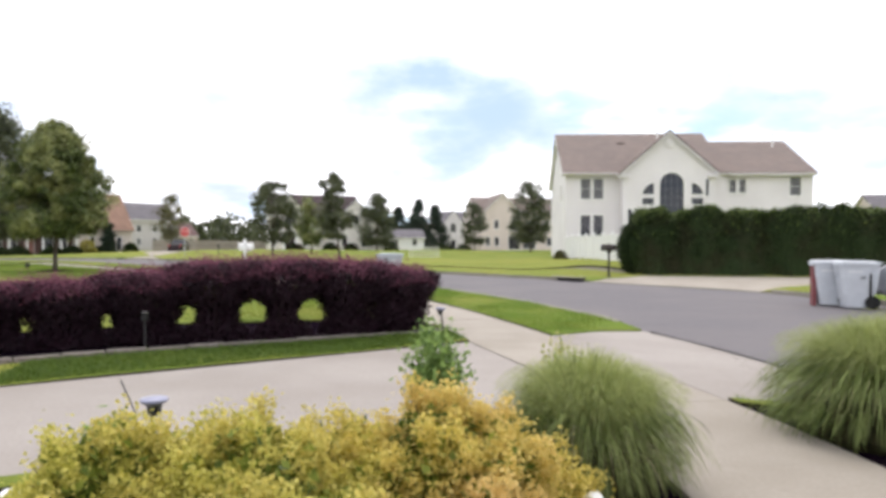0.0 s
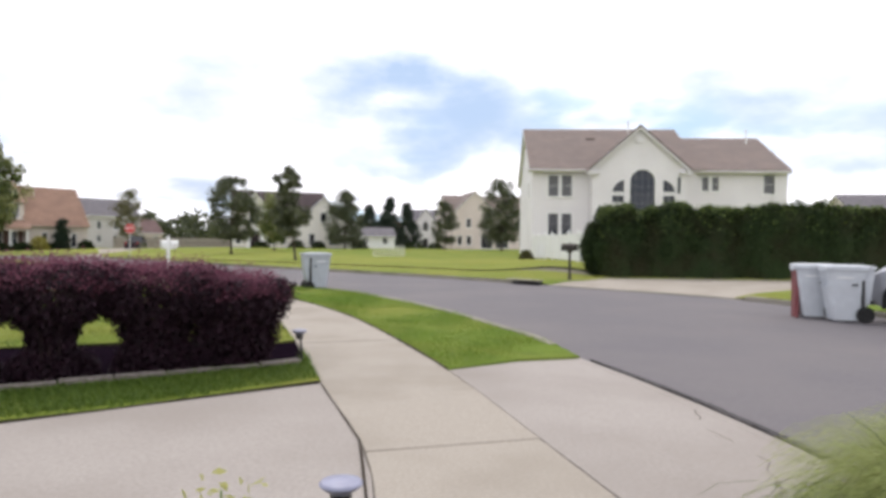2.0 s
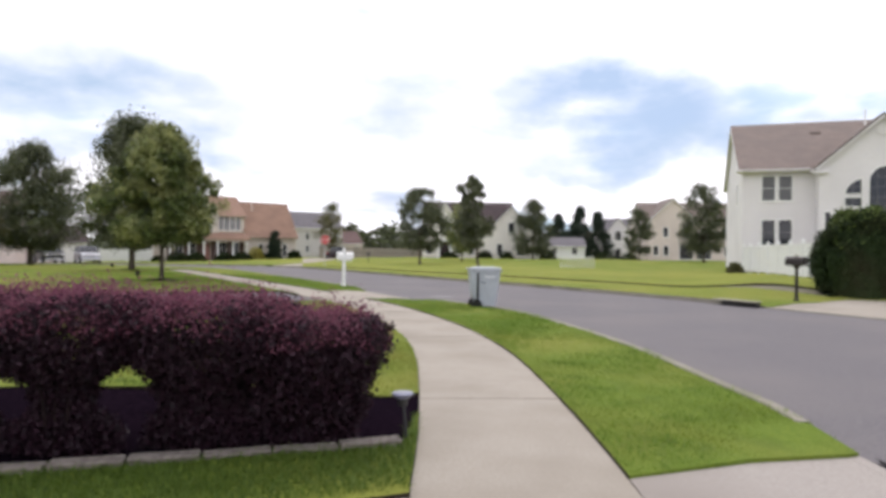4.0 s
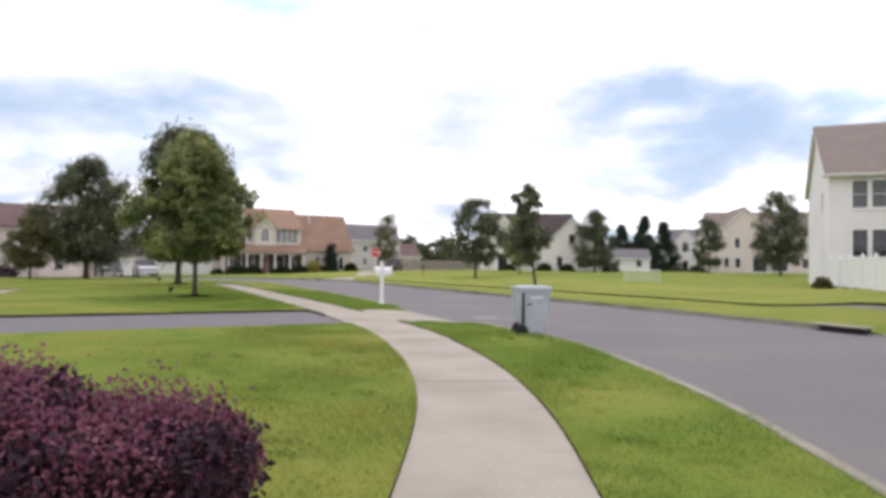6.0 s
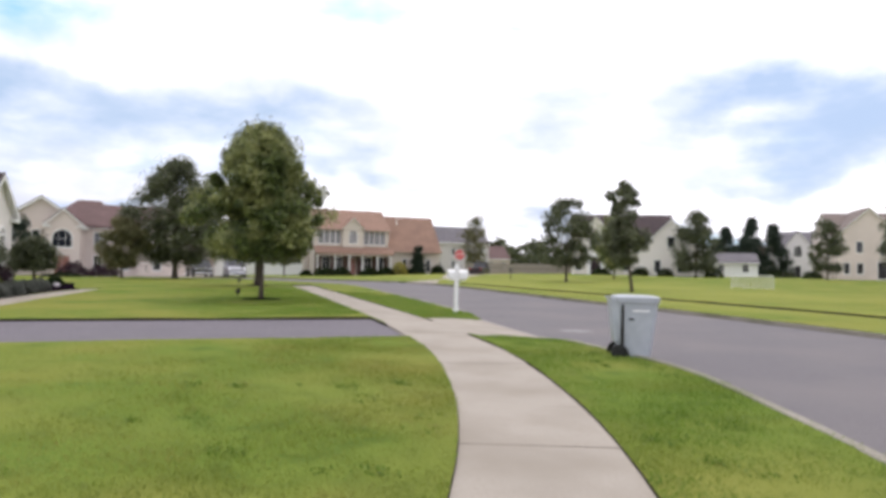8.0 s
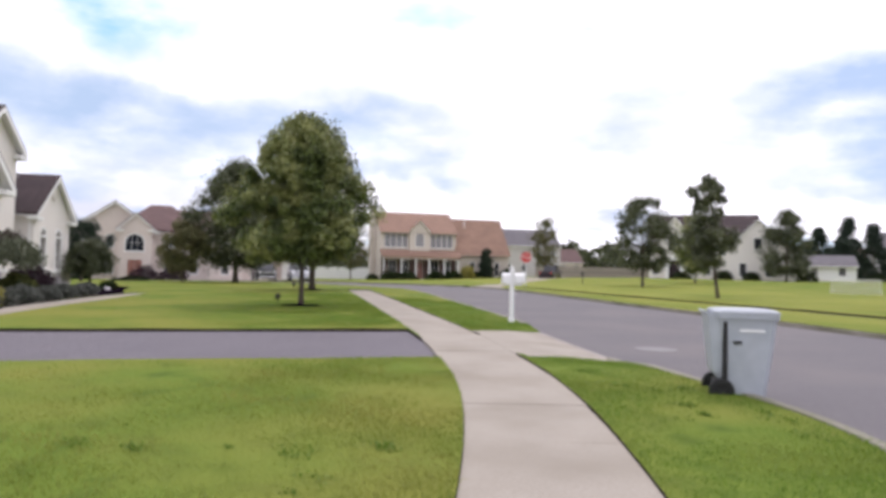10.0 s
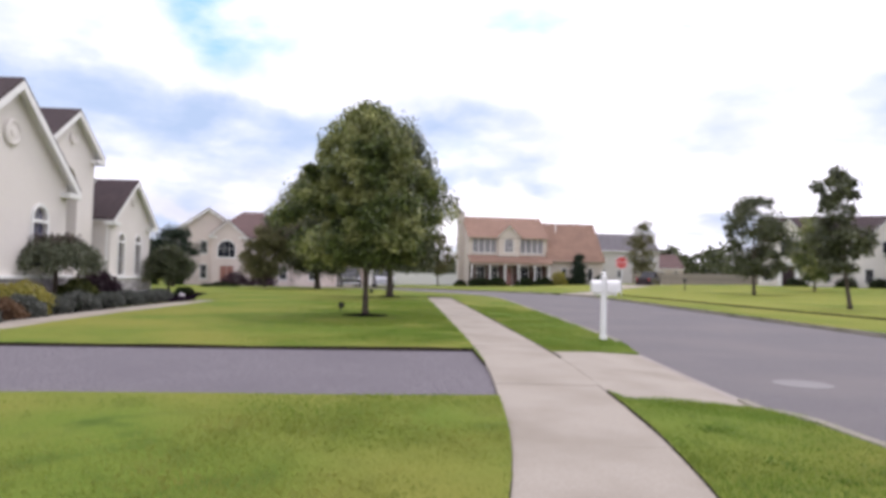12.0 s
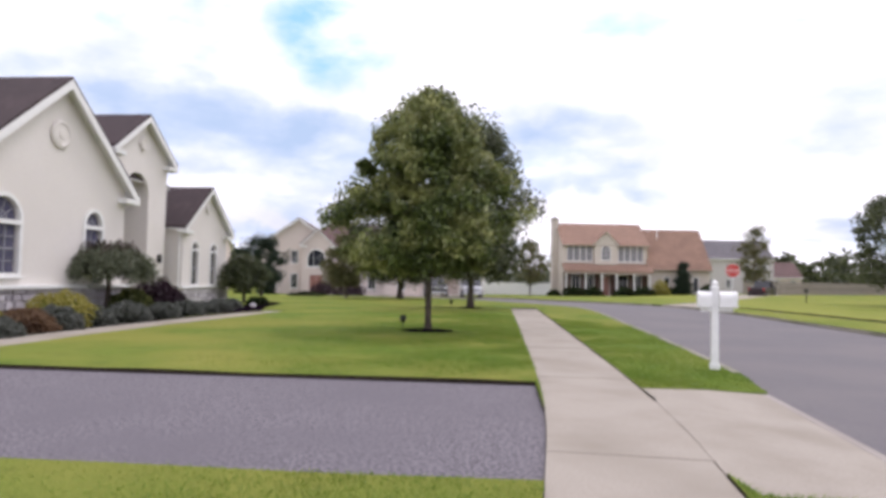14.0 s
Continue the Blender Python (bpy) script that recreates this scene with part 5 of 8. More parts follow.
def simple_house(x, y, z, rz, wd, dp, eave, ridge, wall, roof, label, front=None, rows=2, chimney=False, seed=1):
    """A plainer house further off: block, roof, windows, an optional front gable (x0, x1, apex)."""
    r = random.Random(seed)
    h = thing("house", x, y, z, rz, label, "house")
    holes = []
    n = max(2, int(wd / 3))
    for k in range(n):
        c = wd * (k + 0.5) / n
        for row in range(rows):
            holes.append(rect(c - 0.45, 0.9 + 2.75 * row, c + 0.45, 2.4 + 2.75 * row))
    walls(h, 0, wd, 0, dp, -0.6, eave, holes, wall, side_gable=ridge - 0.1)
    gable_roof(h, 0, wd, 0, dp, eave, ridge, roof, 0.4, 0.25)
    eave_board(h, -0.2, wd + 0.2, -0.42, eave - 0.2)
    for q in holes:
        window(h, q, 0, (2, 2), 0.08, r.choice([GLASS, BLIND]))
    if front:
        a, b, top, e2 = front
        g = new("front_gable"); g.parent = h
        c = (a + b) / 2
        hs = [arch(c - 0.7, eave - 2.2, c + 0.7, eave - 0.1)] + ([rect(c - 0.6, 0.0, c + 0.6, 2.3)] if rows > 1 else [])
        walls(g, a, b, -1.6, dp * 0.6, -0.6, e2, hs, wall, gable=top)
        _, prof = gable_roof(g, a, b, -1.6, dp * 0.6, e2, top + 0.08, roof, 0.35, 0.35, "y")
        rake_boards(g, prof, -1.93, 0.22)
        window(g, hs[0], -1.6, (3, 3), 0.09)
        if rows > 1:
            window(g, hs[1], -1.6, (1, 1), 0.1)
    if chimney:
        c = new("chimney"); c.parent = h
        part("chimney_body", box(-0.9, dp * 0.35, -0.6, -0.02, dp * 0.35 + 1.5, ridge + 0.9, 0.03), wall, c)
        part("cap", box(-1.0, dp * 0.35 - 0.1, ridge + 0.9, 0.08, dp * 0.35 + 1.6, ridge + 1.05, 0.03), CONCRETE, c)
    return h


orange_house()
tan_house()
garage_block()



def front_gable_of(h, name, a, b, y0, y1, eave, top, holes, wall, roof, bars=(2, 2)):
    """A gable that stands forward of a house front, with its windows."""
    g = new(name); g.parent = h
    walls(g, a, b, y0, y1, -0.6, eave, holes, wall, gable=top)
    _, prof = gable_roof(g, a, b, y0, y1, eave, top + 0.08, roof, 0.35, 0.35, "y")
    rake_boards(g, prof, y0 - 0.33, 0.22)
    for q in holes:
        window(g, q, y0, bars, 0.08, bar=BLIND)
    return g


def cream_far_house():
    h = thing("house", -38.0, 113.0, 0.4, 22, "cream two-storey house with dark roof and arched entrance gable", "house")
    up = [rect(5.6, 3.8, 6.5, 5.3), rect(7.6, 3.8, 8.5, 5.3)]
    lo = [rect(5.6, 0.8, 6.5, 2.4), rect(7.6, 0.8, 8.5, 2.4), rect(0.4, 0.8, 1.2, 2.4)]
    walls(h, 0, 15.5, 0, 11, -0.6, 6.2, up + lo, STUCCO_C, side_gable=9.8)
    gable_roof(h, 0, 15.5, 0, 11, 6.2, 9.9, ROOF_DARK, 0.4, 0.25)
    eave_board(h, -0.2, 15.7, -0.42, 6.0)
    for q in up + lo:
        window(h, q, 0, (2, 2), 0.08, bar=BLIND)
    e = front_gable_of(h, "entrance_gable", 1.4, 5.4, -1.4, 5.0, 6.9, 9.2, [arch(2.5, 4.2, 4.3, 6.6)], STUCCO_C, ROOF_DARK, (3, 3))
    part("porch_surround", panel(rect(2.1, -0.5, 4.7, 3.3), [rect(2.6, -0.45, 4.2, 2.9)], 0.3, m=Matrix.Translation((0, -1.72, 0))), TRIM, e)
    d = new("front_door"); d.parent = e
    part("leaf", box(2.61, -1.47, -0.45, 4.19, -1.42, 2.9, 0.02), CAR_MAROON, d)
    front_gable_of(h, "garage_gable", 9.6, 19.6, -1.6, 6.6, 3.9, 8.75, [rect(12.2, 0.7, 13.1, 2.5), rect(15.6, 0.7, 16.5, 2.5), rect(14.1, 4.6, 15.1, 6.1)], STUCCO_C, ROOF_DARK)
    return h


def tan_far_house():
    h = thing("house", -3.2, 137.0, 0.5, 17, "tan two-storey house with a wide front gable", "house")
    side = [rect(10.2, 4.4, 11.4, 6.1), rect(14.0, 4.4, 15.2, 6.1), rect(9.4, 0.3, 12.2, 3.0), rect(14.6, 0.9, 15.8, 2.6)]
    walls(h, 0, 18, 0, 12, -0.6, 7.0, side, STUCCO_T, side_gable=10.9)
    gable_roof(h, 0, 18, 0, 12, 7.0, 11.0, ROOF_BROWN, 0.4, 0.25)
    eave_board(h, -0.2, 18.2, -0.42, 6.8, 0.2, SHADED_TRIM)
    for q in side:
        window(h, q, 0, (2, 2), 0.08, bar=BLIND)
    front_gable_of(h, "front_gable", 0.2, 9.0, -1.6, 7.2, 7.2, 11.3, [rect(2.9, 4.3, 3.8, 6.0), arch(6.3, 4.0, 7.9, 6.3), rect(1.2, 0.9, 2.0, 2.6), rect(3.0, 0.9, 3.9, 2.6), rect(5.9, 0.2, 8.3, 2.9)], STUCCO_T, ROOF_BROWN)
    return h


cream_far_house()
tan_far_house()
simple_house(-13.0, 161.0, 0.5, 20, 9, 10, 6.3, 9.2, STUCCO_W, ROOF_GREY, "white two-storey house with grey roof", (0.3, 5.2, 9.0, 6.2), seed=6)
simple_house(-21.0, 131.5, 0.5, 15, 7.5, 7, 2.5, 4.0, VINYL, ROOF_GREY, "low white garden building with grey roof", rows=1, seed=7)
simple_house(-77.0, 131.7, 0.2, 54, 13.5, 10, 6.4, 9.9, SIDING, ROOF_GREY, "tan two-storey house with grey roof and chimneys", chimney=True, seed=8)
simple_house(-80.0, 154.5, 0.3, 50, 10, 9, 3.2, 6.3, STUCCO_T, ROOF_PLUM, "low tan house with a brown roof", rows=1, seed=9)
simple_house(36.3, 66.0, 0.4, -6, 14, 10, 3.4, 6.0, STUCCO_T, ROOF_GREY, "tan house with grey roof beyond the tall hedge", rows=1, seed=10)
simple_house(-96.0, 30.0, -0.5, 62, 17, 11, 5.8, 9.0, STUCCO_T, ROOF_TAN, "tan house with a red-brown roof beyond trees", (2, 8, 8.6, 5.6), seed=11)
simple_house(-62.0, 185.0, 0.4, 30, 14, 10, 4.0, 7.6, STUCCO_T, ROOF_GREY, "far tan house with grey roof", rows=1, seed=12)
simple_house(-25.0, 190.0, 0.5, 10, 14, 10, 4.0, 7.4, STUCCO_T, ROOF_TAN, "far tan house with brown roof", rows=1, seed=13)


# ---- trees, hedges and shrubs ----
def crown_points(n, height, base, radius, profile, rng, clumps, clump_r, lumpy=0.28):
    """Leaf places in clumps, denser near the outside of a crown."""
    f = rng.uniform(0.0, 1.0, clumps) ** 1.2 * 0.98 + 0.01
    a = rng.uniform(0, 2 * np.pi, clumps)
    ph = rng.uniform(0, 50)
    lump = np.array([noise.noise(Vector((1.5 * math.cos(b) + ph, 1.5 * math.sin(b), 3.2 * g))) for b, g in zip(a, f)])
    r = radius * np.interp(f, [p[0] for p in profile], [p[1] for p in profile]) * np.sqrt(rng.uniform(0.06, 1.0, clumps)) * rng.uniform(0.85, 1.12, clumps) * (1 + lumpy * lump)
    c = np.stack([r * np.cos(a), r * np.sin(a), base + f * (height - base) * (1 + 0.06 * lump)], 1)
    pick = rng.integers(0, clumps, n)
    sz = clump_r * rng.uniform(0.4, 1.35, clumps)
    d = rng.normal(size=(n, 3)) * np.array([1, 1, 0.7])
    d /= np.linalg.norm(d, axis=1)[:, None] + 1e-9
    d *= (rng.uniform(0, 1, n) ** 0.45)[:, None]
    return c[pick] + d * sz[pick][:, None], c


OVAL = [(0, 0.55), (0.12, 0.85), (0.3, 1.0), (0.5, 0.92), (0.7, 0.7), (0.88, 0.42), (1, 0.12)]
COLUMN = [(0, 0.45), (0.2, 0.85), (0.38, 0.95), (0.55, 0.5), (0.72, 0.66), (0.88, 0.6), (1, 0.25)]
EGG = [(0, 0.62), (0.12, 0.9), (0.3, 1.0), (0.55, 0.95), (0.75, 0.78), (0.9, 0.5), (1, 0.22)]
ROUND = [(0, 0.5), (0.2, 0.9), (0.45, 1.0), (0.7, 0.85), (0.9, 0.5), (1, 0.2)]
PYRAMID = [(0, 0.5), (0.1, 0.85), (0.22, 1.0), (0.4, 0.88), (0.6, 0.66), (0.8, 0.42), (0.93, 0.22), (1, 0.06)]
CONE = [(0, 1.0), (0.3, 0.75), (0.6, 0.45), (0.85, 0.2), (1, 0.03)]


def tree(x, y, height, base, radius, trunk, profile, n, clumps, clump_r, leaf, material, label, seed, lean=(0, 0), z=None, category="tree", name="tree", mulch=0.0, lumpy=0.28):
    rng = np.random.default_rng(seed)
    z = gz(x, y) if z is None else z
    t = thing(name, x, y, z, 0, label, category)
    if name == "tree" and leaf > 0.1:
        n, leaf, clumps, clump_r = int(1.8 * n), 0.76 * leaf, int(1.3 * clumps), 1.1 * clump_r
    pts, cl = crown_points(n, height, base, radius, profile, rng, clumps, clump_r, lumpy)
    k = pts[:, 2:3] / height
    pts[:, :2] += np.array(lean) * k * height
    top = height * 0.82
    bm = tube([(lean[0] * s * top + 0.03 * math.sin(5 * s + seed), lean[1] * s * top + 0.03 * math.cos(4 * s), s * top - 0.1 * (s == 0)) for s in (0, 0.06, 0.25, 0.5, 0.75, 1)],
              [trunk * 1.5, trunk * 1.05, trunk * 0.9, trunk * 0.62, trunk * 0.34, trunk * 0.1], 9)
    for c in cl[rng.permutation(len(cl))[:26]]:
        s = max(0.12, (c[2] - rng.uniform(0.25, 0.5) * math.hypot(c[0], c[1]) - 0.3) / top)
        s = min(max(s, base / top * 0.85), 0.9)
        a = Vector((lean[0] * s * top, lean[1] * s * top, s * top))
        b = Vector((c[0] + lean[0] * c[2], c[1] + lean[1] * c[2], c[2]))
        mid = a.lerp(b, 0.5) + Vector((0, 0, -0.06 * (b - a).length))
        r0 = trunk * 0.38 * (1 - 0.6 * s)
        tube([a, mid, b], [r0, r0 * 0.6, r0 * 0.2], 5, bm)
    part("trunk", bm, BARK, t, smooth=True)
    leaves("crown", pts, leaf, material, t, seed)
    if mulch:
        ring = thing("mulch_ring", x, y, z + 0.012, 0, "dark mulch ring round a tree foot", "mulch ring")
        part("mulch", lathe([(mulch, 0.0), (mulch * 0.92, 0.03), (mulch * 0.5, 0.06), (0.05, 0.08)], 22), MULCH, ring)
    return t


tree(-18.4, 30.1, 6.5, 1.75, 2.6, 0.09, PYRAMID, 74000, 300, 0.46, 0.062, L_TREE, "leafy green maple on the lawn with mulched foot", 11, mulch=0.75, lumpy=0.5)
tree(-30.8, 41.2, 9.6, 2.0, 3.1, 0.17, OVAL, 26000, 170, 0.85, 0.12, L_TREE_D, "tall dark green maple beside the pavement", 12, mulch=0.7)
tree(-45.5, 46.0, 9.2, 1.5, 3.8, 0.2, OVAL, 22000, 150, 0.95, 0.13, L_TREE_D, "broad dark green shade tree on a lawn", 13)
tree(-46.0, 41.8, 4.3, 1.0, 1.8, 0.08, ROUND, 8000, 70, 0.5, 0.11, L_TREE_O, "small olive-green tree on a front lawn", 14)
tree(-11.6, 54.9, 6.9, 1.9, 1.55, 0.1, COLUMN, 9000, 80, 0.42, 0.10, L_TREE_D, "slim leaning young tree across the street", 15, lean=(-0.10, 0.0))
tree(-24.9, 77.2, 8.3, 1.7, 2.8, 0.13, EGG, 9000, 90, 0.7, 0.14, L_TREE_D, "young dark green tree on the far lawn", 16)
tree(-24.0, 90.0, 7.0, 1.4, 2.4, 0.1, ROUND, 5000, 60, 0.7, 0.16, L_TREE, "light green young tree by a far house", 17)
tree(-19.6, 114.0, 9.2, 1.1, 2.8, 0.14, EGG, 7000, 80, 0.9, 0.19, L_TREE_D, "round dark tree before a cream house", 18)
tree(-2.9, 110.0, 7.6, 1.2, 2.0, 0.1, EGG, 4500, 60, 0.6, 0.16, L_TREE_D, "small dark tree on a far lawn", 19)
tree(5.7, 102.0, 10.2, 1.5, 3.2, 0.14, EGG, 8000, 90, 0.85, 0.18, L_TREE_D, "dark green tree beside the white house", 20)
tree(-51.0, 104.2, 8.8, 2.0, 2.2, 0.13, EGG, 3000, 50, 0.75, 0.17, L_TREE_O, "thin olive tree beside a parked truck", 21)
tree(-68.4, 80.4, 7.2, 1.6, 2.3, 0.1, ROUND, 4500, 60, 0.7, 0.15, L_TREE_O, "thin olive tree by the porch house", 22)
for i, (x, y, hh, rr) in enumerate(((-21.2, 148, 9.0, 4.0), (-17.0, 150, 10.8, 4.2), (-13.2, 150, 9.6, 4.0), (-16.5, 140, 6.6, 3.0))):
    tree(x, y, hh, 0.4, rr, 0.14, CONE if i < 3 else EGG, 7000, 110, 0.8, 0.2, L_CONIFER, "dark pointed conifer far across the lawns" if i < 3 else "round dark tree far across the lawns", 30 + i)
tree(-57.5, 98.0, 4.7, 0.15, 1.05, 0.1, [(0, 0.8), (0.25, 1.0), (0.6, 0.8), (0.85, 0.5), (1, 0.1)], 6000, 80, 0.4, 0.11, L_CONIFER, "dark clipped conifer before the orange-roofed house", 36, z=-0.2)
tree(-75.2, 47.0, 3.4, 0.1, 1.0, 0.08, [(0, 0.8), (0.3, 1.0), (0.7, 0.75), (1, 0.2)], 3500, 50, 0.4, 0.11, L_CONIFER, "dark clipped conifer by the tan house", 37, z=-0.45)


def shrub(x, y, rx, ry, h, n, leaf, material, label, seed, z=None, rz=0.0, base=0.0, inner=None, name="shrub", loose=1.0):
    """A mounded shrub of many leaves about short stems."""
    rng = np.random.default_rng(seed)
    z = gz(x, y) if z is None else z
    t = thing(name, x, y, z, rz, label, "shrub")
    d = rng.normal(size=(n, 3)); d[:, 2] = np.abs(d[:, 2])
    d /= np.linalg.norm(d, axis=1)[:, None]
    bump = np.array([1 + 0.3 * loose * noise.noise(Vector((2.6 * q[0] + seed, 3.1 * q[1], 3.1 * q[2]))) for q in d])
    r = np.where(rng.uniform(0, 1, n) < 0.6, 1 - 0.35 * rng.uniform(0, 1, n) ** 2.2, rng.uniform(0.15, 1.0, n)) * (0.85 + 0.15 * bump) * bump * rng.uniform(1 - 0.08 * loose, 1 + 0.06 * loose, n)
    p = np.stack([d[:, 0] * rx * r, d[:, 1] * ry * r, base + d[:, 2] * (h - base) * r], 1)
    bm = bmesh.new()
    for k in range(7):
        a = 2 * math.pi * k / 7
        tube([(0.05 * math.cos(a), 0.05 * math.sin(a), -0.05), (0.35 * rx * math.cos(a), 0.35 * ry * math.sin(a), 0.5 * h), (0.6 * rx * math.cos(a), 0.6 * ry * math.sin(a), 0.8 * h)], [0.025, 0.018, 0.006], 5, bm)
    part("stem_clump", bm, BARK, t)
    leaves("foliage", p, leaf, material, t, seed)
    # shrunken leaf copy, mostly darker: puts the shade between leaves into colour
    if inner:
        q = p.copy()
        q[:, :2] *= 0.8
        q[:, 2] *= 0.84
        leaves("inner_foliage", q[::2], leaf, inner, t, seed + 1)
    return t


# gold shrubs, fountain grasses and a young leafy plant in the bed by the path
def gold_shrub(x, y, r, h, n, seed, label, tip_leaves=None):
    """A loose mound of sprigs, each a spray of tiny leaves."""
    rng = np.random.default_rng(seed)
    t = thing("gold_shrub", x, y, 0.0, 0, label, "shrub", "gold shrubs")
    m = 340
    d = rng.normal(size=(m, 3)); d[:, 2] = np.abs(d[:, 2]) + 0.05
    d /= np.linalg.norm(d, axis=1)[:, None]
    lump = np.array([1 + 0.34 * noise.noise(Vector((2.6 * q[0] + seed, 2.6 * q[1], 2.6 * q[2]))) + 0.2 * noise.noise(Vector((7 * q[0] + seed, 7 * q[1], 7 * q[2]))) for q in d])
    tips = d * np.array([r, r * 0.85, h]) * (lump * rng.uniform(0.72, 1.04, m))[:, None]
    n = int(1.7 * n)
    pick = rng.integers(0, m, n)
    f = rng.uniform(0.80, 1.03, n)
    p = tips[pick] * f[:, None] + rng.normal(0, 0.024, (n, 3))
    p[:, 2] = np.maximum(p[:, 2], 0.02)
    leaves("foliage", p, 0.0112, tip_leaves or L_YELLOW, t, seed, 0.6)
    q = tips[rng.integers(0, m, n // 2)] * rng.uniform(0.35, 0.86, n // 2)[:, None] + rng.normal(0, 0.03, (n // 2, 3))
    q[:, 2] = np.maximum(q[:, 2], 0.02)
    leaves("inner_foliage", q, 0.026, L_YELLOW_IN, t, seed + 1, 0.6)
    bm = bmesh.new()
    for k in tips[::9]:
        tube([(0.1 * k[0], 0.1 * k[1], -0.03), tuple(0.6 * k), tuple(k)], [0.006, 0.004, 0.002], 4, bm)
    part("stem_clump", bm, BARK, t)
    return t


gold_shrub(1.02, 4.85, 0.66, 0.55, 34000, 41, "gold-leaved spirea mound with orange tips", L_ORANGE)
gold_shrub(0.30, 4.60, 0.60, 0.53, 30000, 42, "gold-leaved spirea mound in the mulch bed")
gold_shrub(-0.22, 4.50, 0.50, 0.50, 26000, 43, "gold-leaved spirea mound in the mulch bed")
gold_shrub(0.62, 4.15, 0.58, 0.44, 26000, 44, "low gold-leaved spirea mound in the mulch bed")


def arching(name, roots, out, reach, peak, tip, width, material, parent, seed, segs=7):
    """Long blades that rise, arch over and hang."""
    rng = np.random.default_rng(seed)
    n = len(roots)
    up = np.array([0, 0, 1.0])
    o = np.concatenate([out, np.zeros((n, 1))], 1)
    p0 = roots
    p1 = roots + up * (peak * 0.95)[:, None] + o * (reach * 0.12)[:, None]
    p2 = roots + up * (peak * 1.28)[:, None] + o * (reach * 0.75)[:, None]
    p3 = roots + up * tip[:, None] + o * reach[:, None]
    a = rng.uniform(0, 2 * np.pi, n)
    side = np.stack([np.cos(a), np.sin(a), np.zeros(n)], 1) * width
    m = 2 * segs + 1
    v = np.empty((n, m, 3))
    for k in range(segs + 1):
        t = k / segs
        q = p0 * (1 - t) ** 3 + p1 * 3 * t * (1 - t) ** 2 + p2 * 3 * t * t * (1 - t) + p3 * t ** 3
        if k < segs:
            v[:, 2 * k], v[:, 2 * k + 1] = q - side * (1 - 0.7 * t), q + side * (1 - 0.7 * t)
        else:
            v[:, -1] = q
    pat = np.concatenate([np.array([2 * k, 2 * k + 1, 2 * k + 3, 2 * k + 2]) for k in range(segs - 1)] + [np.array([m - 3, m - 2, m - 1])])
    lens = [4] * (segs - 1) + [3]
    st = np.cumsum([0] + lens[:-1])
    me = bpy.data.meshes.new(name)
    li = (np.arange(n)[:, None] * m + pat[None, :]).reshape(-1).astype(np.int32)
    si = (np.arange(n)[:, None] * len(pat) + st[None, :]).reshape(-1).astype(np.int32)
    me.vertices.add(n * m); me.vertices.foreach_set("co", v.reshape(-1))
    me.loops.add(len(li)); me.loops.foreach_set("vertex_index", li)
    me.polygons.add(len(si)); me.polygons.foreach_set("loop_start", si)
    me.update(calc_edges=True)
    return finish(name, me, material, parent)


def fountain_grass(x, y, r, h, n, seed, label):
    rng = np.random.default_rng(seed)
    t = thing("ornamental_grass", x, y, 0.0, 0, label, "grass clump", "fountain grass clumps")
    locks = rng.uniform(0, 2 * np.pi, 64)
    for name, m, mat_, k in (("blade_tuft", int(0.85 * n), L_BLADE, 1.0), ("dry_blade_tuft", n // 4, L_BLADE_DRY, 0.92)):
        a = rng.uniform(0, 2 * np.pi, m)
        q = 0.16 * np.sqrt(rng.uniform(0, 1, m))
        roots = np.stack([q * np.cos(a), q * np.sin(a), np.full(m, -0.02)], 1)
        b = np.where(rng.uniform(0, 1, m) < 0.6, locks[rng.integers(0, 64, m)] + rng.normal(0, 0.05, m), a + rng.normal(0, 0.8, m))
        f = rng.uniform(0.0, 1.0, m) ** 0.7 * rng.uniform(0.85, 1.12, m)
        peak = h * k * (1.0 - 0.22 * f ** 2) * rng.uniform(0.8, 1.12, m)
        tip = peak * np.clip(1.12 - 0.66 * f ** 1.5 + rng.normal(0, 0.15, m), 0.40, 1.25)
        arching(name, roots, np.stack([np.cos(b), np.sin(b)], 1), r * f * k, peak, tip, 0.0042, mat_, t, seed + m)
    m = n
    a = rng.uniform(0, 2 * np.pi, m)
    f = np.sqrt(rng.uniform(0, 1, m)) * 0.8
    roots = np.stack([0.16 * f * np.cos(a), 0.16 * f * np.sin(a), np.full(m, 0.0)], 1)
    peak = h * (1.08 - 0.25 * f ** 2) * rng.uniform(0.85, 1.12, m)
    arching("feather_tuft", roots, np.stack([np.cos(a), np.sin(a)], 1), r * f, peak, peak * (1.22 - 0.35 * f), 0.0016, L_FINE, t, seed + 9)
    # solid dark core stands in for the shade inside the clump
    part("shaded_core", lathe([(0.66 * r, -0.03), (0.76 * r, 0.10 * h), (0.72 * r, 0.36 * h), (0.5 * r, 0.60 * h), (0.0, 0.70 * h)], 18), L_SHADED_CORE, t)
    m = n // 7
    a = locks[rng.integers(0, 64, m)] + rng.normal(0, 0.04, m)
    q = 0.72 * r * rng.uniform(0.8, 1.0, m)
    roots = np.stack([q * np.cos(a), q * np.sin(a), np.full(m, 0.25 * h)], 1) * rng.uniform(0.9, 1.05, m)[:, None]
    f = rng.uniform(0.15, 0.45, m)
    arching("hanging_tuft", roots, np.stack([np.cos(a), np.sin(a)], 1), r * f, h * rng.uniform(0.05, 0.25, m), -roots[:, 2] + h * rng.uniform(0.0, 0.2, m), 0.0042, L_BLADE, t, seed + 31)
    return t


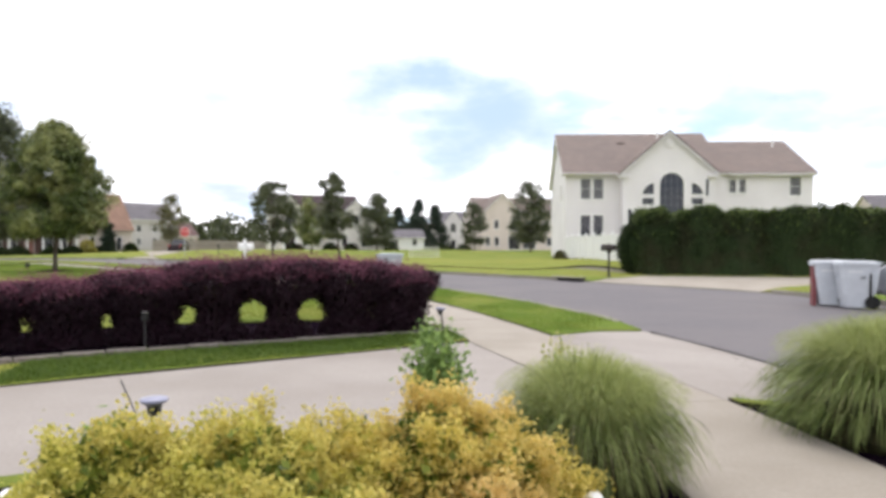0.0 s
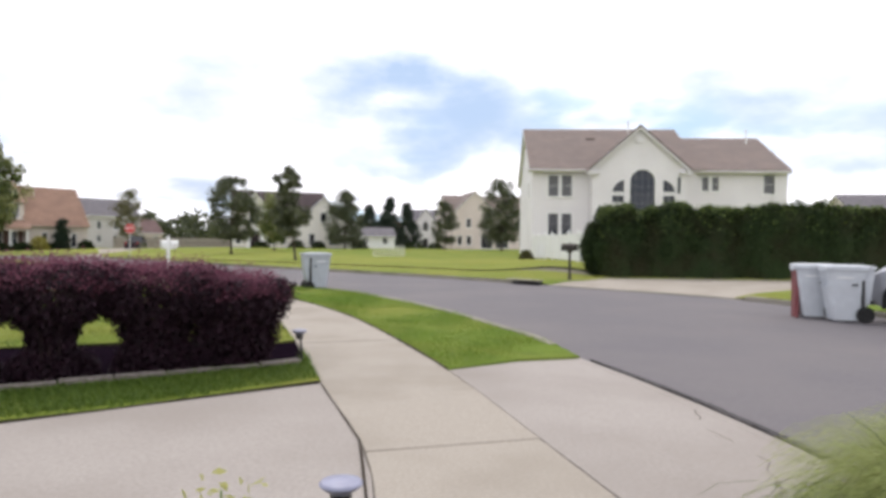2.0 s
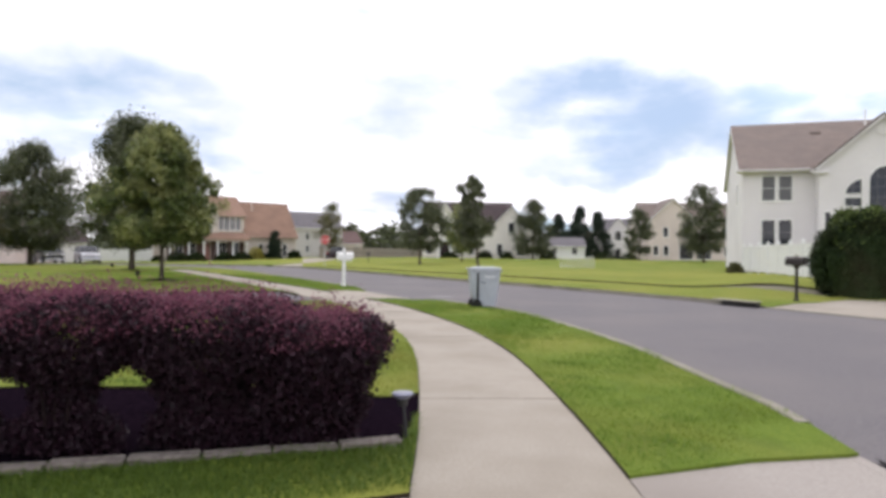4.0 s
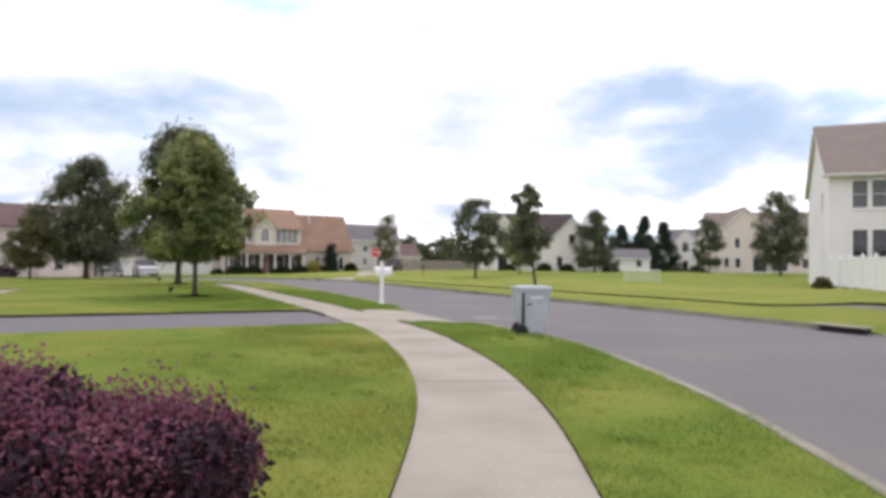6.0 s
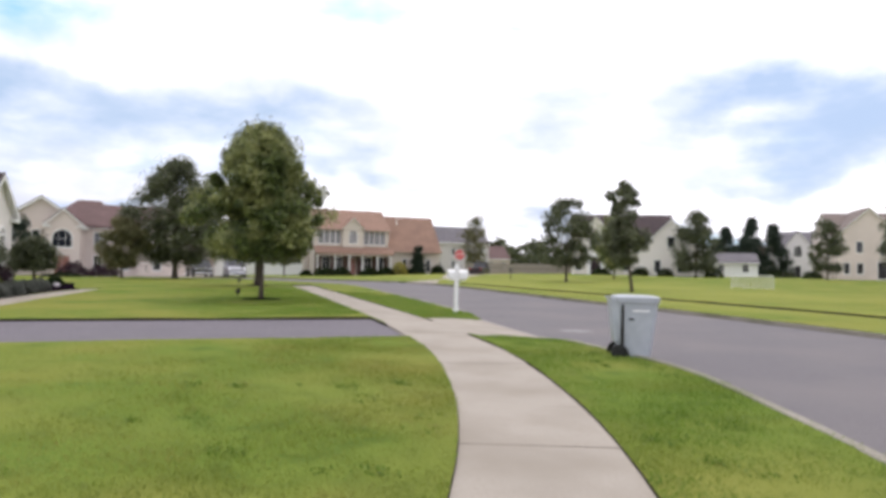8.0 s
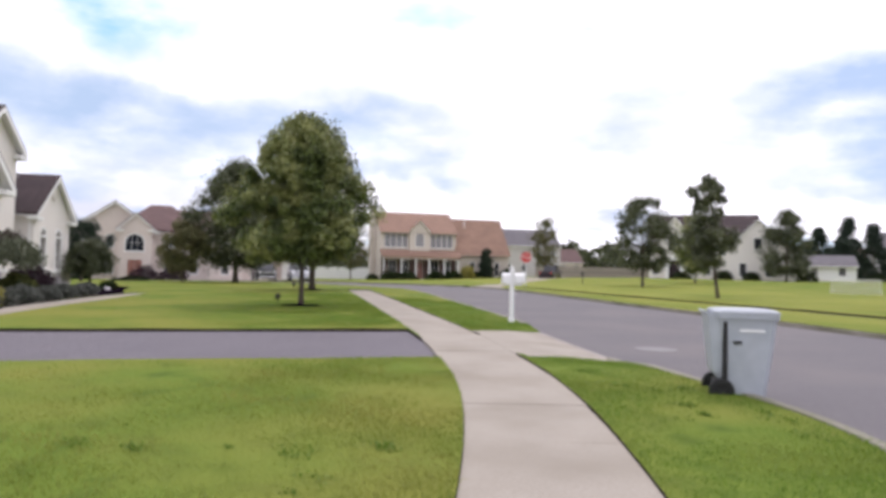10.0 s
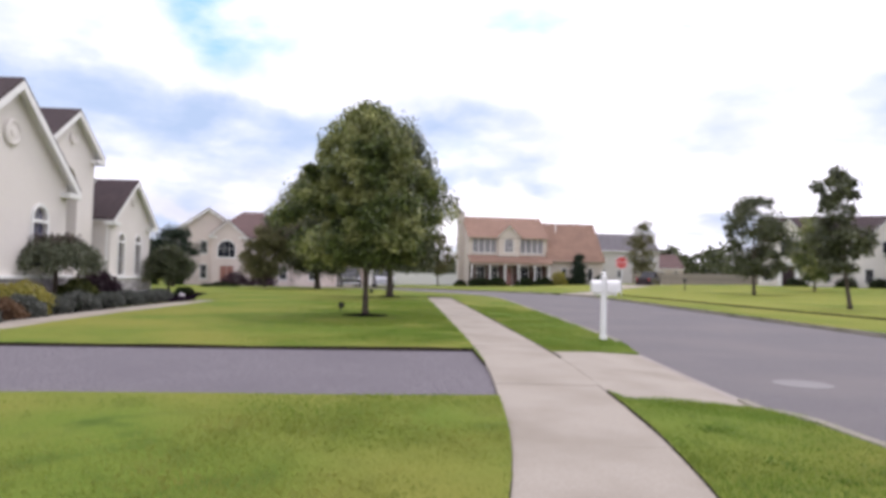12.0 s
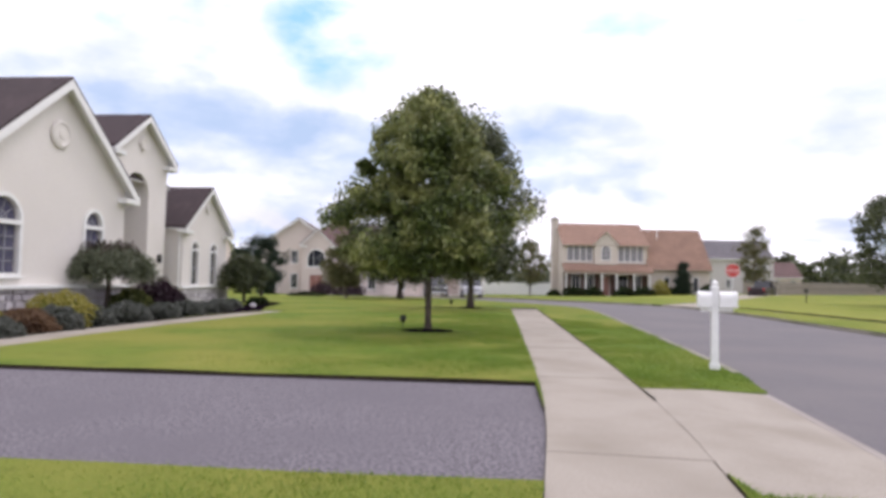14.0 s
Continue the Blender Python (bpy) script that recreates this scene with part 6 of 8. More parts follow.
fountain_grass(1.68, 5.62, 0.50, 0.50, 5200, 51, "arching green fountain grass clump beside the pavement")
fountain_grass(3.72, 6.70, 0.72, 0.58, 6200, 52, "arching green fountain grass clump by the street")
fountain_grass(4.35, 5.6, 0.6, 0.6, 3600, 53, "arching green fountain grass clump by the street kerb")


def leafy_plant(x, y, h, r, seed, label, stalks=14, size=0.024, leaf_mat=None):
    rng = np.random.default_rng(seed)
    t = thing("plant", x, y, 0, 0, label, "plant")
    bm, pts = bmesh.new(), []
    for k in range(stalks):
        a, s = rng.uniform(0, 6.28), rng.uniform(0.2, 1.0)
        tip = Vector((r * s * math.cos(a), r * s * math.sin(a), h * rng.uniform(0.65, 1.0) * (1.05 - 0.3 * s)))
        tube([(0.03 * math.cos(a), 0.03 * math.sin(a), -0.03), (tip.x * 0.55, tip.y * 0.55, tip.z * 0.55), tip], [0.008, 0.006, 0.003], 5, bm)
        for f in np.linspace(0.25, 1.0, 16):
            for _ in range(10):
                pts.append((tip.x * f + rng.normal(0, 0.05), tip.y * f + rng.normal(0, 0.05), tip.z * f + rng.normal(0, 0.03)))
    part("stem_clump", bm, L_FRESH, t)
    leaves("foliage", pts, size, leaf_mat or L_FRESH, t, seed, 0.5)
    return t


leafy_plant(0.86, 5.80, 0.84, 0.15, 55, "fresh green leafy plant among gold shrubs", 24, 0.02)
leafy_plant(-0.36, 4.66, 0.56, 0.10, 57, "low green weed growing through gold shrubs", 7, 0.022)
leafy_plant(1.60, 6.35, 0.66, 0.13, 56, "thin yellow-green young plant beside fountain grass", 5, 0.016, L_YOUNG)


# maroon hedge: a row of barberries that meet above, with windows between them down to the mulch
def barberry(x, y, seed, w=0.54, h=0.98, rz=0.0, foot=0.5, skirt=0.9):
    """A clipped barberry: narrow at its foot and waist, wide and flat-topped above."""
    rng = np.random.default_rng(seed)
    t = thing("barberry_shrub", x, y, 0.0, rz, "clipped dark maroon barberry in a hedge row", "shrub", "maroon hedge")
    n = 36000
    a = rng.uniform(0, 2 * np.pi, n)
    f = rng.uniform(0, 1, n)
    rad = np.interp(f, [0, 0.14, 0.20, 0.25, 0.44, 0.62, 0.75, 0.93, 1], [skirt, skirt * 0.95, 0.5 * (skirt + foot), foot, foot + 0.04, 0.86, 1.05, 1.04, 0.84]) * w
    lump = np.array([noise.noise(Vector((2.4 * math.cos(q) + seed, 2.4 * math.sin(q), 3 * g))) for q, g in zip(a, f)])
    twig = np.array([noise.noise(Vector((7 * math.cos(q) + seed, 7 * math.sin(q), 9 * g))) for q, g in zip(a, f)])
    rr = rad * (1 - 0.6 * rng.uniform(0, 1, n) ** 1.5) * (1 + 0.17 * lump + 0.30 * twig * np.interp(f, [0.2, 0.3, 0.6, 0.75], [0, 1, 1, 0.3]))
    p = np.stack([rr * np.cos(a) * 1.14, rr * np.sin(a) * np.interp(f, [0, 0.2, 0.5], [0.4, 0.5, 0.86]), 0.01 + f * h * (1 + 0.05 * lump)], 1) + rng.normal(0, 0.016, (n, 3))
    p[:, 2] = np.maximum(p[:, 2], 0.0)
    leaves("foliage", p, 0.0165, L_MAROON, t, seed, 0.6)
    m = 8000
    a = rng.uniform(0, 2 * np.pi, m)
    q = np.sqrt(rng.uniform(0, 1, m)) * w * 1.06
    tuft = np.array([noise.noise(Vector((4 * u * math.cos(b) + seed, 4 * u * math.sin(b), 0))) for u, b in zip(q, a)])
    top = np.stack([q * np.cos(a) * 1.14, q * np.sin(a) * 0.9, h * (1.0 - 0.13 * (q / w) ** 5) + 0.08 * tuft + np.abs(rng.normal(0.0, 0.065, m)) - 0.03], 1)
    # new growth, with the light on the hedge top painted into its colour
    leaves("lit_young_foliage", top, 0.0115, L_MAROON_LIT, t, seed + 5, 0.6)
    bm = bmesh.new()
    for k in range(16):
        a = rng.uniform(0, 6.28)
        e = rng.uniform(0.2, 0.75) * w
        tube([(0.1 * math.cos(a), 0.1 * math.sin(a), -0.05), (0.4 * e * math.cos(a), 0.4 * e * math.sin(a), 0.4 * h), (e * math.cos(a), e * math.sin(a), 0.85 * h)], [0.010, 0.008, 0.004], 5, bm)
    part("stem_clump", bm, BARK_DARK, t)
    return t


for i, (x, y, w, hh, foot, skirt) in enumerate(((-0.19, 11.28, 0.465, 0.86, 0.68, 0.62), (-0.85, 11.00, 0.55, 0.97, 0.46, 0.62), (-1.60, 10.56, 0.54, 1.00, 0.28, 0.62), (-2.37, 10.32, 0.55, 0.96, 0.36, 0.66),
                                                (-3.15, 10.00, 0.56, 0.84, 0.55, 0.7), (-3.88, 9.58, 0.56, 0.75, 0.52, 0.7), (-4.60, 9.10, 0.56, 0.72, 0.58, 0.6), (-5.30, 8.60, 0.56, 0.72, 0.55, 0.6),
                                                (-6.00, 8.05, 0.56, 0.72, 0.6, 0.6), (-6.70, 7.50, 0.56, 0.72, 0.6, 0.6), (-7.40, 6.90, 0.56, 0.72, 0.6, 0.6))):
    barberry(x, y, 60 + i, w, hh, 22 if i < 5 else 36, foot, skirt)


# tall clipped hedge by the white house
def tall_hedge():
    t = thing("hedge", 7.2, 32.9, 0.0, 0, "tall dense dark green clipped hedge", "hedge")
    rng = np.random.default_rng(80)
    L, W, H = 23.0, 1.5, 2.72

    def skin(u, v):
        """u along, v round the section from the front foot over the top to the back foot."""
        a = v * math.pi
        y = -math.cos(a) * W * (0.55 + 0.45 * abs(math.cos(a)) ** 0.3)
        z = H * min(1.0, 1.25 * math.sin(a) ** 0.55) if 0 < v < 1 else 0
        q = noise.noise(Vector((u * 0.8, 2.5 * v, 0))) * 0.40 + noise.noise(Vector((u * 2.2, 5 * v, 5))) * 0.26
        e = min(u, L - u)
        k = math.sqrt(max(0.0, 1 - max(0.0, 1 - e / 1.5) ** 2))
        swell = 0.35 * math.sin(math.pi * min(1.0, z / H)) * (1 if u < L / 2 else -1) * (1 - k)
        return Vector((u - swell + 0.1 * q, (y * (0.55 + 0.45 * k)) * (1 + q), (z * (0.80 + 0.20 * k)) * (1 + 0.32 * q)))
    nu, nv = 60, 14
    vs = [skin(L * i / nu, j / nv) * 1.0 for i in range(nu + 1) for j in range(nv + 1)]
    vs = [Vector((v.x, v.y * 0.86, v.z * 0.95)) for v in vs]
    fs = [(i * (nv + 1) + j, (i + 1) * (nv + 1) + j, (i + 1) * (nv + 1) + j + 1, i * (nv + 1) + j + 1) for i in range(nu) for j in range(nv)]
    fs += [tuple(range(nv + 1)), tuple(nu * (nv + 1) + j for j in range(nv, -1, -1))]
    raw("core", vs, fs, L_HEDGE, t)
    n = 42000
    us = rng.uniform(0, 1, n) ** 1.25 * L
    vv = rng.uniform(0.0, 0.82, n)
    pts = [skin(a, b) + Vector(rng.normal(0, 0.07, 3)) for a, b in zip(us, vv)]
    end = [(rng.normal(-0.05, 0.1) - 0.42 * math.sin(math.pi * g), -math.cos(b * math.pi) * W * 0.62 * rng.uniform(0.1, 1), H * 0.84 * g) for b, g in zip(rng.uniform(0.03, 0.97, 4500), rng.uniform(0.0, 1, 4500) ** 0.8)]
    leaves("foliage", [tuple(p) for p in pts] + end, 0.062, L_HEDGE, t, 81)
    # shoots on the upper hedge carry its top light in their colour
    shoots = [skin(a, b) + Vector(rng.normal(0, 0.06, 3)) + Vector((0, 0, abs(rng.normal(0.0, 0.07)))) for a, b in zip(rng.uniform(0, 1, 22000) ** 1.25 * L, np.clip(rng.normal(0.42, 0.13, 22000), 0.1, 0.8))]
    leaves("lit_young_foliage", [tuple(p) for p in shoots], 0.05, L_HEDGE_LIT, t, 82)
    return t


tall_hedge()

# planting before the cream house
for i, (u, v, rx, ry, h, mat_, text, inner) in enumerate((
        (7.3, 12.2, 1.15, 0.9, 0.92, L_GOLDMOUND, "clipped gold-green mounded shrub", L_YELLOW_IN), (11.2, 12.5, 0.95, 0.8, 0.95, L_GOLD_DARK, "dark olive mounded shrub with gold-green top", L_HEDGE),
        (4.6, 12.4, 0.8, 0.7, 0.7, L_GOLDMOUND, "clipped gold-green mounded shrub", L_YELLOW_IN), (13.75, 13.0, 1.3, 0.9, 1.32, L_MAROON, "dense dark maroon mounded shrub", L_MAROON), (15.6, 13.6, 0.9, 0.8, 0.95, L_MAROON, "dense dark maroon mounded shrub", L_MAROON),
        (5.4, 11.7, 0.8, 0.65, 0.55, L_RUSSET, "russet low shrub", L_MAROON),
        (3.9, 11.5, 0.9, 0.6, 0.46, L_JUNIPER, "spreading grey-green juniper", L_HEDGE), (6.3, 11.6, 0.85, 0.6, 0.58, L_JUNIPER, "spreading grey-green juniper", L_HEDGE), (8.0, 11.7, 0.75, 0.55, 0.5, L_JUNIPER, "spreading grey-green juniper", L_HEDGE),
        (9.7, 11.7, 0.95, 0.6, 0.58, L_JUNIPER, "spreading grey-green juniper", L_HEDGE), (11.7, 11.7, 0.85, 0.55, 0.5, L_JUNIPER, "spreading grey-green juniper", L_HEDGE), (13.4, 11.7, 0.85, 0.55, 0.52, L_JUNIPER, "spreading grey-green juniper", L_HEDGE),
        (15.1, 11.8, 0.75, 0.5, 0.42, L_JUNIPER, "spreading grey-green juniper", L_HEDGE), (17.0, 12.0, 0.85, 0.5, 0.48, L_JUNIPER, "spreading grey-green juniper", L_HEDGE), (19.5, 12.6, 0.7, 0.5, 0.4, L_JUNIPER, "spreading grey-green juniper", L_HEDGE),
        (22.5, 12.6, 0.42, 0.42, 0.40, L_HEDGE, "small round dark shrub", None), (24.2, 12.9, 0.38, 0.38, 0.36, L_HEDGE, "small round dark shrub", None))):
    x, y = uv(u, v)
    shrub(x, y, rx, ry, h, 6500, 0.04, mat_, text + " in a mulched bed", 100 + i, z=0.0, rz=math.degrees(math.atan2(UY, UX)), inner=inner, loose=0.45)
x, y = uv(21.2, 12.2)
rock = thing("rock", x, y, 0.0, 20, "pale rounded rock at the end of the house bed", "rock")
bm = bmesh.new()
bmesh.ops.create_icosphere(bm, subdivisions=3, radius=0.15)
for v in bm.verts:
    v.co *= 1 + 0.22 * noise.noise(v.co * 9.0)
    v.co.z = 0.75 * v.co.z + 0.06
part("stone", bm, STONE_V, rock, smooth=True)


def weeping_tree(x, y, seed):
    rng = np.random.default_rng(seed)
    t = thing("weeping_tree", x, y, 0.0, 0, "small weeping tree with drooping grey-green crown", "tree")
    bm = tube([(0, 0, -0.1), (0.03, 0, 0.6), (-0.04, 0.02, 1.3), (0.0, 0, 1.75)], [0.1, 0.08, 0.075, 0.06], 9)
    pts = []
    for k in range(80):
        a, r = rng.uniform(0, 6.28), 1.25 * math.sqrt(rng.uniform(0.05, 1))
        p0, p1 = Vector((0, 0, 1.7)), Vector((0.6 * r * math.cos(a), 0.6 * r * math.sin(a), 2.42 - 0.06 * r + rng.normal(0, 0.07)))
        p2 = Vector((r * math.cos(a), r * math.sin(a), 2.0 - 0.2 * r)); p3 = Vector((1.12 * r * math.cos(a), 1.12 * r * math.sin(a), 1.75 - 0.35 * r + rng.normal(0, 0.1)))
        tube([p0, p1, p2, p3], [0.03, 0.02, 0.01, 0.004], 5, bm)
        for f in np.linspace(0.3, 1, 60):
            q = p0 * (1 - f) ** 3 + p1 * 3 * f * (1 - f) ** 2 + p2 * 3 * f * f * (1 - f) + p3 * f ** 3
            pts += [tuple(q + Vector(rng.normal(0, 0.1, 3))) for _ in range(4)]
    part("trunk", bm, BARK, t)
    leaves("crown", pts, 0.052, L_WEEP, t, seed)


weeping_tree(*uv(10.6, 12.9), 130)
x, y = uv(3.2, 12.6)
shrub(x, y, 1.0, 0.9, 1.9, 6000, 0.06, L_TREE_D, "rounded dark green shrub by the house", 131, z=0.0)
tree(-38.6, 31.9, 2.42, 0.8, 1.2, 0.09, [(0, 0.9), (0.15, 1.0), (0.4, 0.95), (0.65, 0.78), (0.85, 0.5), (1, 0.15)], 16000, 200, 0.34, 0.06, L_TREE_D, "clipped dark olive dome-headed dwarf tree at the house corner", 132, lumpy=0.08)
tree(-62.0, 41.5, 5.2, 0.8, 2.4, 0.14, ROUND, 7000, 80, 0.6, 0.12, L_CONIFER, "dark evergreen tree between two houses", 133)

# shrubs along the house fronts across the street
def porch_side(a, b):
    """A place before the orange-roofed house: a along its front, b out from it."""
    c, d = math.cos(radians(54.5)), math.sin(radians(54.5))
    return (-68.6 + a * c + b * d, 86.65 + a * d - b * c)


for i, (a, b, rx, ry, h, mat_) in enumerate(((0.9, 3.4, 1.6, 0.7, 1.2, L_HEDGE), (3.4, 3.4, 1.6, 0.7, 1.2, L_HEDGE), (7.6, 3.4, 1.5, 0.7, 1.15, L_HEDGE), (10.2, 3.4, 1.5, 0.7, 1.15, L_HEDGE), (12.8, 2.4, 1.2, 1.1, 2.0, L_GOLDMOUND),
                                             (14.8, 2.0, 1.2, 0.8, 1.0, L_HEDGE), (19.2, 2.0, 1.1, 1.0, 1.3, L_HEDGE), (-1.6, 2.6, 0.9, 0.9, 0.8, L_HEDGE))):
    x, y = porch_side(a, b)
    shrub(x, y, rx, ry, h, 2400, 0.1, mat_, "clipped dark shrub before a porch" if mat_ is L_HEDGE else "yellow-green shrub before a porch", 180 + i, z=gz(x, y), rz=54.5)
for i, (x, y, rx, h, mat_) in enumerate(((-71.0, 52.0, 1.5, 1.5, L_MAROON), (-68.5, 54.0, 1.7, 1.3, L_MAROON), (-77.0, 45.0, 0.9, 0.9, L_HEDGE), (-62.0, 46.0, 1.6, 0.4, L_HEDGE),
                                         (-28.0, 115.0, 1.3, 1.3, L_HEDGE), (-24.6, 116.5, 1.2, 1.2, L_HEDGE), (-17.5, 116.0, 1.3, 1.5, L_HEDGE), (-33.0, 112.0, 1.3, 1.0, L_HEDGE),
                                         (5.6, 51.0, 0.45, 0.5, L_TREE_O), (-6.0, 136.0, 1.5, 1.2, L_HEDGE), (-11.0, 139.0, 2.4, 1.1, L_HEDGE))):
    shrub(x, y, rx, rx, h, 1800, 0.1, mat_, "dark clipped shrub on a far lawn" if mat_ is L_HEDGE else "dark maroon shrub on a far lawn", 150 + i, z=gz(x, y))


def far_woods():
    rng = np.random.default_rng(99)
    t = thing("woods", 0, 0, 0, 0, "hazy line of far trees behind the houses", "trees", kind="stuff")
    pts = []
    for k in range(260):
        a = radians(-48 + 158 * (k + rng.uniform(0, 1)) / 260)
        d = rng.uniform(210, 300)
        x, y = -d * math.sin(a), d * math.cos(a)
        h, r = rng.uniform(6, 11.5), rng.uniform(4, 7)
        if 40 < math.degrees(a) < 58:
            h *= 0.45
        p, _ = crown_points(520, h, 0.0, r, ROUND, rng, 22, 2.6)
        pts.append(p + np.array([x, y, 0.3]))
    leaves("foliage", np.concatenate(pts), 0.85, L_TREE_D, t, 99)["kind"] = "stuff"


far_woods()


# ---- turf beside the walk ----
def right_of_walk(p):
    """Which places lie on the street side of the walk."""
    m = np.array(walk_mid)
    k = np.array([np.argmin((m[:, 0] - x) ** 2 + (m[:, 1] - y) ** 2) for x, y in p])
    k = np.clip(k, 0, len(m) - 2)
    d, q = m[k + 1] - m[k], p - m[k]
    return d[:, 0] * q[:, 1] - d[:, 1] * q[:, 0] < 0


def turf():
    rng = np.random.default_rng(7)
    mid = np.array(walk_mid)
    mid = mid[(mid[:, 1] > 8)]
    p = mid[rng.integers(0, len(mid), 900000)] + rng.normal(0, 2.6, (900000, 2))
    p = p[(p[:, 1] > 6) & (p[:, 1] < 38)]
    p = p[areas_of(p) < 0][:300000]
    roots = np.array([(x, y, gz(x, y) + dip(x, y) + 0.012) for x, y in p])
    lush = np.array([0.5 + 0.8 * noise.noise(Vector((0.8 * x, 0.8 * y, 2))) + 0.35 * noise.noise(Vector((2.6 * x, 2.6 * y, 7))) for x, y in p])
    t = thing("grass", 0, 0, 0, 0, "short mown green grass beside the pavement", "grass", kind="stuff")
    hts = rng.uniform(0.025, 0.055, len(roots)) * (0.6 + 1.1 * np.clip(lush, 0, 1.5))
    far_side = UX * (p[:, 0] - OX) + UY * (p[:, 1] - OY) + rng.normal(0, 0.3, len(p)) > -5.7      # greener beside the dark driveway and beyond
    green = right_of_walk(p) | (p[:, 1] < 12.5)
    fresh = ~green & far_side
    blades("turf", roots[~green & ~fresh], hts[~green & ~fresh], 0.9, 0.0036, L_LAWN, t, 3, 2)["kind"] = "stuff"
    blades("fresh_turf", roots[fresh], hts[fresh], 0.9, 0.0036, L_VERGE, t, 9, 2)["kind"] = "stuff"
    strip = ~right_of_walk(p) & (p[:, 1] < 12.5)
    green &= ~strip
    blades("verge_turf", roots[green], hts[green], 0.9, 0.0036, L_VERGE, t, 4, 2)["kind"] = "stuff"
    blades("strip_turf", roots[strip], 1.5 * hts[strip], 0.9, 0.0036, L_STRIP, t, 6, 2)["kind"] = "stuff"
    # longer, scruffier grass on the strip between driveway and hedge, and along cut edges
    a, b = rng.uniform(0, 1, 26000), rng.uniform(0, 1, 26000)
    q = np.stack([-3.2 + 4.0 * a - 0.35 * b, 7.35 + 3.35 * a + 1.15 * b], 1)
    q = q[areas_of(q) < 0]
    e = np.concatenate([np.array(resample_xy(walk_l, 0.02)) + rng.normal(0, 0.035, (len(resample_xy(walk_l, 0.02)), 2)), np.array(resample_xy(walk_r, 0.02)) + rng.normal(0, 0.035, (len(resample_xy(walk_r, 0.02)), 2)),
                        np.array(resample_xy(black_poly, 0.02)) + rng.normal(0, 0.03, (len(resample_xy(black_poly, 0.02)), 2)), np.array(resample_xy(kerb_near[20:], 0.03)) + rng.normal(0, 0.06, (len(resample_xy(kerb_near[20:], 0.03)), 2))])
    e = e[(e[:, 1] > 6) & (e[:, 1] < 38)]
    e = e[areas_of(e) < 0]
    rq = np.array([(x, y, gz(x, y) + 0.01) for x, y in q])
    blades("strip_grass", rq, rng.uniform(0.035, 0.10, len(rq)), 0.9, 0.0036, L_STRIP, t, 8, 2)["kind"] = "stuff"
    q = e
    r2 = np.array([(x, y, gz(x, y) + dip(x, y) + 0.01) for x, y in q])
    blades("rough_turf", r2, rng.uniform(0.035, 0.085, len(r2)), 0.9, 0.0036, L_VERGE, t, 5, 2)["kind"] = "stuff"


def resample_xy(line, step):
    d = np.cumsum([0.0] + [math.dist(p, q) for p, q in zip(line, line[1:])])
    s = np.arange(0, d[-1], step)
    return np.stack([np.interp(s, d, [p[0] for p in line]), np.interp(s, d, [p[1] for p in line])], 1)


def weeds():
    """Low dark clover and weed tufts scattered through the lawn."""
    rng = np.random.default_rng(17)
    t = thing("weeds", 0, 0, 0, 0, "dark green weed tufts in the mown lawn", "weeds", kind="stuff")
    c = np.concatenate([np.stack([rng.uniform(-5.5, 0.4, 70), rng.uniform(12.9, 24.0, 70)], 1), np.stack([rng.uniform(-1.5, 2.6, 22), rng.uniform(11.8, 20.0, 22)], 1)])
    for ox, oy in ((0, 0), (0.35, 0), (-0.35, 0), (0, 0.35), (0, -0.35)):
        c = c[areas_of(c + np.array([ox, oy])) < 0]
    pts = []
    for x, y in c:
        n = int(rng.integers(14, 70))
        q = rng.normal(0, rng.uniform(0.03, 0.09), (n, 2)) * np.array([1.5, 0.8])
        pts += [(x + a, y + b, gz(x, y) + rng.uniform(0.02, 0.06)) for a, b in q]
    leaves("weed_leaves", pts, 0.016, L_WEED, t, 18, 0.7)["kind"] = "stuff"


turf()
weeds()


# ---- street things ----
def ring(profile, sides, m):
    """A turned ring from a closed loop of (radius, height) pairs about z."""
    bm = bmesh.new()
    rs = [[bm.verts.new(m @ Vector((r * math.cos(2 * math.pi * k / sides), r * math.sin(2 * math.pi * k / sides), z))) for k in range(sides)] for r, z in profile]
    for r0, r1 in zip(rs, rs[1:] + rs[:1]):
        for k in range(sides):
            bm.faces.new((r0[k], r0[(k + 1) % sides], r1[(k + 1) % sides], r1[k]))
    return bm


def wheel(parent, name, x, y, z, r, w, rim_mat, axis="X"):
    m = Matrix.Translation((x, y, z)) @ Matrix.Rotation(radians({"X": 90, "-X": -90, "Y": -90, "-Y": 90}[axis]), 4, axis[-1:] == "X" and "Y" or "X")
    ty = part(name, ring([(r * 0.62, -w / 2), (r * 0.93, -w / 2), (r, -w * 0.32), (r, w * 0.32), (r * 0.93, w / 2), (r * 0.66, w / 2), (r * 0.62, w * 0.4)], 28, m), RUBBER, parent)
    part("wheel_well", lathe([(r * 0.63, -w * 0.3), (r * 0.63, w * 0.1)], 20, m=m), RUBBER, ty)
    bm = ring([(r * 0.67, w * 0.40), (r * 0.67, w * 0.53), (r * 0.60, w * 0.54), (r * 0.55, w * 0.36), (r * 0.55, w * 0.2)], 28, m)
    lathe([(r * 0.22, w * 0.1), (r * 0.22, w * 0.38), (r * 0.14, w * 0.46), (0.0, w * 0.47)], 16, bm=bm, m=m)
    for k in range(6):
        c = bmesh.new()
        box(r * 0.18, -r * 0.085, w * 0.14, r * 0.6, r * 0.085, w * 0.40, bm=c)
        bmesh.ops.transform(c, matrix=m @ Matrix.Rotation(radians(60 * k), 4, "Z"), verts=c.verts[:])
        me = bpy.data.meshes.new("spoke")
        c.to_mesh(me)
        c.free()
        bm.from_mesh(me)
    part("rim", bm, rim_mat, ty)
    return ty


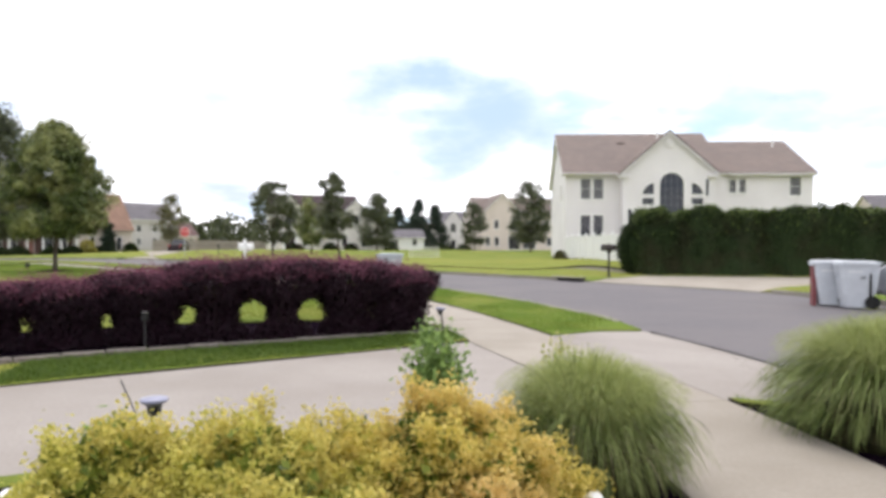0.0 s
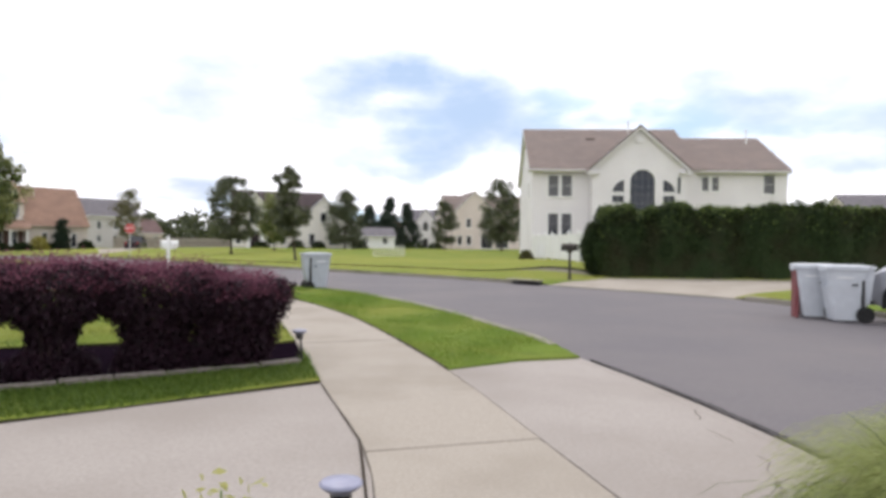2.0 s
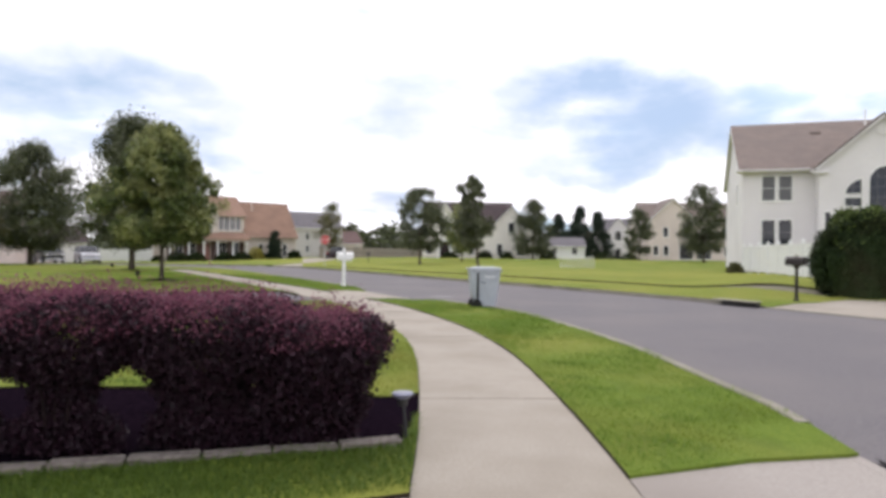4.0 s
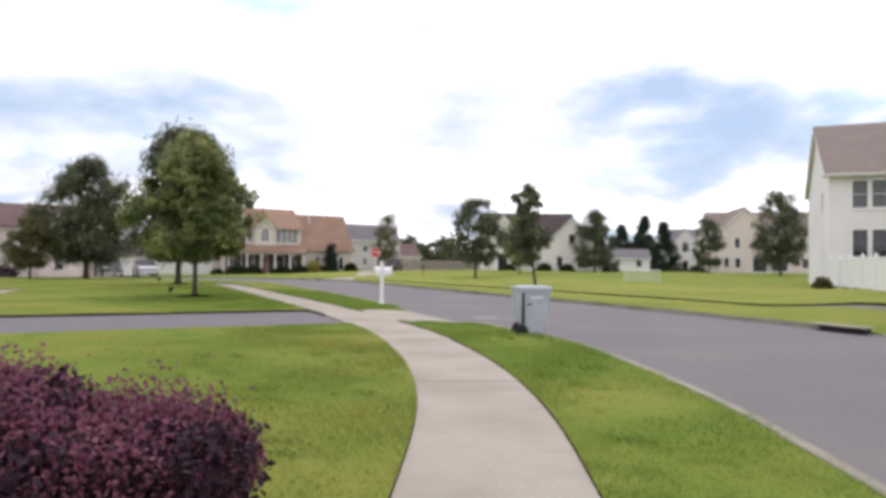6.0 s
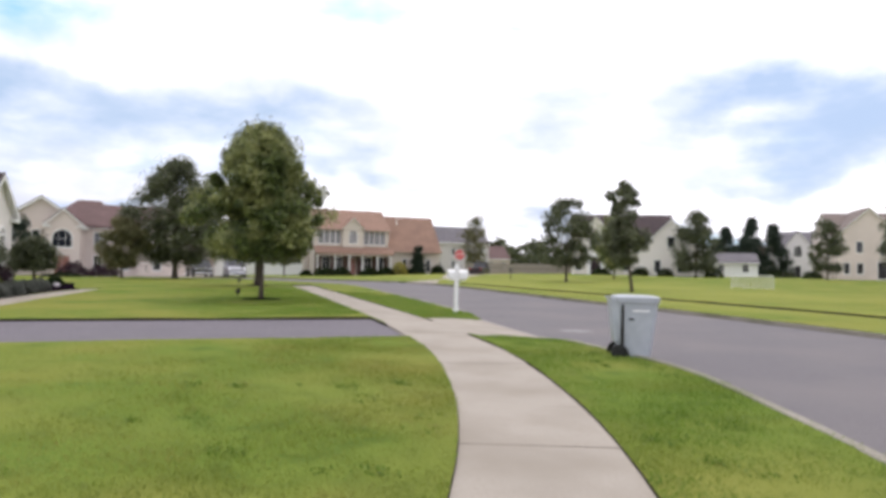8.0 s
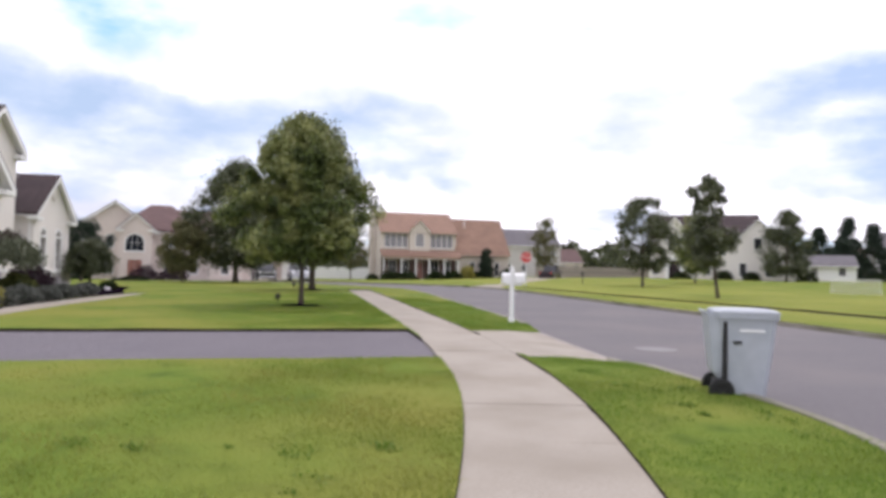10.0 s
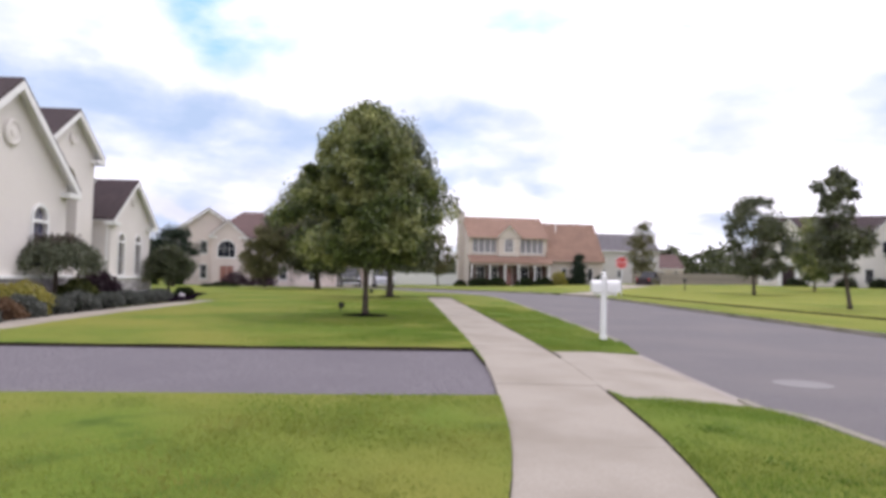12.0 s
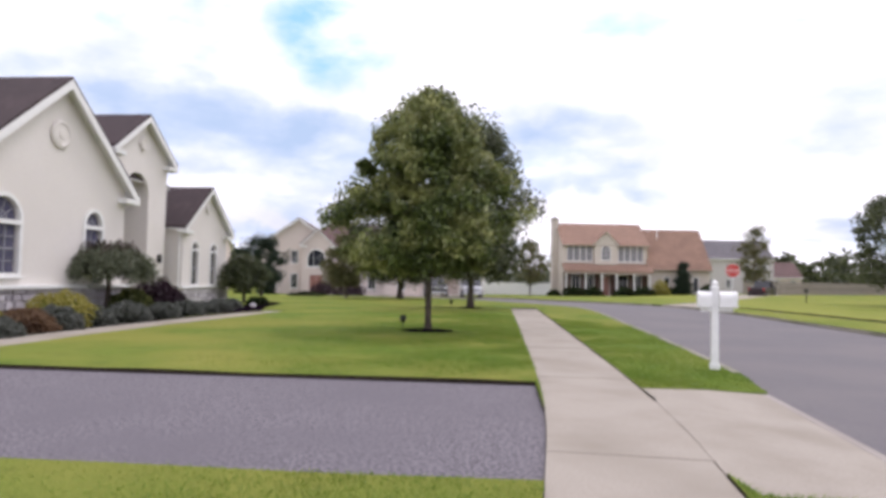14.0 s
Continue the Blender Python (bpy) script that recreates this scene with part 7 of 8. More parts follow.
def wheelie_bin(x, y, z, rz, label, body_mat, lid_mat=None, h=0.97, tall=1.0):
    """A two-wheeled household bin; its front faces -y."""
    t = thing("wheelie_bin", x, y, z, rz, label, "bin", "household bins")
    k = h / 1.07
    t.scale = (1, 1, tall)

    def ring(z_, wx, yf, yb, c=0.05):
        wx, yf, yb, z_ = wx * k, yf * k, yb * k, z_ * k
        return [(-wx + c, yf, z_), (wx - c, yf, z_), (wx, yf + c, z_), (wx, yb - c, z_), (wx - c, yb, z_), (-wx + c, yb, z_), (-wx, yb - c, z_), (-wx, yf + c, z_)]
    part("body", loft([ring(0.03, 0.22, -0.24, 0.20), ring(0.30, 0.245, -0.28, 0.23), ring(0.62, 0.27, -0.325, 0.27), ring(0.92, 0.29, -0.36, 0.31), ring(0.925, 0.315, -0.385, 0.335), ring(0.975, 0.315, -0.385, 0.335)]), body_mat, t)
    lid = part("lid", loft([ring(0.978, 0.318, -0.39, 0.34), ring(1.0, 0.318, -0.39, 0.345), ring(1.02, 0.29, -0.35, 0.33, 0.09), ring(1.03, 0.18, -0.22, 0.25, 0.07)]), lid_mat or body_mat, t)
    bm = tube([(-0.24 * k, 0.33 * k, 0.96 * k), (-0.24 * k, 0.43 * k, 0.99 * k), (0.24 * k, 0.43 * k, 0.99 * k), (0.24 * k, 0.33 * k, 0.96 * k)], [0.017] * 4, 7)
    part("handle", bm, body_mat, t)
    bk = lambda z_, wx, y0, y1: [(-wx * k, y0 * k, z_ * k), (wx * k, y0 * k, z_ * k), (wx * k, y1 * k, z_ * k), (-wx * k, y1 * k, z_ * k)]
    part("back_panel", loft([bk(0.26, 0.19, 0.20, 0.26), bk(0.34, 0.225, 0.21, 0.335), bk(0.62, 0.25, 0.24, 0.365), bk(0.97, 0.27, 0.28, 0.405)]), body_mat, t)
    part("axle", tube([(-0.30 * k, 0.24 * k, 0.13 * k), (0.30 * k, 0.24 * k, 0.13 * k)], [0.014, 0.014], 8), BLACK_PLASTIC, t)
    for s in (-1, 1):
        wheel(t, "wheel", s * 0.285 * k, 0.25 * k, 0.145 * k, 0.145 * k, 0.06, RUBBER, "X" if s > 0 else "-X")
    part("axle_housing", box(-0.24 * k, 0.17 * k, 0.10 * k, 0.24 * k, 0.3 * k, 0.24 * k, 0.02), BLACK_PLASTIC, t)
    bm = bmesh.new()
    for zz, ww in ((0.74, 0.11), (0.70, 0.15), (0.66, 0.08)):
        box(-ww * k, -0.352 * k, zz * k, ww * k, -0.33 * k, (zz + 0.02) * k, bm=bm)
    part("stamped_marking", bm, BIN_PALE if body_mat is BIN_GREY else BIN_GREY, t)
    for sd in (-1, 1):
        # black strip stands in for the shadow between back panel and body side
        part("shadow_strip", box(sd * 0.262 * k - 0.03, 0.185 * k, 0.24 * k, sd * 0.262 * k + 0.018, 0.24 * k, 0.9 * k, 0.012), RUBBER, t)
        part("grip_slot", box(sd * 0.288 * k - 0.012, 0.03 * k, 0.66 * k, sd * 0.288 * k + 0.012, 0.12 * k, 0.69 * k), BLACK_PLASTIC, t)
        part("side_print", box(sd * 0.281 * k - 0.012, -0.22 * k, 0.79 * k, sd * 0.281 * k + 0.012, 0.05 * k, 0.815 * k), VINYL, t)
    part("front_lip", box(-0.12 * k, -0.40 * k, 0.90 * k, 0.12 * k, -0.36 * k, 0.93 * k, 0.008), body_mat, t)
    return t


wheelie_bin(-2.30, 23.28, -0.105, 115, "grey wheeled bin at the kerb with handle towards the verge", BIN_GREY, h=1.04, tall=1.1)
wheelie_bin(8.80, 18.22, -0.1, -104, "pale grey wheeled bin with a red mark in the street", BIN_PALE, h=1.09)
wheelie_bin(9.02, 17.55, -0.1, -100, "pale grey wheeled bin beside a parked car", BIN_PALE, h=1.09)
# thin red plate stands in for the side of another bin
tub = thing("bin_side", 8.46, 18.28, -0.1, -104, "thin dark red plate for the side of another bin", "tub")
part("tub", loft([[(-0.2, -0.03, 0), (0.2, -0.03, 0), (0.2, 0.03, 0), (-0.2, 0.03, 0)], [(-0.2, -0.03, 0.92), (0.2, -0.03, 0.92), (0.2, 0.03, 0.92), (-0.2, 0.03, 0.92)]]), BIN_RED, tub)


def white_mailbox():
    t = thing("mailbox", -9.7, 29.95, 0.0, 41, "white mailbox with a side box on a white post", "mailbox")
    part("post", box(-0.055, -0.055, -0.1, 0.055, 0.055, 1.36, 0.008), VINYL, t)
    part("post_sleeve", box(-0.075, -0.075, 0.02, 0.075, 0.075, 0.12, 0.01), VINYL, t)
    part("finial", lathe([(0.07, 1.36), (0.085, 1.375), (0.05, 1.39), (0.035, 1.41), (0.055, 1.44), (0.05, 1.47), (0.0, 1.5)], 14), VINYL, t)
    part("arm", box(-0.22, -0.05, 0.98, 0.28, 0.05, 1.045, 0.006), VINYL, t)
    prof = [(-0.11, 1.05), (0.11, 1.05), (0.11, 1.21)] + [(0.11 * math.cos(math.pi * k / 8), 1.21 + 0.10 * math.sin(math.pi * k / 8)) for k in range(1, 8)] + [(-0.11, 1.21)]
    bx = part("letter_box", loft([[(x, p[0], p[1]) for p in prof] for x in (-0.25, -0.06)]), VINYL, t)
    part("letter_box_door", loft([[(x, p[0] * 1.06, 1.17 + (p[1] - 1.17) * 1.06) for p in prof] for x in (-0.27, -0.251)]), VINYL, bx)
    bx2 = part("letter_box", loft([[(x, p[0], p[1]) for p in prof] for x in (0.06, 0.32)]), VINYL, t)
    part("letter_box_door", loft([[(x, p[0] * 1.06, 1.17 + (p[1] - 1.17) * 1.06) for p in prof] for x in (0.321, 0.34)]), VINYL, bx2)
    return t


white_mailbox()


def dark_mailbox():
    t = thing("mailbox", 5.62, 29.7, 0.0, -40, "dark bronze mailbox on a slim pole by the kerb", "mailbox")
    part("pole", tube([(0, 0, -0.1), (0, 0, 1.05)], [0.05, 0.045], 12), SKYLINE_GREY, t)
    part("base", lathe([(0.09, 0.0), (0.08, 0.06), (0.05, 0.1)], 14), SKYLINE_GREY, t)
    part("bracket", lathe([(0.05, 0.98), (0.12, 1.06), (0.16, 1.08)], 14), SKYLINE_GREY, t)
    prof = [(-0.13, 1.08), (0.13, 1.08), (0.13, 1.22)] + [(0.13 * math.cos(math.pi * k / 8), 1.22 + 0.13 * math.sin(math.pi * k / 8)) for k in range(1, 8)] + [(-0.13, 1.22)]
    b = part("letter_box", loft([[(x, p[0], p[1]) for p in prof] for x in (-0.27, 0.27)]), SKYLINE_GREY, t)
    part("letter_box_door", loft([[(x, p[0] * 1.05, 1.2 + (p[1] - 1.2) * 1.05) for p in prof] for x in (-0.29, -0.271)]), SKYLINE_GREY, b)
    part("finial", lathe([(0.03, 1.345), (0.035, 1.37), (0.0, 1.42)], 10), SKYLINE_GREY, t)


dark_mailbox()


def path_lamp(x, y, h, lean, label, cap=None, r=0.078):
    t = thing("path_lamp", x, y, 0.0, 0, label, "lamp", "path lamps")
    top = (lean[0], lean[1], h)
    part("stake", tube([(0, 0, -0.08), (lean[0] * 0.5, lean[1] * 0.5, h * 0.5), top], [0.012, 0.012, 0.011], 8), IRON, t)
    m = Matrix.Translation(top)
    hd = part("shade", lathe([(0.02, -0.045), (0.5 * r, -0.03), (0.95 * r, -0.004), (r, 0.004), (0.9 * r, 0.012), (0.4 * r, 0.02), (0.0, 0.022)], 22, m=m), cap or LAMP_CAP, t)
    part("lens", lathe([(0.02, -0.085), (0.035, -0.08), (0.04, -0.03)], 14, m=m), IRON, hd)


path_lamp(0.42, 11.56, 0.33, (-0.05, 0.03), "slim dark path lamp at the hedge bed corner")
path_lamp(1.74, 7.12, 0.38, (-0.02, 0.0), "dark path lamp with a blue-grey cap at the driveway")
path_lamp(-0.72, 5.62, 0.36, (0.03, 0.02), "dark leaning path lamp with a flat cap")
path_lamp(-2.80, 9.36, 0.44, (0.0, 0.0), "slim dark path lamp before the hedge", IRON, 0.045)
wire = thing("garden_wire", -0.86, 5.66, 0.0, 0, "thin bent dark wire beside a path lamp", "wire")
part("strand", tube([(0.06, 0, -0.03), (0.05, 0, 0.28), (0.0, 0.02, 0.36), (-0.05, 0.02, 0.46)], [0.005, 0.005, 0.005, 0.004], 6), IRON, wire)


def spotlight(x, y, z=0.0):
    t = thing("garden_spotlight", x, y, z, 60, "small black garden spotlight on a stake", "lamp")
    part("stake", tube([(0, 0, -0.1), (0, 0, 0.2)], [0.012, 0.012], 7), IRON, t)
    m = Matrix.Translation((0, 0, 0.27)) @ Matrix.Rotation(radians(55), 4, "X")
    part("lamp_head", lathe([(0.05, -0.1), (0.085, -0.06), (0.1, 0.08), (0.07, 0.082)], 14, m=m), IRON, t)


spotlight(-19.75, 30.15)
spotlight(-32.2, 41.0)

# stone edging of the hedge bed
edge = tagged(new("bed_edging"), "low weathered stone edging along the hedge bed", "edging", kind="structure")
rr = random.Random(3)
line = [(-8.6, 4.2), (-3.4, 8.78), (-1.3, 10.19), (0.42, 11.46)]
for (ax, ay), (bx, by) in zip(line, line[1:]):
    L_ = math.dist((ax, ay), (bx, by))
    n = int(L_ / 0.42)
    ang = math.degrees(math.atan2(by - ay, bx - ax))
    for k in range(n):
        f = (k + 0.5) / n
        me_len = L_ / n - 0.012
        ob = part("edging_stone", box(-me_len / 2, -0.06, -0.08, me_len / 2, 0.06, 0.052 + rr.uniform(-.008, .012), 0.014), EDGING, edge)
        ob.matrix_local = pose(ax + (bx - ax) * f, ay + (by - ay) * f, 0.01, rr.uniform(-3, 3), 0, ang + rr.uniform(-2.5, 2.5))

# storm drain in the far kerb
dr = thing("storm_drain", 3.98, 28.36, 0.0, 133, "dark storm drain opening in the kerb", "drain")
part("throat", box(-0.62, -0.06, -0.10, 0.62, 0.1, 0.035), IRON, dr)
part("hood", box(-0.75, 0.0, 0.036, 0.75, 0.35, 0.075, 0.02), KERB, dr)
bm = bmesh.new()
for k in range(9):
    box(-0.6 + 0.135 * k, -0.5, -0.104, -0.54 + 0.135 * k, -0.07, -0.085, bm=bm)
part("grate", bm, IRON, dr)

mh = thing("manhole_cover", -5.0, 27.8, -0.105, 0, "pale worn round manhole cover in the road", "manhole cover")
part("cover", lathe([(0.40, 0.0), (0.40, 0.006), (0.34, 0.006), (0.33, 0.003), (0.0, 0.004)], 28), COVER, mh)


def car(x, y, z, rz, paint, label, length=4.6, height=1.5, width=1.8, truck=False, suv=False):
    """A car; its front faces +x."""
    t = thing("car", x, y, z, rz, label, "truck" if truck else "car")
    L2, W2, H = length / 2, width / 2, height
    belt = 0.62 * H

    def sec(xx, z0, z1, wscale, c=0.07):
        w = W2 * wscale
        return [(xx, -w, z0 + c), (xx, -w + c, z0), (xx, w - c, z0), (xx, w, z0 + c), (xx, w, z1 - c), (xx, w - c, z1), (xx, -w + c, z1), (xx, -w, z1 - c)]
    hood = belt - (0.06 if (suv or truck) else 0.10)
    part("body", loft([sec(-L2, 0.42, belt - 0.1, 0.9), sec(-L2 + 0.12, 0.28, belt - 0.02, 0.97), sec(-L2 + 0.9, 0.24, belt, 1.0), sec(L2 - 1.35, 0.24, belt, 1.0), sec(L2 - 0.35, 0.26, hood, 0.97), sec(L2 - 0.08, 0.34, hood - 0.12, 0.92), sec(L2, 0.4, hood - 0.3, 0.86)]), paint, t, smooth=False)
    r0, r1 = (-L2 + 0.15, 0.35) if not truck else (-0.5, 0.85)
    cab = [sec(r0, belt - 0.02, belt + 0.05, 0.95), sec(r0 + 0.35, belt - 0.02, H - 0.03, 0.84), sec(r0 + 0.8, belt - 0.02, H, 0.83), sec(r1 - 0.1, belt - 0.02, H - 0.01, 0.83), sec(r1 + 0.75, belt - 0.02, belt + 0.04, 0.94)]
    part("cabin_glass", loft(cab), GLASS, t)
    part("roof_panel", loft([sec(r0 + 0.32, H - 0.07, H + 0.005, 0.845), sec(r0 + 0.8, H - 0.06, H + 0.02, 0.84), sec(r1 - 0.1, H - 0.06, H + 0.01, 0.84)]), paint, t)
    for s in (-1, 1):
        for xx in (r0 + 0.5, (r0 + r1) / 2, r1 + 0.1):
            part("pillar", tube([(xx, s * W2 * 0.97, belt - 0.02), (xx - 0.05, s * W2 * 0.85, H - 0.03)], [0.035, 0.03], 6), paint, t)
        for xx in (-L2 + 0.85, L2 - 0.85):
            wr = 0.34 if not suv else 0.37
            arc = [radians(-14 + 208 * k / 14) for k in range(15)]
            part("wheel_arch", loft([[(xx + q * math.cos(a), s * yy, wr + q * math.sin(a)) for q, yy in ((wr - 0.03, W2 - 0.04), (wr - 0.03, W2 + 0.015), (wr + 0.09, W2 + 0.025), (wr + 0.09, W2 - 0.04))] for a in arc]), RUBBER, t)
            m = wheel(t, "tyre", xx, s * (W2 - 0.07), wr, wr, 0.22, CHROME, axis="Y" if s > 0 else "-Y")
        part("headlight", box(L2 - 0.16, s * W2 * 0.72 - 0.16, hood - 0.33, L2 + 0.0, s * W2 * 0.72 + 0.14, hood - 0.14, 0.04), CHROME, t, "clear headlight")
        part("tail_light", box(-L2 - 0.01, s * W2 * 0.78 - 0.1, belt - 0.38, -L2 + 0.12, s * W2 * 0.78 + 0.1, belt - 0.14, 0.03), RED_SIGN, t, "red tail light")
        part("mirror", box(r1 + 0.2, s * (W2 + 0.12) - 0.08, belt + 0.0, r1 + 0.32, s * (W2 + 0.12) + 0.08, belt + 0.16, 0.03), paint, t)
    part("front_bumper", box(L2 - 0.1, -W2 * 0.88, 0.30, L2 + 0.07, W2 * 0.88, 0.50, 0.04), CHROME if suv else paint, t)
    bm = bmesh.new()
    for k in range(5):
        box(L2 - 0.03, -0.42, hood - 0.33 + 0.04 * k, L2 + 0.02, 0.42, hood - 0.315 + 0.04 * k, bm=bm)
    part("grille", bm, CHROME, t)
    return t


car(10.95, 15.75, -0.105, 106, CAR_SILVER, "silver parked off-road car beside the kerb", 4.5, 1.75, 1.85, suv=True)
car(-55.8, 56.4, gz(-55.8, 56.4), -28, CAR_DARK, "dark parked sport utility car on a driveway", 4.6, 1.78, 1.9, suv=True)
car(-54.6, 59.8, gz(-54.6, 59.8), -34, CAR_SILVER, "silver parked sport utility car on a driveway", 4.5, 1.75, 1.9, suv=True)

car(-46.3, 97.6, 0.1, 104, CAR_MAROON, "dark maroon parked pickup truck", 5.2, 2.0, 2.0, truck=True)


def stop_sign(x, y, z, rz):
    t = thing("stop_sign", x, y, z, rz, "red octagonal stop sign on a steel post", "sign")
    part("post", box(-0.035, -0.03, -0.2, 0.035, 0.03, 2.75, 0.005), CHROME, t)
    octo = [(0.42 * math.cos(radians(22.5 + 45 * k)), 2.3 + 0.42 * math.sin(radians(22.5 + 45 * k))) for k in range(8)]
    part("border", panel(octo, [], 0.006, m=Matrix.Translation((0, -0.045, 0))), TRIM, t)
    part("plate", panel([(p[0] * 0.94, 2.3 + (p[1] - 2.3) * 0.94) for p in octo], [], 0.006, m=Matrix.Translation((0, -0.052, 0))), RED_SIGN, t)
    cu = bpy.data.curves.new("lettering", "FONT")
    cu.body, cu.size, cu.align_x, cu.align_y, cu.extrude = "STOP", 0.28, "CENTER", "CENTER", 0.002
    tmp = bpy.data.objects.new("lettering", cu)
    me = bpy.data.meshes.new_from_object(tmp)
    bpy.data.objects.remove(tmp)
    ob = finish("lettering", me, TRIM, t)
    ob.matrix_local = pose(0, -0.056, 2.3, 90, 0, 0)


stop_sign(-25.2, 56.2, 0.0, 36)


def vinyl_fence(a, b, h, n, label):
    t = thing("fence", a[0], a[1], 0.0, 0, label, "fence")
    A, B = Vector((*a, 0)), Vector((*b, 0))
    d = (B - A) / n
    ang = math.degrees(math.atan2(d.y, d.x))
    for k in range(n + 1):
        p = A + d * k - A
        z = gz(a[0] + p.x, a[1] + p.y)
        m = pose(p.x, p.y, z, 0, 0, ang)
        post = part("post", box(-0.065, -0.065, -0.2, 0.065, 0.065, h + 0.12, 0.008, m=m), VINYL, t)
        part("post_cap", lathe([(0.10, h + 0.12), (0.10, h + 0.15), (0.04, h + 0.22), (0.0, h + 0.24)], 4, m=m @ Matrix.Rotation(radians(45), 4, "Z")), VINYL, post)
        if k < n:
            w = d.length
            q = part("fence_panel", box(0.065, -0.02, 0.05, w - 0.065, 0.02, h - 0.05, 0, m=m), VINYL, t)
            for zz in (0.05, h - 0.1):
                part("rail", box(0.065, -0.035, zz, w - 0.065, 0.035, zz + 0.12, m=m), VINYL, t)


vinyl_fence((6.25, 53.7), (8.3, 34.6), 1.5, 9, "white vinyl garden fence running to the hedge")
vinyl_fence(porch_side(-1.2, -3.0), porch_side(-11.5, -4.0), 1.75, 6, "white vinyl garden fence beside the porch house")


def board_fence(a, b, h, label):
    t = thing("fence", a[0], a[1], 0.3, math.degrees(math.atan2(b[1] - a[1], b[0] - a[0])), label, "fence")
    L = math.dist(a, b)
    n = int(L / 2.4)
    boards = [box(0.008, 0, -0.6, 0.192, 0.03, h + d) for d in (0.0, 0.02, -0.03)]
    shapes = []
    for b in boards:
        me = bpy.data.meshes.new("board")
        b.to_mesh(me)
        b.free()
        me.materials.append(WOOD_GREY)
        shapes.append(me)
    for k in range(n * 12):
        ob = new("board", shapes[(k * 5 + k // 7) % 3])
        ob.parent = t
        ob.location = (0.2 * k, 0, 0)
    for k in range(n):
        part("post", box(2.4 * k - 0.06, 0.03, -0.6, 2.4 * k + 0.06, 0.15, h + 0.1), WOOD_GREY, t)


board_fence((-70.0, 134.0), (-40.0, 150.0), 1.9, "long weathered wooden board fence behind far lawns")


def lawn_goal(x, y, rz):
    """A low tube-framed goal with a net."""
    t = thing("lawn_goal", x, y, gz(x, y), rz, "low white tube-framed goal with a pale net on a lawn", "goal")
    w, d, h = 1.6, 0.7, 1.05
    part("goal_frame", tube([(-w, 0, 0), (-w, 0, h), (w, 0, h), (w, 0, 0)], [0.035] * 4, 8), VINYL, t)
    for k in (-w, w):
        part("back_stay", tube([(k, 0, h), (k, d, 0.02)], [0.025] * 2, 6), VINYL, t)
    part("back_rail", tube([(-w, d, 0.025), (w, d, 0.025)], [0.025] * 2, 6), VINYL, t)
    bm = bmesh.new()
    for k in range(33):
        q = -w + 2 * w * k / 32
        tube([(q, 0, h), (q, d, 0.03)], [0.010, 0.010], 3, bm)
    for k in range(1, 12):
        g = k / 12
        tube([(-w, d * g, h * (1 - g)), (w, d * g, h * (1 - g))], [0.010, 0.010], 3, bm)
    part("net", bm, VINYL, t)


lawn_goal(-7.0, 74.0, 5)


def marker_post(x, y):
    t = thing("marker_post", x, y, gz(x, y), 0, "slim dark post with a small box head on a lawn", "post")
    part("post", tube([(0, 0, -0.1), (0, 0, 0.95)], [0.05, 0.045], 8), IRON, t)
    part("box_head", box(-0.14, -0.14, 0.9, 0.14, 0.14, 1.2, 0.03), IRON, t)


marker_post(-32.5, 79.8)


def ground_light(x, y):
    t = thing("ground_light", x, y, 0.0, 20, "small white plastic garden light on a spike", "lamp", "white garden lights")
    part("spike", tube([(0, 0, -0.08), (0, 0, 0.08)], [0.01, 0.012], 7), IRON, t)
    part("hood", lathe([(0.03, 0.07), (0.045, 0.09), (0.05, 0.15), (0.03, 0.18), (0.0, 0.185)], 12, m=Matrix.Rotation(radians(14), 4, "X")), VINYL, t)


ground_light(1.60, 5.0)
ground_light(-0.86, 4.78)


# cracks in the driveway apron by the street
def crack(points, width, seed, ragged=0.03):
    r = random.Random(seed)
    pts = []
    for (ax, ay), (bx, by) in zip(points, points[1:]):
        for k in range(8):
            f = k / 8
            pts.append((ax + (bx - ax) * f + r.uniform(-1, 1) * ragged, ay + (by - ay) * f + r.uniform(-1, 1) * ragged))
    pts.append(points[-1])
    bm = bmesh.new()
    rows = []
    for i, (x, y) in enumerate(pts):
        j = min(i + 1, len(pts) - 1)
        h = max(j - 1, 0)
        d = Vector((pts[j][0] - pts[h][0], pts[j][1] - pts[h][1])).normalized()
        w = width * r.uniform(0.5, 1.4) * (1 if 0 < i < len(pts) - 1 else 0.2)
        z = gz(x, y) + drop_to_road(x, y) + 0.010
        rows.append((bm.verts.new((x - d.y * w, y + d.x * w, z)), bm.verts.new((x + d.y * w, y - d.x * w, z))))
    for a, b in zip(rows, rows[1:]):
        bm.faces.new((a[0], a[1], b[1], b[0]))
    return bm


worn = thing("pavement_crack", 0, 0, 0, 0, "dark ragged cracks across a pale concrete apron", "crack", kind="structure")
for i, line_ in enumerate((((3.75, 8.2), (3.95, 8.9), (3.85, 9.6), (3.95, 10.2)), ((3.6, 7.8), (4.05, 8.1), (4.4, 8.0)), ((4.02, 9.35), (4.12, 9.05)), ((4.12, 9.2), (4.2, 8.95)))):
    part("crack", crack(line_, 0.0028, 40 + i, 0.02), SOIL, worn)
seam = thing("pavement_joint", 0, 0, 0, 0, "dark soil-filled joint between driveway and pavement", "joint", kind="structure")
part("joint", crack(stretch_of(walk_l, (0.9, 10.55), (1.9, 7.2))[::3], 0.007, 50, 0.002), SOIL, seam)
lip = thing("worn_edge", 0, 0, 0, 0, "dark ragged seam between apron and street", "joint", kind="structure")
edge_line = stretch_of(kerb_near, (4.5, 7.7), (3.45, 12.5))
edge_pts = []
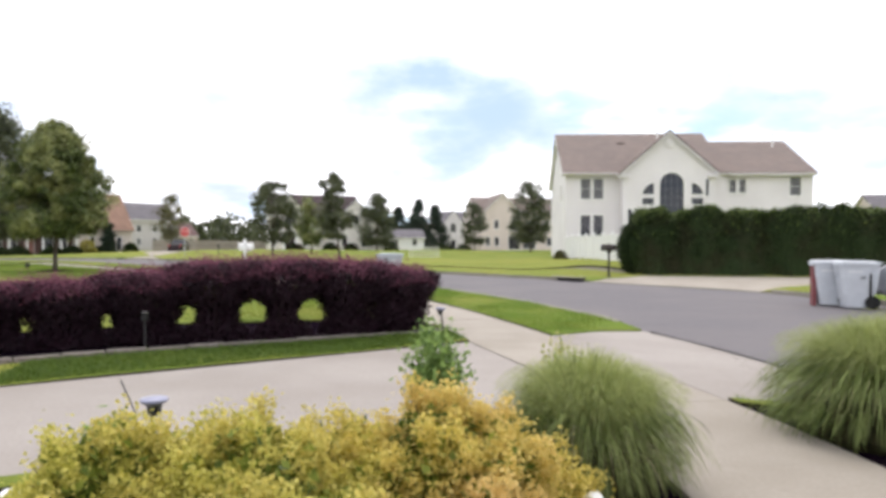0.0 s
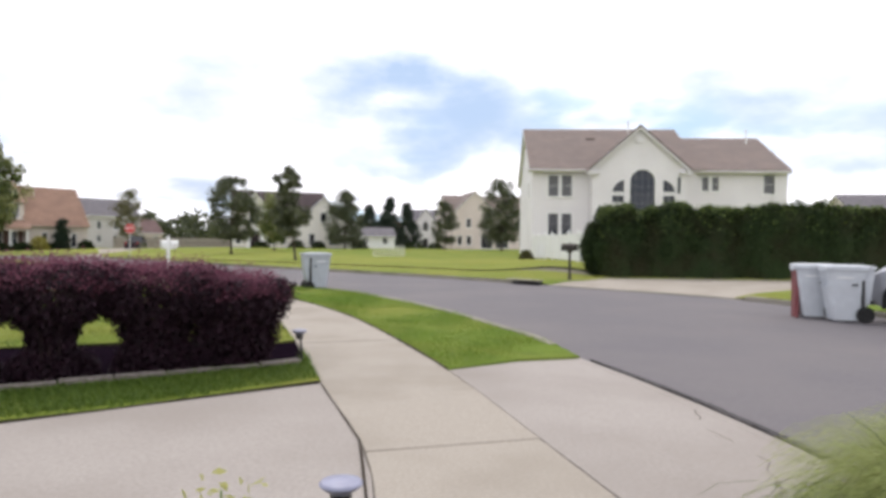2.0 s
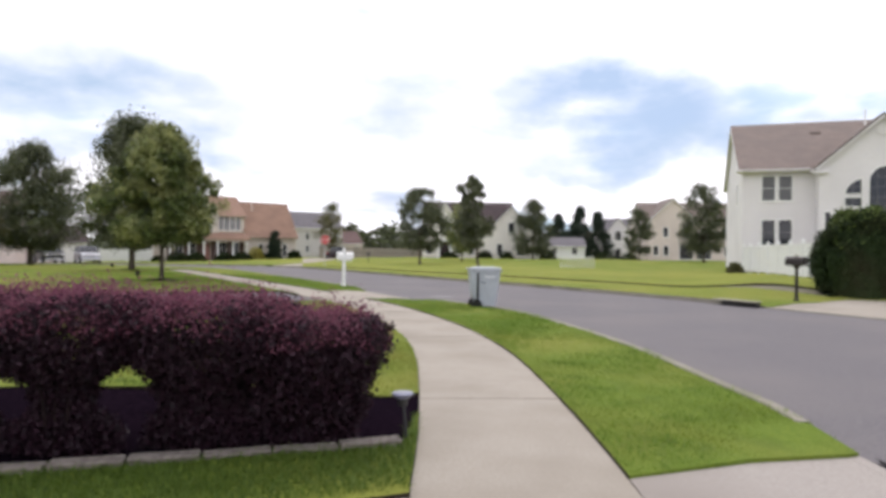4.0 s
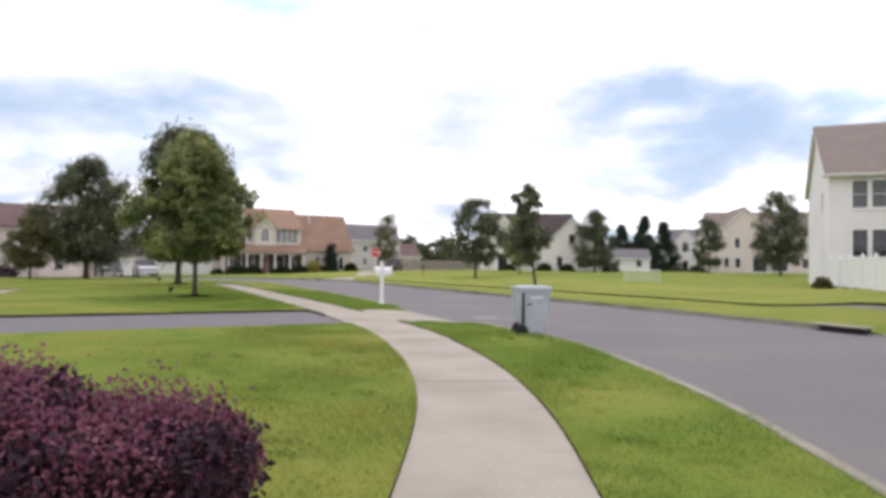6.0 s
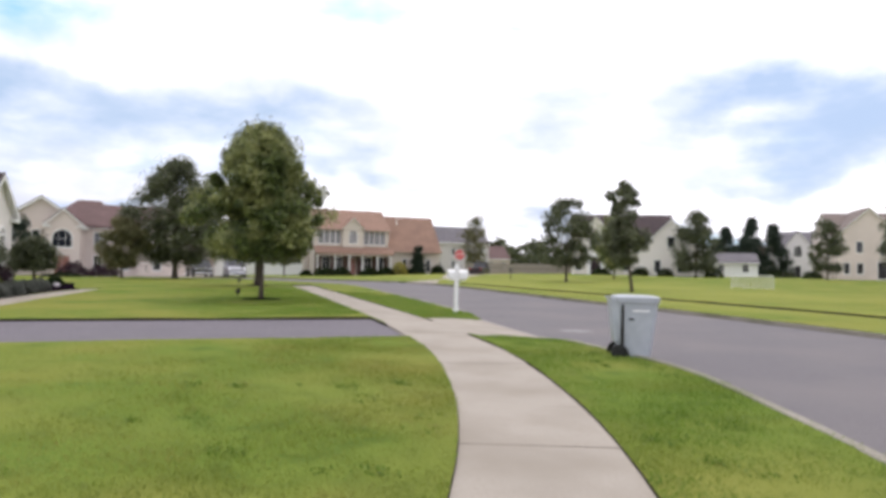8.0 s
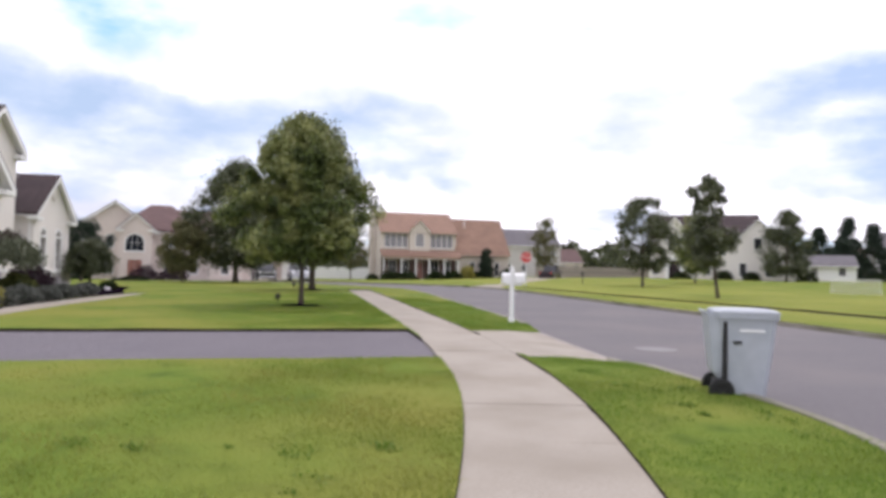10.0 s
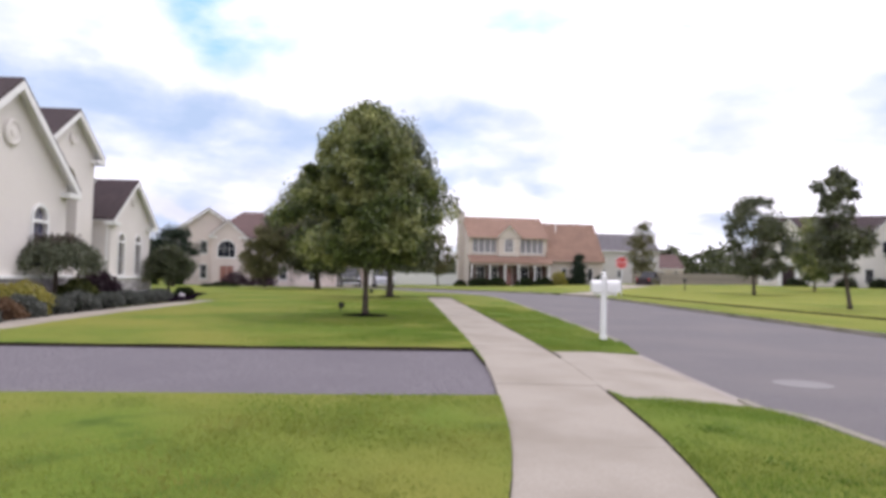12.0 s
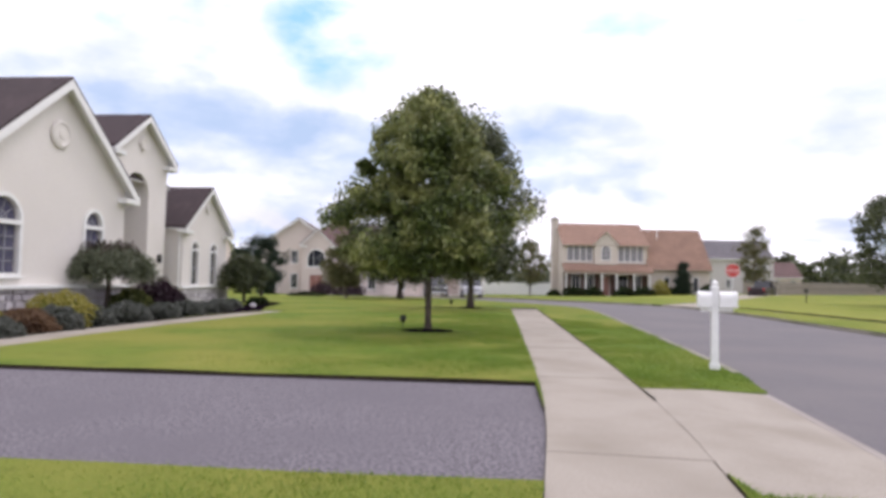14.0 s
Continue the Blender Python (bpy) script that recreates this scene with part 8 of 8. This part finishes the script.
for (ax, ay), (bx, by) in zip(edge_line, edge_line[1:]):
    n_ = max(1, int(math.dist((ax, ay), (bx, by)) / 0.03))
    edge_pts += [(ax + (bx - ax) * k / n_, ay + (by - ay) * k / n_) for k in range(n_)]
bm = bmesh.new()
rows_ = []
for k, (x, y) in enumerate(edge_pts):
    q0 = noise.noise(Vector((x * 5, y * 5, 0))) + 0.6 * noise.noise(Vector((x * 19, y * 19, 3)))
    q1 = noise.noise(Vector((x * 3, y * 3, 9))) + 0.6 * noise.noise(Vector((x * 17, y * 17, 5)))
    fade = min(1, k / 8, (len(edge_pts) - 1 - k) / 30)
    rows_.append((bm.verts.new((x + 0.075 - 0.035 * fade + 0.035 * q0 * fade, y, -0.0715)), bm.verts.new((x + 0.105, y, -0.072)), bm.verts.new((x + 0.112 + max(0.004, 0.055 + 0.06 * q1) * fade, y, -0.1035))))
for a, b in zip(rows_, rows_[1:]):
    bm.faces.new((a[0], a[1], b[1], b[0]))
    bm.faces.new((a[1], a[2], b[2], b[1]))
part("seam", bm, ASPHALT_DARK, lip)



# ---- pavement slabs and kerbs ----
def strip_piece(name, line, left, right, z0, z1, material, parent, fall=False):
    """A plate between two offsets of a line."""
    a, b = offset(line, left), offset(line, right)
    if name == "slab":
        a = [(x + narrowing(y), y) for x, y in a]
    vs, fs = [], []
    n = len(line)
    e = 0.006 if name == "slab" else 0.012
    for p, q in zip(a, b):
        g = gz(*p) + (max(-0.115, 1.15 * dip(*p)) if fall else 0.0)
        w = Vector((q[0] - p[0], q[1] - p[1], 0)).normalized() * e
        vs += [(p[0], p[1], g + z0), (p[0], p[1], g + z1 - e), (p[0] + w.x, p[1] + w.y, g + z1), (q[0] - w.x, q[1] - w.y, g + z1), (q[0], q[1], g + z1 - e), (q[0], q[1], g + z0)]
    for i in range(n - 1):
        for k in range(5):
            fs.append((6 * i + k, 6 * i + 6 + k, 6 * i + 7 + k, 6 * i + 1 + k))
    fs.append((0, 1, 2, 3, 4, 5))
    fs.append(tuple(6 * (n - 1) + k for k in (5, 4, 3, 2, 1, 0)))
    return raw(name, vs, fs, material, parent)


def resample(line, step):
    d = [0.0]
    for p, q in zip(line, line[1:]):
        d.append(d[-1] + math.dist(p, q))
    n = int(d[-1] / step)
    s = np.linspace(0, n * step, n + 1)
    return list(zip(np.interp(s, d, [p[0] for p in line]), np.interp(s, d, [p[1] for p in line])))


pavement = tagged(new("pavement"), "curved pale concrete pavement of jointed slabs", "pavement", kind="structure")
fine_mid = resample(walk_mid, 0.3)
SLAB = 5
for i in range(0, len(fine_mid) - SLAB, SLAB):
    seg = [tuple(map(float, p)) for p in fine_mid[i:i + SLAB + 1]]
    for end, other in ((0, 1), (-1, -2)):
        v = Vector(seg[other]) - Vector(seg[end])
        seg[end] = tuple(Vector(seg[end]) + v.normalized() * 0.0035)
    strip_piece("slab", seg, 0.675, 0.005 - half_width(seg[2][1]), -0.14, 0.003 + 0.002 * ((i * 7) % 3 - 1), CONCRETE, pavement)

kerb_line = resample(kerb_near, 0.5)


def lowered(p):
    return inside(p[0], p[1], grown_apron) or inside(p[0], p[1], grown_apron2)


grown_apron = [(2.0, 7.7), (5.2, 7.7), (5.0, 10.2), (4.0, 12.72), (2.0, 12.4)]
grown_apron2 = [(-4.9, 25.1), (-4.0, 26.0), (-8.0, 30.0), (-9.0, 28.5)]
kerb = tagged(new("kerb"), "pale concrete kerb along the near verge", "kerb", kind="structure")
STEP = 3
for i in range(0, len(kerb_line) - STEP, STEP):
    seg = [tuple(map(float, p)) for p in kerb_line[i:i + STEP + 1]]
    mid = seg[1]
    if mid[1] < -25:
        continue
    low_here = lowered(mid)
    strip_piece("kerbstone", seg, 0.10, -0.02, -0.3, -0.075 if low_here else 0.04, CONCRETE2 if low_here else KERB, kerb, not low_here)
far_kerb = tagged(new("kerb"), "pale concrete kerb across the street", "kerb", kind="structure")
kerb_line = resample(kerb_far, 0.5)
for i in range(0, len(kerb_line) - STEP, STEP):
    seg = [tuple(map(float, p)) for p in kerb_line[i:i + STEP + 1]]
    mid = seg[1]
    if mid[1] < -25:
        continue
    low_here = (4.0 < mid[0] < 9.1 and 22.3 < mid[1] < 28) or inside(mid[0], mid[1], dense(truck_drive, 1))
    strip_piece("kerbstone", seg, 0.02, -0.14, -0.3, -0.07 if low_here else 0.012, KERB, far_kerb)
